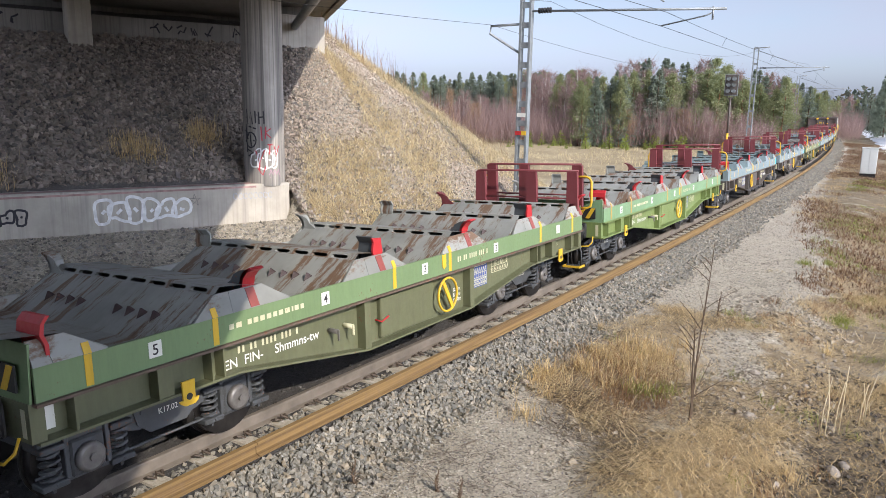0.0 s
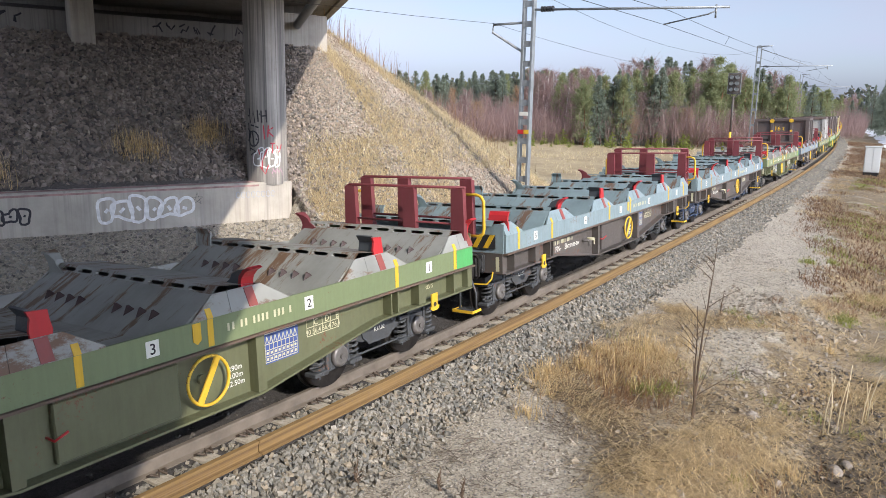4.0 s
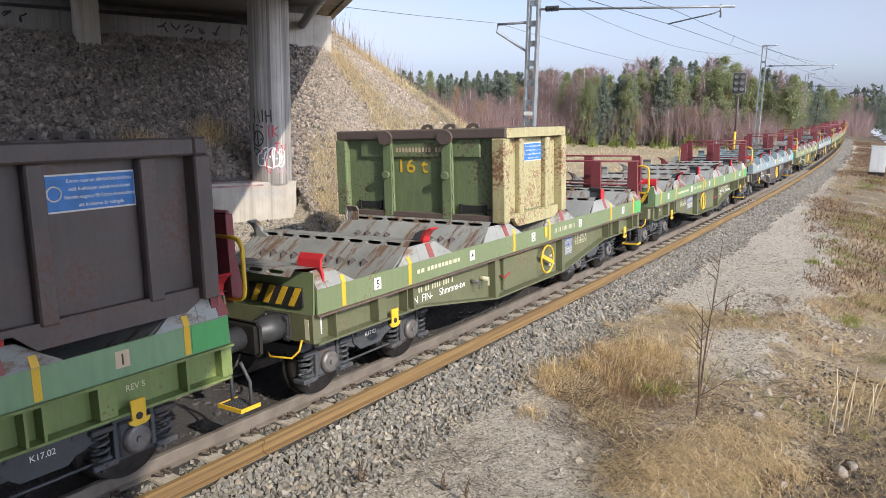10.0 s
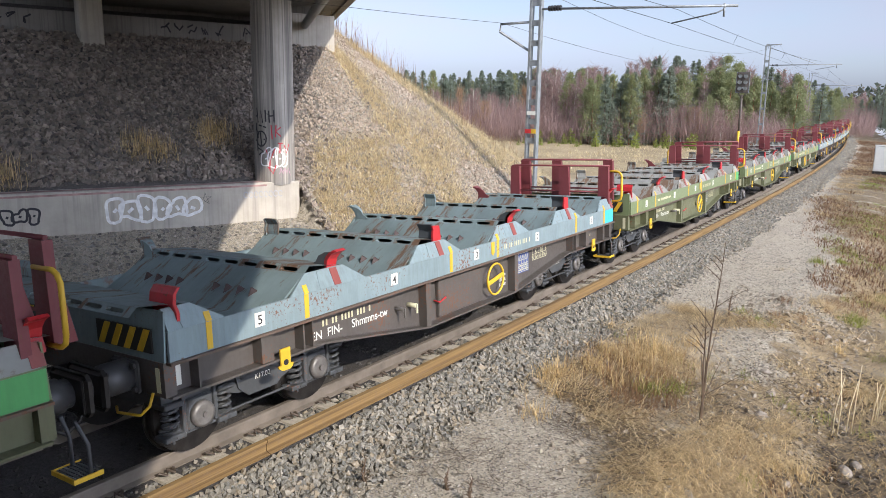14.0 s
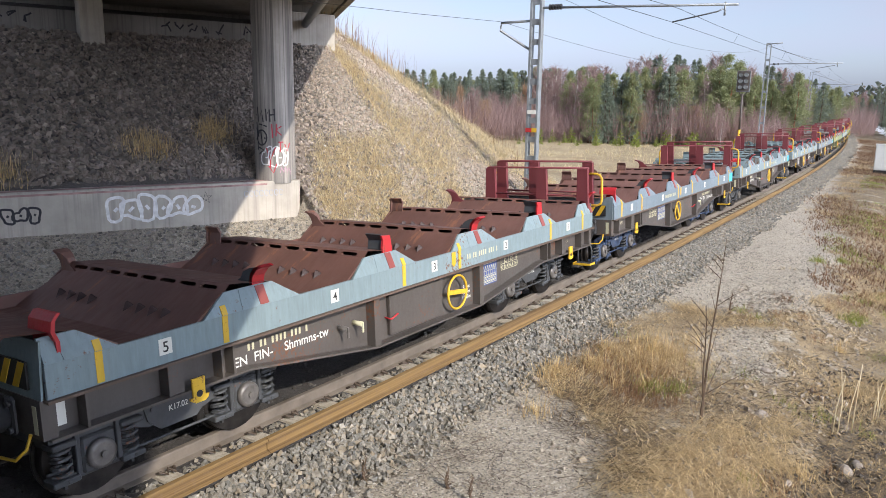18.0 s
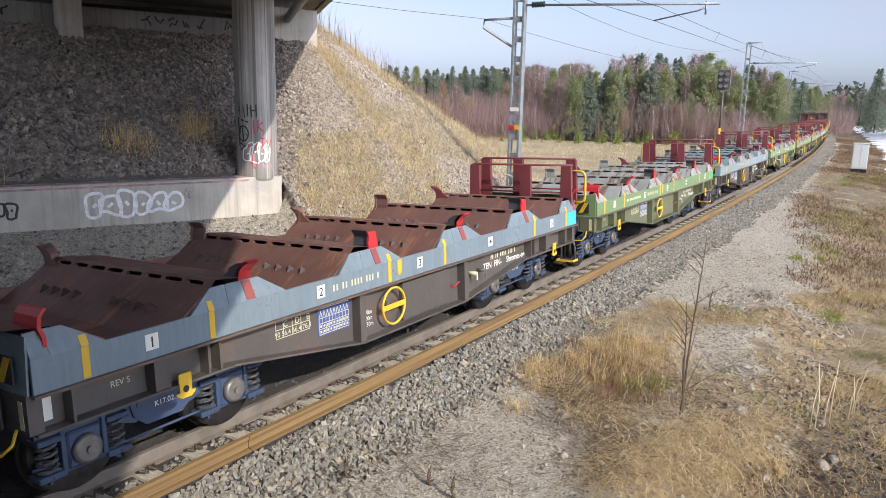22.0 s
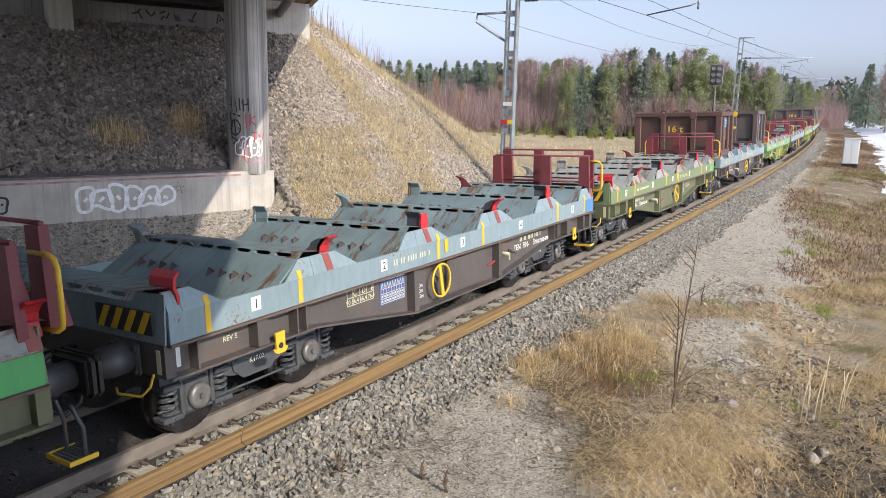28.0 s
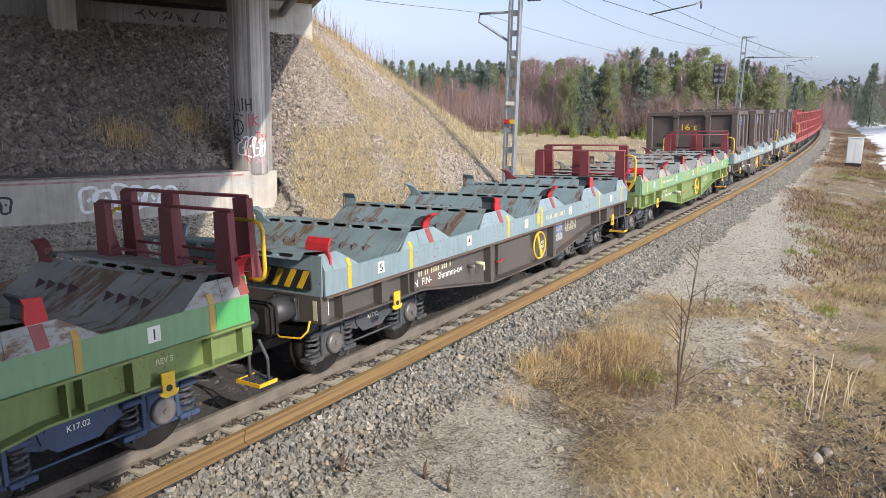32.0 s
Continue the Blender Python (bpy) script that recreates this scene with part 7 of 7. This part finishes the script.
tube(bm, [(0, 0, 4.6), (0.3, 0, 5.05)], 0.04, 6)
part("post", bm, BROWNED, sg)
bm = bmesh.new()
boxb(bm, -0.45, 0.45, -0.1, 0.12, 5.05, 6.55, 0.03)
part("board", bm, BROWNED, sg)
bm = bmesh.new()
for x0, x1, z0, z1 in ((-0.48, -0.45, 5.02, 6.58), (0.45, 0.48, 5.02, 6.58), (-0.45, 0.45, 5.02, 5.05), (-0.45, 0.45, 6.55, 6.58)):
    box(bm, x0, x1, -0.11, 0.0, z0, z1)
part("board_edge", bm, GALV, sg, "bare metal edge of the signal board")
for x in (-0.2, 0.2):
    for z in (5.35, 5.8, 6.25):
        bm = bmesh.new()
        tube(bm, [(x, -0.1, z), (x, -0.3, z + 0.03)], 0.13, 14, False, [0.15, 0.15])
        part("lamp_hood", bm, GALV, sg)
        bm = bmesh.new()
        tube(bm, [(x, -0.12, z), (x, -0.135, z)], 0.14, 14)
        part("lens", bm, CABINET, sg, "pale unlit signal lens")

# young pines along the edge of the field
for k in range(38):
    bearing = 14 + 15 * (k + rt.uniform(-1.6, 1.6)) / 38
    x, y = seen(bearing, rt.uniform(78, 84))
    plant(7, x, y, 0.3 + 0.85 * rt.random() ** 1.5, rt.uniform(0, 360))


# ---------------------------------------------------------------- scrawls on the concrete
def scrawl(name, strokes, material, place, width, label):
    """Painted strokes on a surface: place maps (u, v) to a point just proud of it."""
    bm = bmesh.new()
    for n, st in enumerate(strokes):
        pts = [Vector(p) for p in st]
        shut = (pts[0] - pts[-1]).length < 1e-4
        L, R = [], []
        for k, p in enumerate(pts):
            a = pts[k - 1] if k else (pts[-2] if shut else p)
            b = pts[k + 1] if k < len(pts) - 1 else (pts[1] if shut else p)
            d = (b - a).normalized()
            q = Vector((-d.y, d.x)) * width / 2
            L.append(bm.verts.new(place(*(p + q), n)))
            R.append(bm.verts.new(place(*(p - q), n)))
        for k in range(len(pts) - 1):
            bm.faces.new((L[k], L[k + 1], R[k + 1], R[k]))
    part(name, bm, material, bridge, label)


def bubble(rr, u, w, h):
    """One puffy outline with an inner stroke, no real letter."""
    k0, k1, p0, p1 = rr.uniform(0.10, 0.28), rr.uniform(0.08, 0.22), rr.uniform(0, 6), rr.uniform(0, 6)
    ex = rr.uniform(0.55, 0.9)
    out = []
    for k in range(20):
        a = 2 * math.pi * k / 20
        r = 1 + k0 * math.sin(2 * a + p0) + k1 * math.sin(3 * a + p1)
        cx, sy = math.cos(a), math.sin(a)
        out.append((u + w / 2 + w * 0.55 * r * math.copysign(abs(cx) ** ex, cx), h / 2 + h * 0.5 * r * math.copysign(abs(sy) ** ex, sy)))
    out.append(out[0])
    ins = [(u + w * rr.uniform(0.3, 0.45), h * rr.uniform(0.35, 0.65)), (u + w * rr.uniform(0.55, 0.7), h * rr.uniform(0.35, 0.65))]
    return [out, ins]


def scratches(rr, u, w, h):
    """A few loose strokes, no real letter."""
    pts = [(u + w * q + rr.uniform(-0.2, 0.2) * w, h * rr.random()) for q in (0.1, 0.35, 0.6, 0.9)]
    return [pts, [(u + w * rr.random(), h * rr.random()), (u + w * rr.random(), h * rr.random())]]


rg = random.Random(9)
SPRAYWHITE = plain("white spray paint", (0.74, 0.74, 0.73), 0.8)
SPRAYBLACK = plain("black spray paint", (0.025, 0.025, 0.03), 0.7)
SPRAYRED = plain("red spray paint", (0.45, 0.04, 0.06), 0.7)
SPRAYPINK = plain("faded pink spray paint", (0.36, 0.22, 0.205), 0.85, 0.5, 3.0)
def turned(u, v, z):
    return (WALL0[0] + u * WALLU[0] + v * WALLV[0], WALL0[1] + u * WALLU[1] + v * WALLV[1], z)


on_wall = lambda u, z, n=0: turned(u, -0.006 - 0.0008 * n, z)
st = []
for k in range(6):
    st += [[(a, b + 1.06) for a, b in line] for line in bubble(rg, -4.70 + 0.35 * k, 0.36, rg.uniform(0.42, 0.56))]
scrawl("white_scrawl", st, SPRAYWHITE, on_wall, 0.07, "white bubble scrawl")
scrawl("star_scrawl", [[(-2.46 + 0.15 * math.cos(a), 1.44 + 0.15 * math.sin(a)) for a in [math.pi / 2 + k * 4 * math.pi / 5 for k in range(6)]]], SPRAYBLACK, on_wall, 0.02, "black star")
st = []
for k in range(3):
    st += [[(a, b + 1.14) for a, b in line] for line in bubble(rg, -6.75 + 0.25 * k, 0.22, 0.28)]
scrawl("black_scrawl", st, SPRAYBLACK, on_wall, 0.05, "black scrawl")
scrawl("faint_scrawl", [[(-1.45 + 0.13 * k + 0.055 * math.cos(a), 1.48 + 0.08 * math.sin(a)) for a in (0.3, 1.2, 2.4, 3.6, 4.8, 5.6)] for k in range(8)], plain("faint blue spray", (0.36, 0.39, 0.43), 0.85), on_wall, 0.018, "faint blue scrawl")
scrawl("pink_band", [[(-12.0, 1.70), (-0.9, 1.70)]], SPRAYPINK, on_wall, 0.045, "faded pink band along the wall edge")
scrawl("pink_band", [[(-12.0, 0.22), (-0.3, 0.22)]], SPRAYPINK, lambda u, v, n=0: turned(u, v, 1.774), 0.3, "faded pink paint on the wall top")


def on_column(u, v, n=0):
    a = radians(-62) + u / 0.51
    r = 0.514 + 0.0006 * n
    return (-7.10 + r * math.cos(a), 13.44 + r * math.sin(a), v)


scrawl("red_scrawl", [[(0.1, 3.2), (0.12, 2.85)], [(0.22, 3.2), (0.2, 2.9)], [(0.2, 3.05), (0.34, 3.15)], [(0.2, 3.05), (0.34, 2.92)], [(-0.05, 2.6), (0.05, 2.3), (0.18, 2.62)], [(0.05, 2.3), (0.04, 2.1)],
                      [(0.0, 2.15), (0.12, 1.98), (0.2, 2.2)], [(0.25, 2.75), (0.38, 2.75)], [(0.31, 2.75), (0.3, 2.5)], [(0.42, 2.7), (0.48, 2.5), (0.56, 2.72)]], SPRAYRED, on_column, 0.03, "red scrawl")
st = []
for k, (u, v, w, h) in enumerate(((-0.16, 2.18, 0.22, 0.42), (0.03, 2.12, 0.20, 0.50), (0.20, 2.16, 0.19, 0.44), (0.36, 2.2, 0.15, 0.36))):
    st += [[(a, b + v) for a, b in line] for line in bubble(rg, u, w, h)]
scrawl("white_scrawl", st, SPRAYWHITE, on_column, 0.034, "white scrawl")
tag = [[(-0.30, 3.62), (-0.26, 3.25), (-0.16, 3.55), (-0.12, 3.25)], [(-0.04, 3.58), (-0.03, 3.28)], [(0.05, 3.56), (0.06, 3.26)], [(0.05, 3.42), (0.17, 3.44)], [(0.17, 3.58), (0.18, 3.27)], [(-0.34, 3.42), (0.02, 3.48)],
       [(-0.18 + 0.15 * math.cos(a), 2.86 + 0.19 * math.sin(a)) for a in [2 * math.pi * j / 14 for j in range(15)]], [(-0.30, 2.90), (-0.06, 2.84)], [(-0.20, 3.04), (-0.16, 2.70)], [(-0.33, 3.25), (-0.30, 2.55)], [(-0.36, 3.1), (-0.24, 3.0), (-0.36, 2.8)],
       [(-0.02, 3.14), (-0.24, 3.2)], [(-0.28, 2.62), (-0.12, 2.55), (-0.26, 2.45)]]
scrawl("black_scrawl", tag, SPRAYBLACK, on_column, 0.036, "black scrawl")
scrawl("pink_scrawl", [[(0.28 + 0.05 * k, 1.98 + 0.12 * (k % 2)) for k in range(7)], [(0.30, 1.92), (0.60, 1.94)], [(0.30 + 0.06 * k, 2.12 - 0.1 * (k % 2)) for k in range(5)]], plain("washed pink spray", (0.46, 0.27, 0.34), 0.85), on_column, 0.022, "washed pink scrawl")
on_abut = lambda u, z, n=0: turned(u, 6.842 - 0.0008 * n, z)
for u0, n in ((-6.2, 3), (-1.6, 5), (1.0, 3)):
    st = []
    for k in range(n):
        st += [[(a, b + 5.86) for a, b in line] for line in scratches(rg, u0 + 0.42 * k, 0.3, 0.34)]
    scrawl("dark_scrawl", st, SPRAYBLACK, on_abut, 0.05, "dark scrawl on the abutment")


# ---------------------------------------------------------------- sleepers and fastenings
S0 = 6.178
CLIPSTEEL = plain("rust-brown rail clip", (0.085, 0.062, 0.045), 0.65, 0.4, 9, 0.2)
for k in range(-12, 84):
    shared_part("sleeper", stored("sleeper", sleeper_mesh), SLEEPER, track, track_pose(S0 + 0.605 * k) @ CANT @ pose(0, 0, -0.19))
for k in range(-6, 48):
    shared_part("rail_clip", stored("clip", clip_mesh), CLIPSTEEL, track, track_pose(S0 + 0.605 * k, 0.85, -0.165) @ Matrix.Diagonal((1.7, 1.7, 1.5, 1)))

motions()
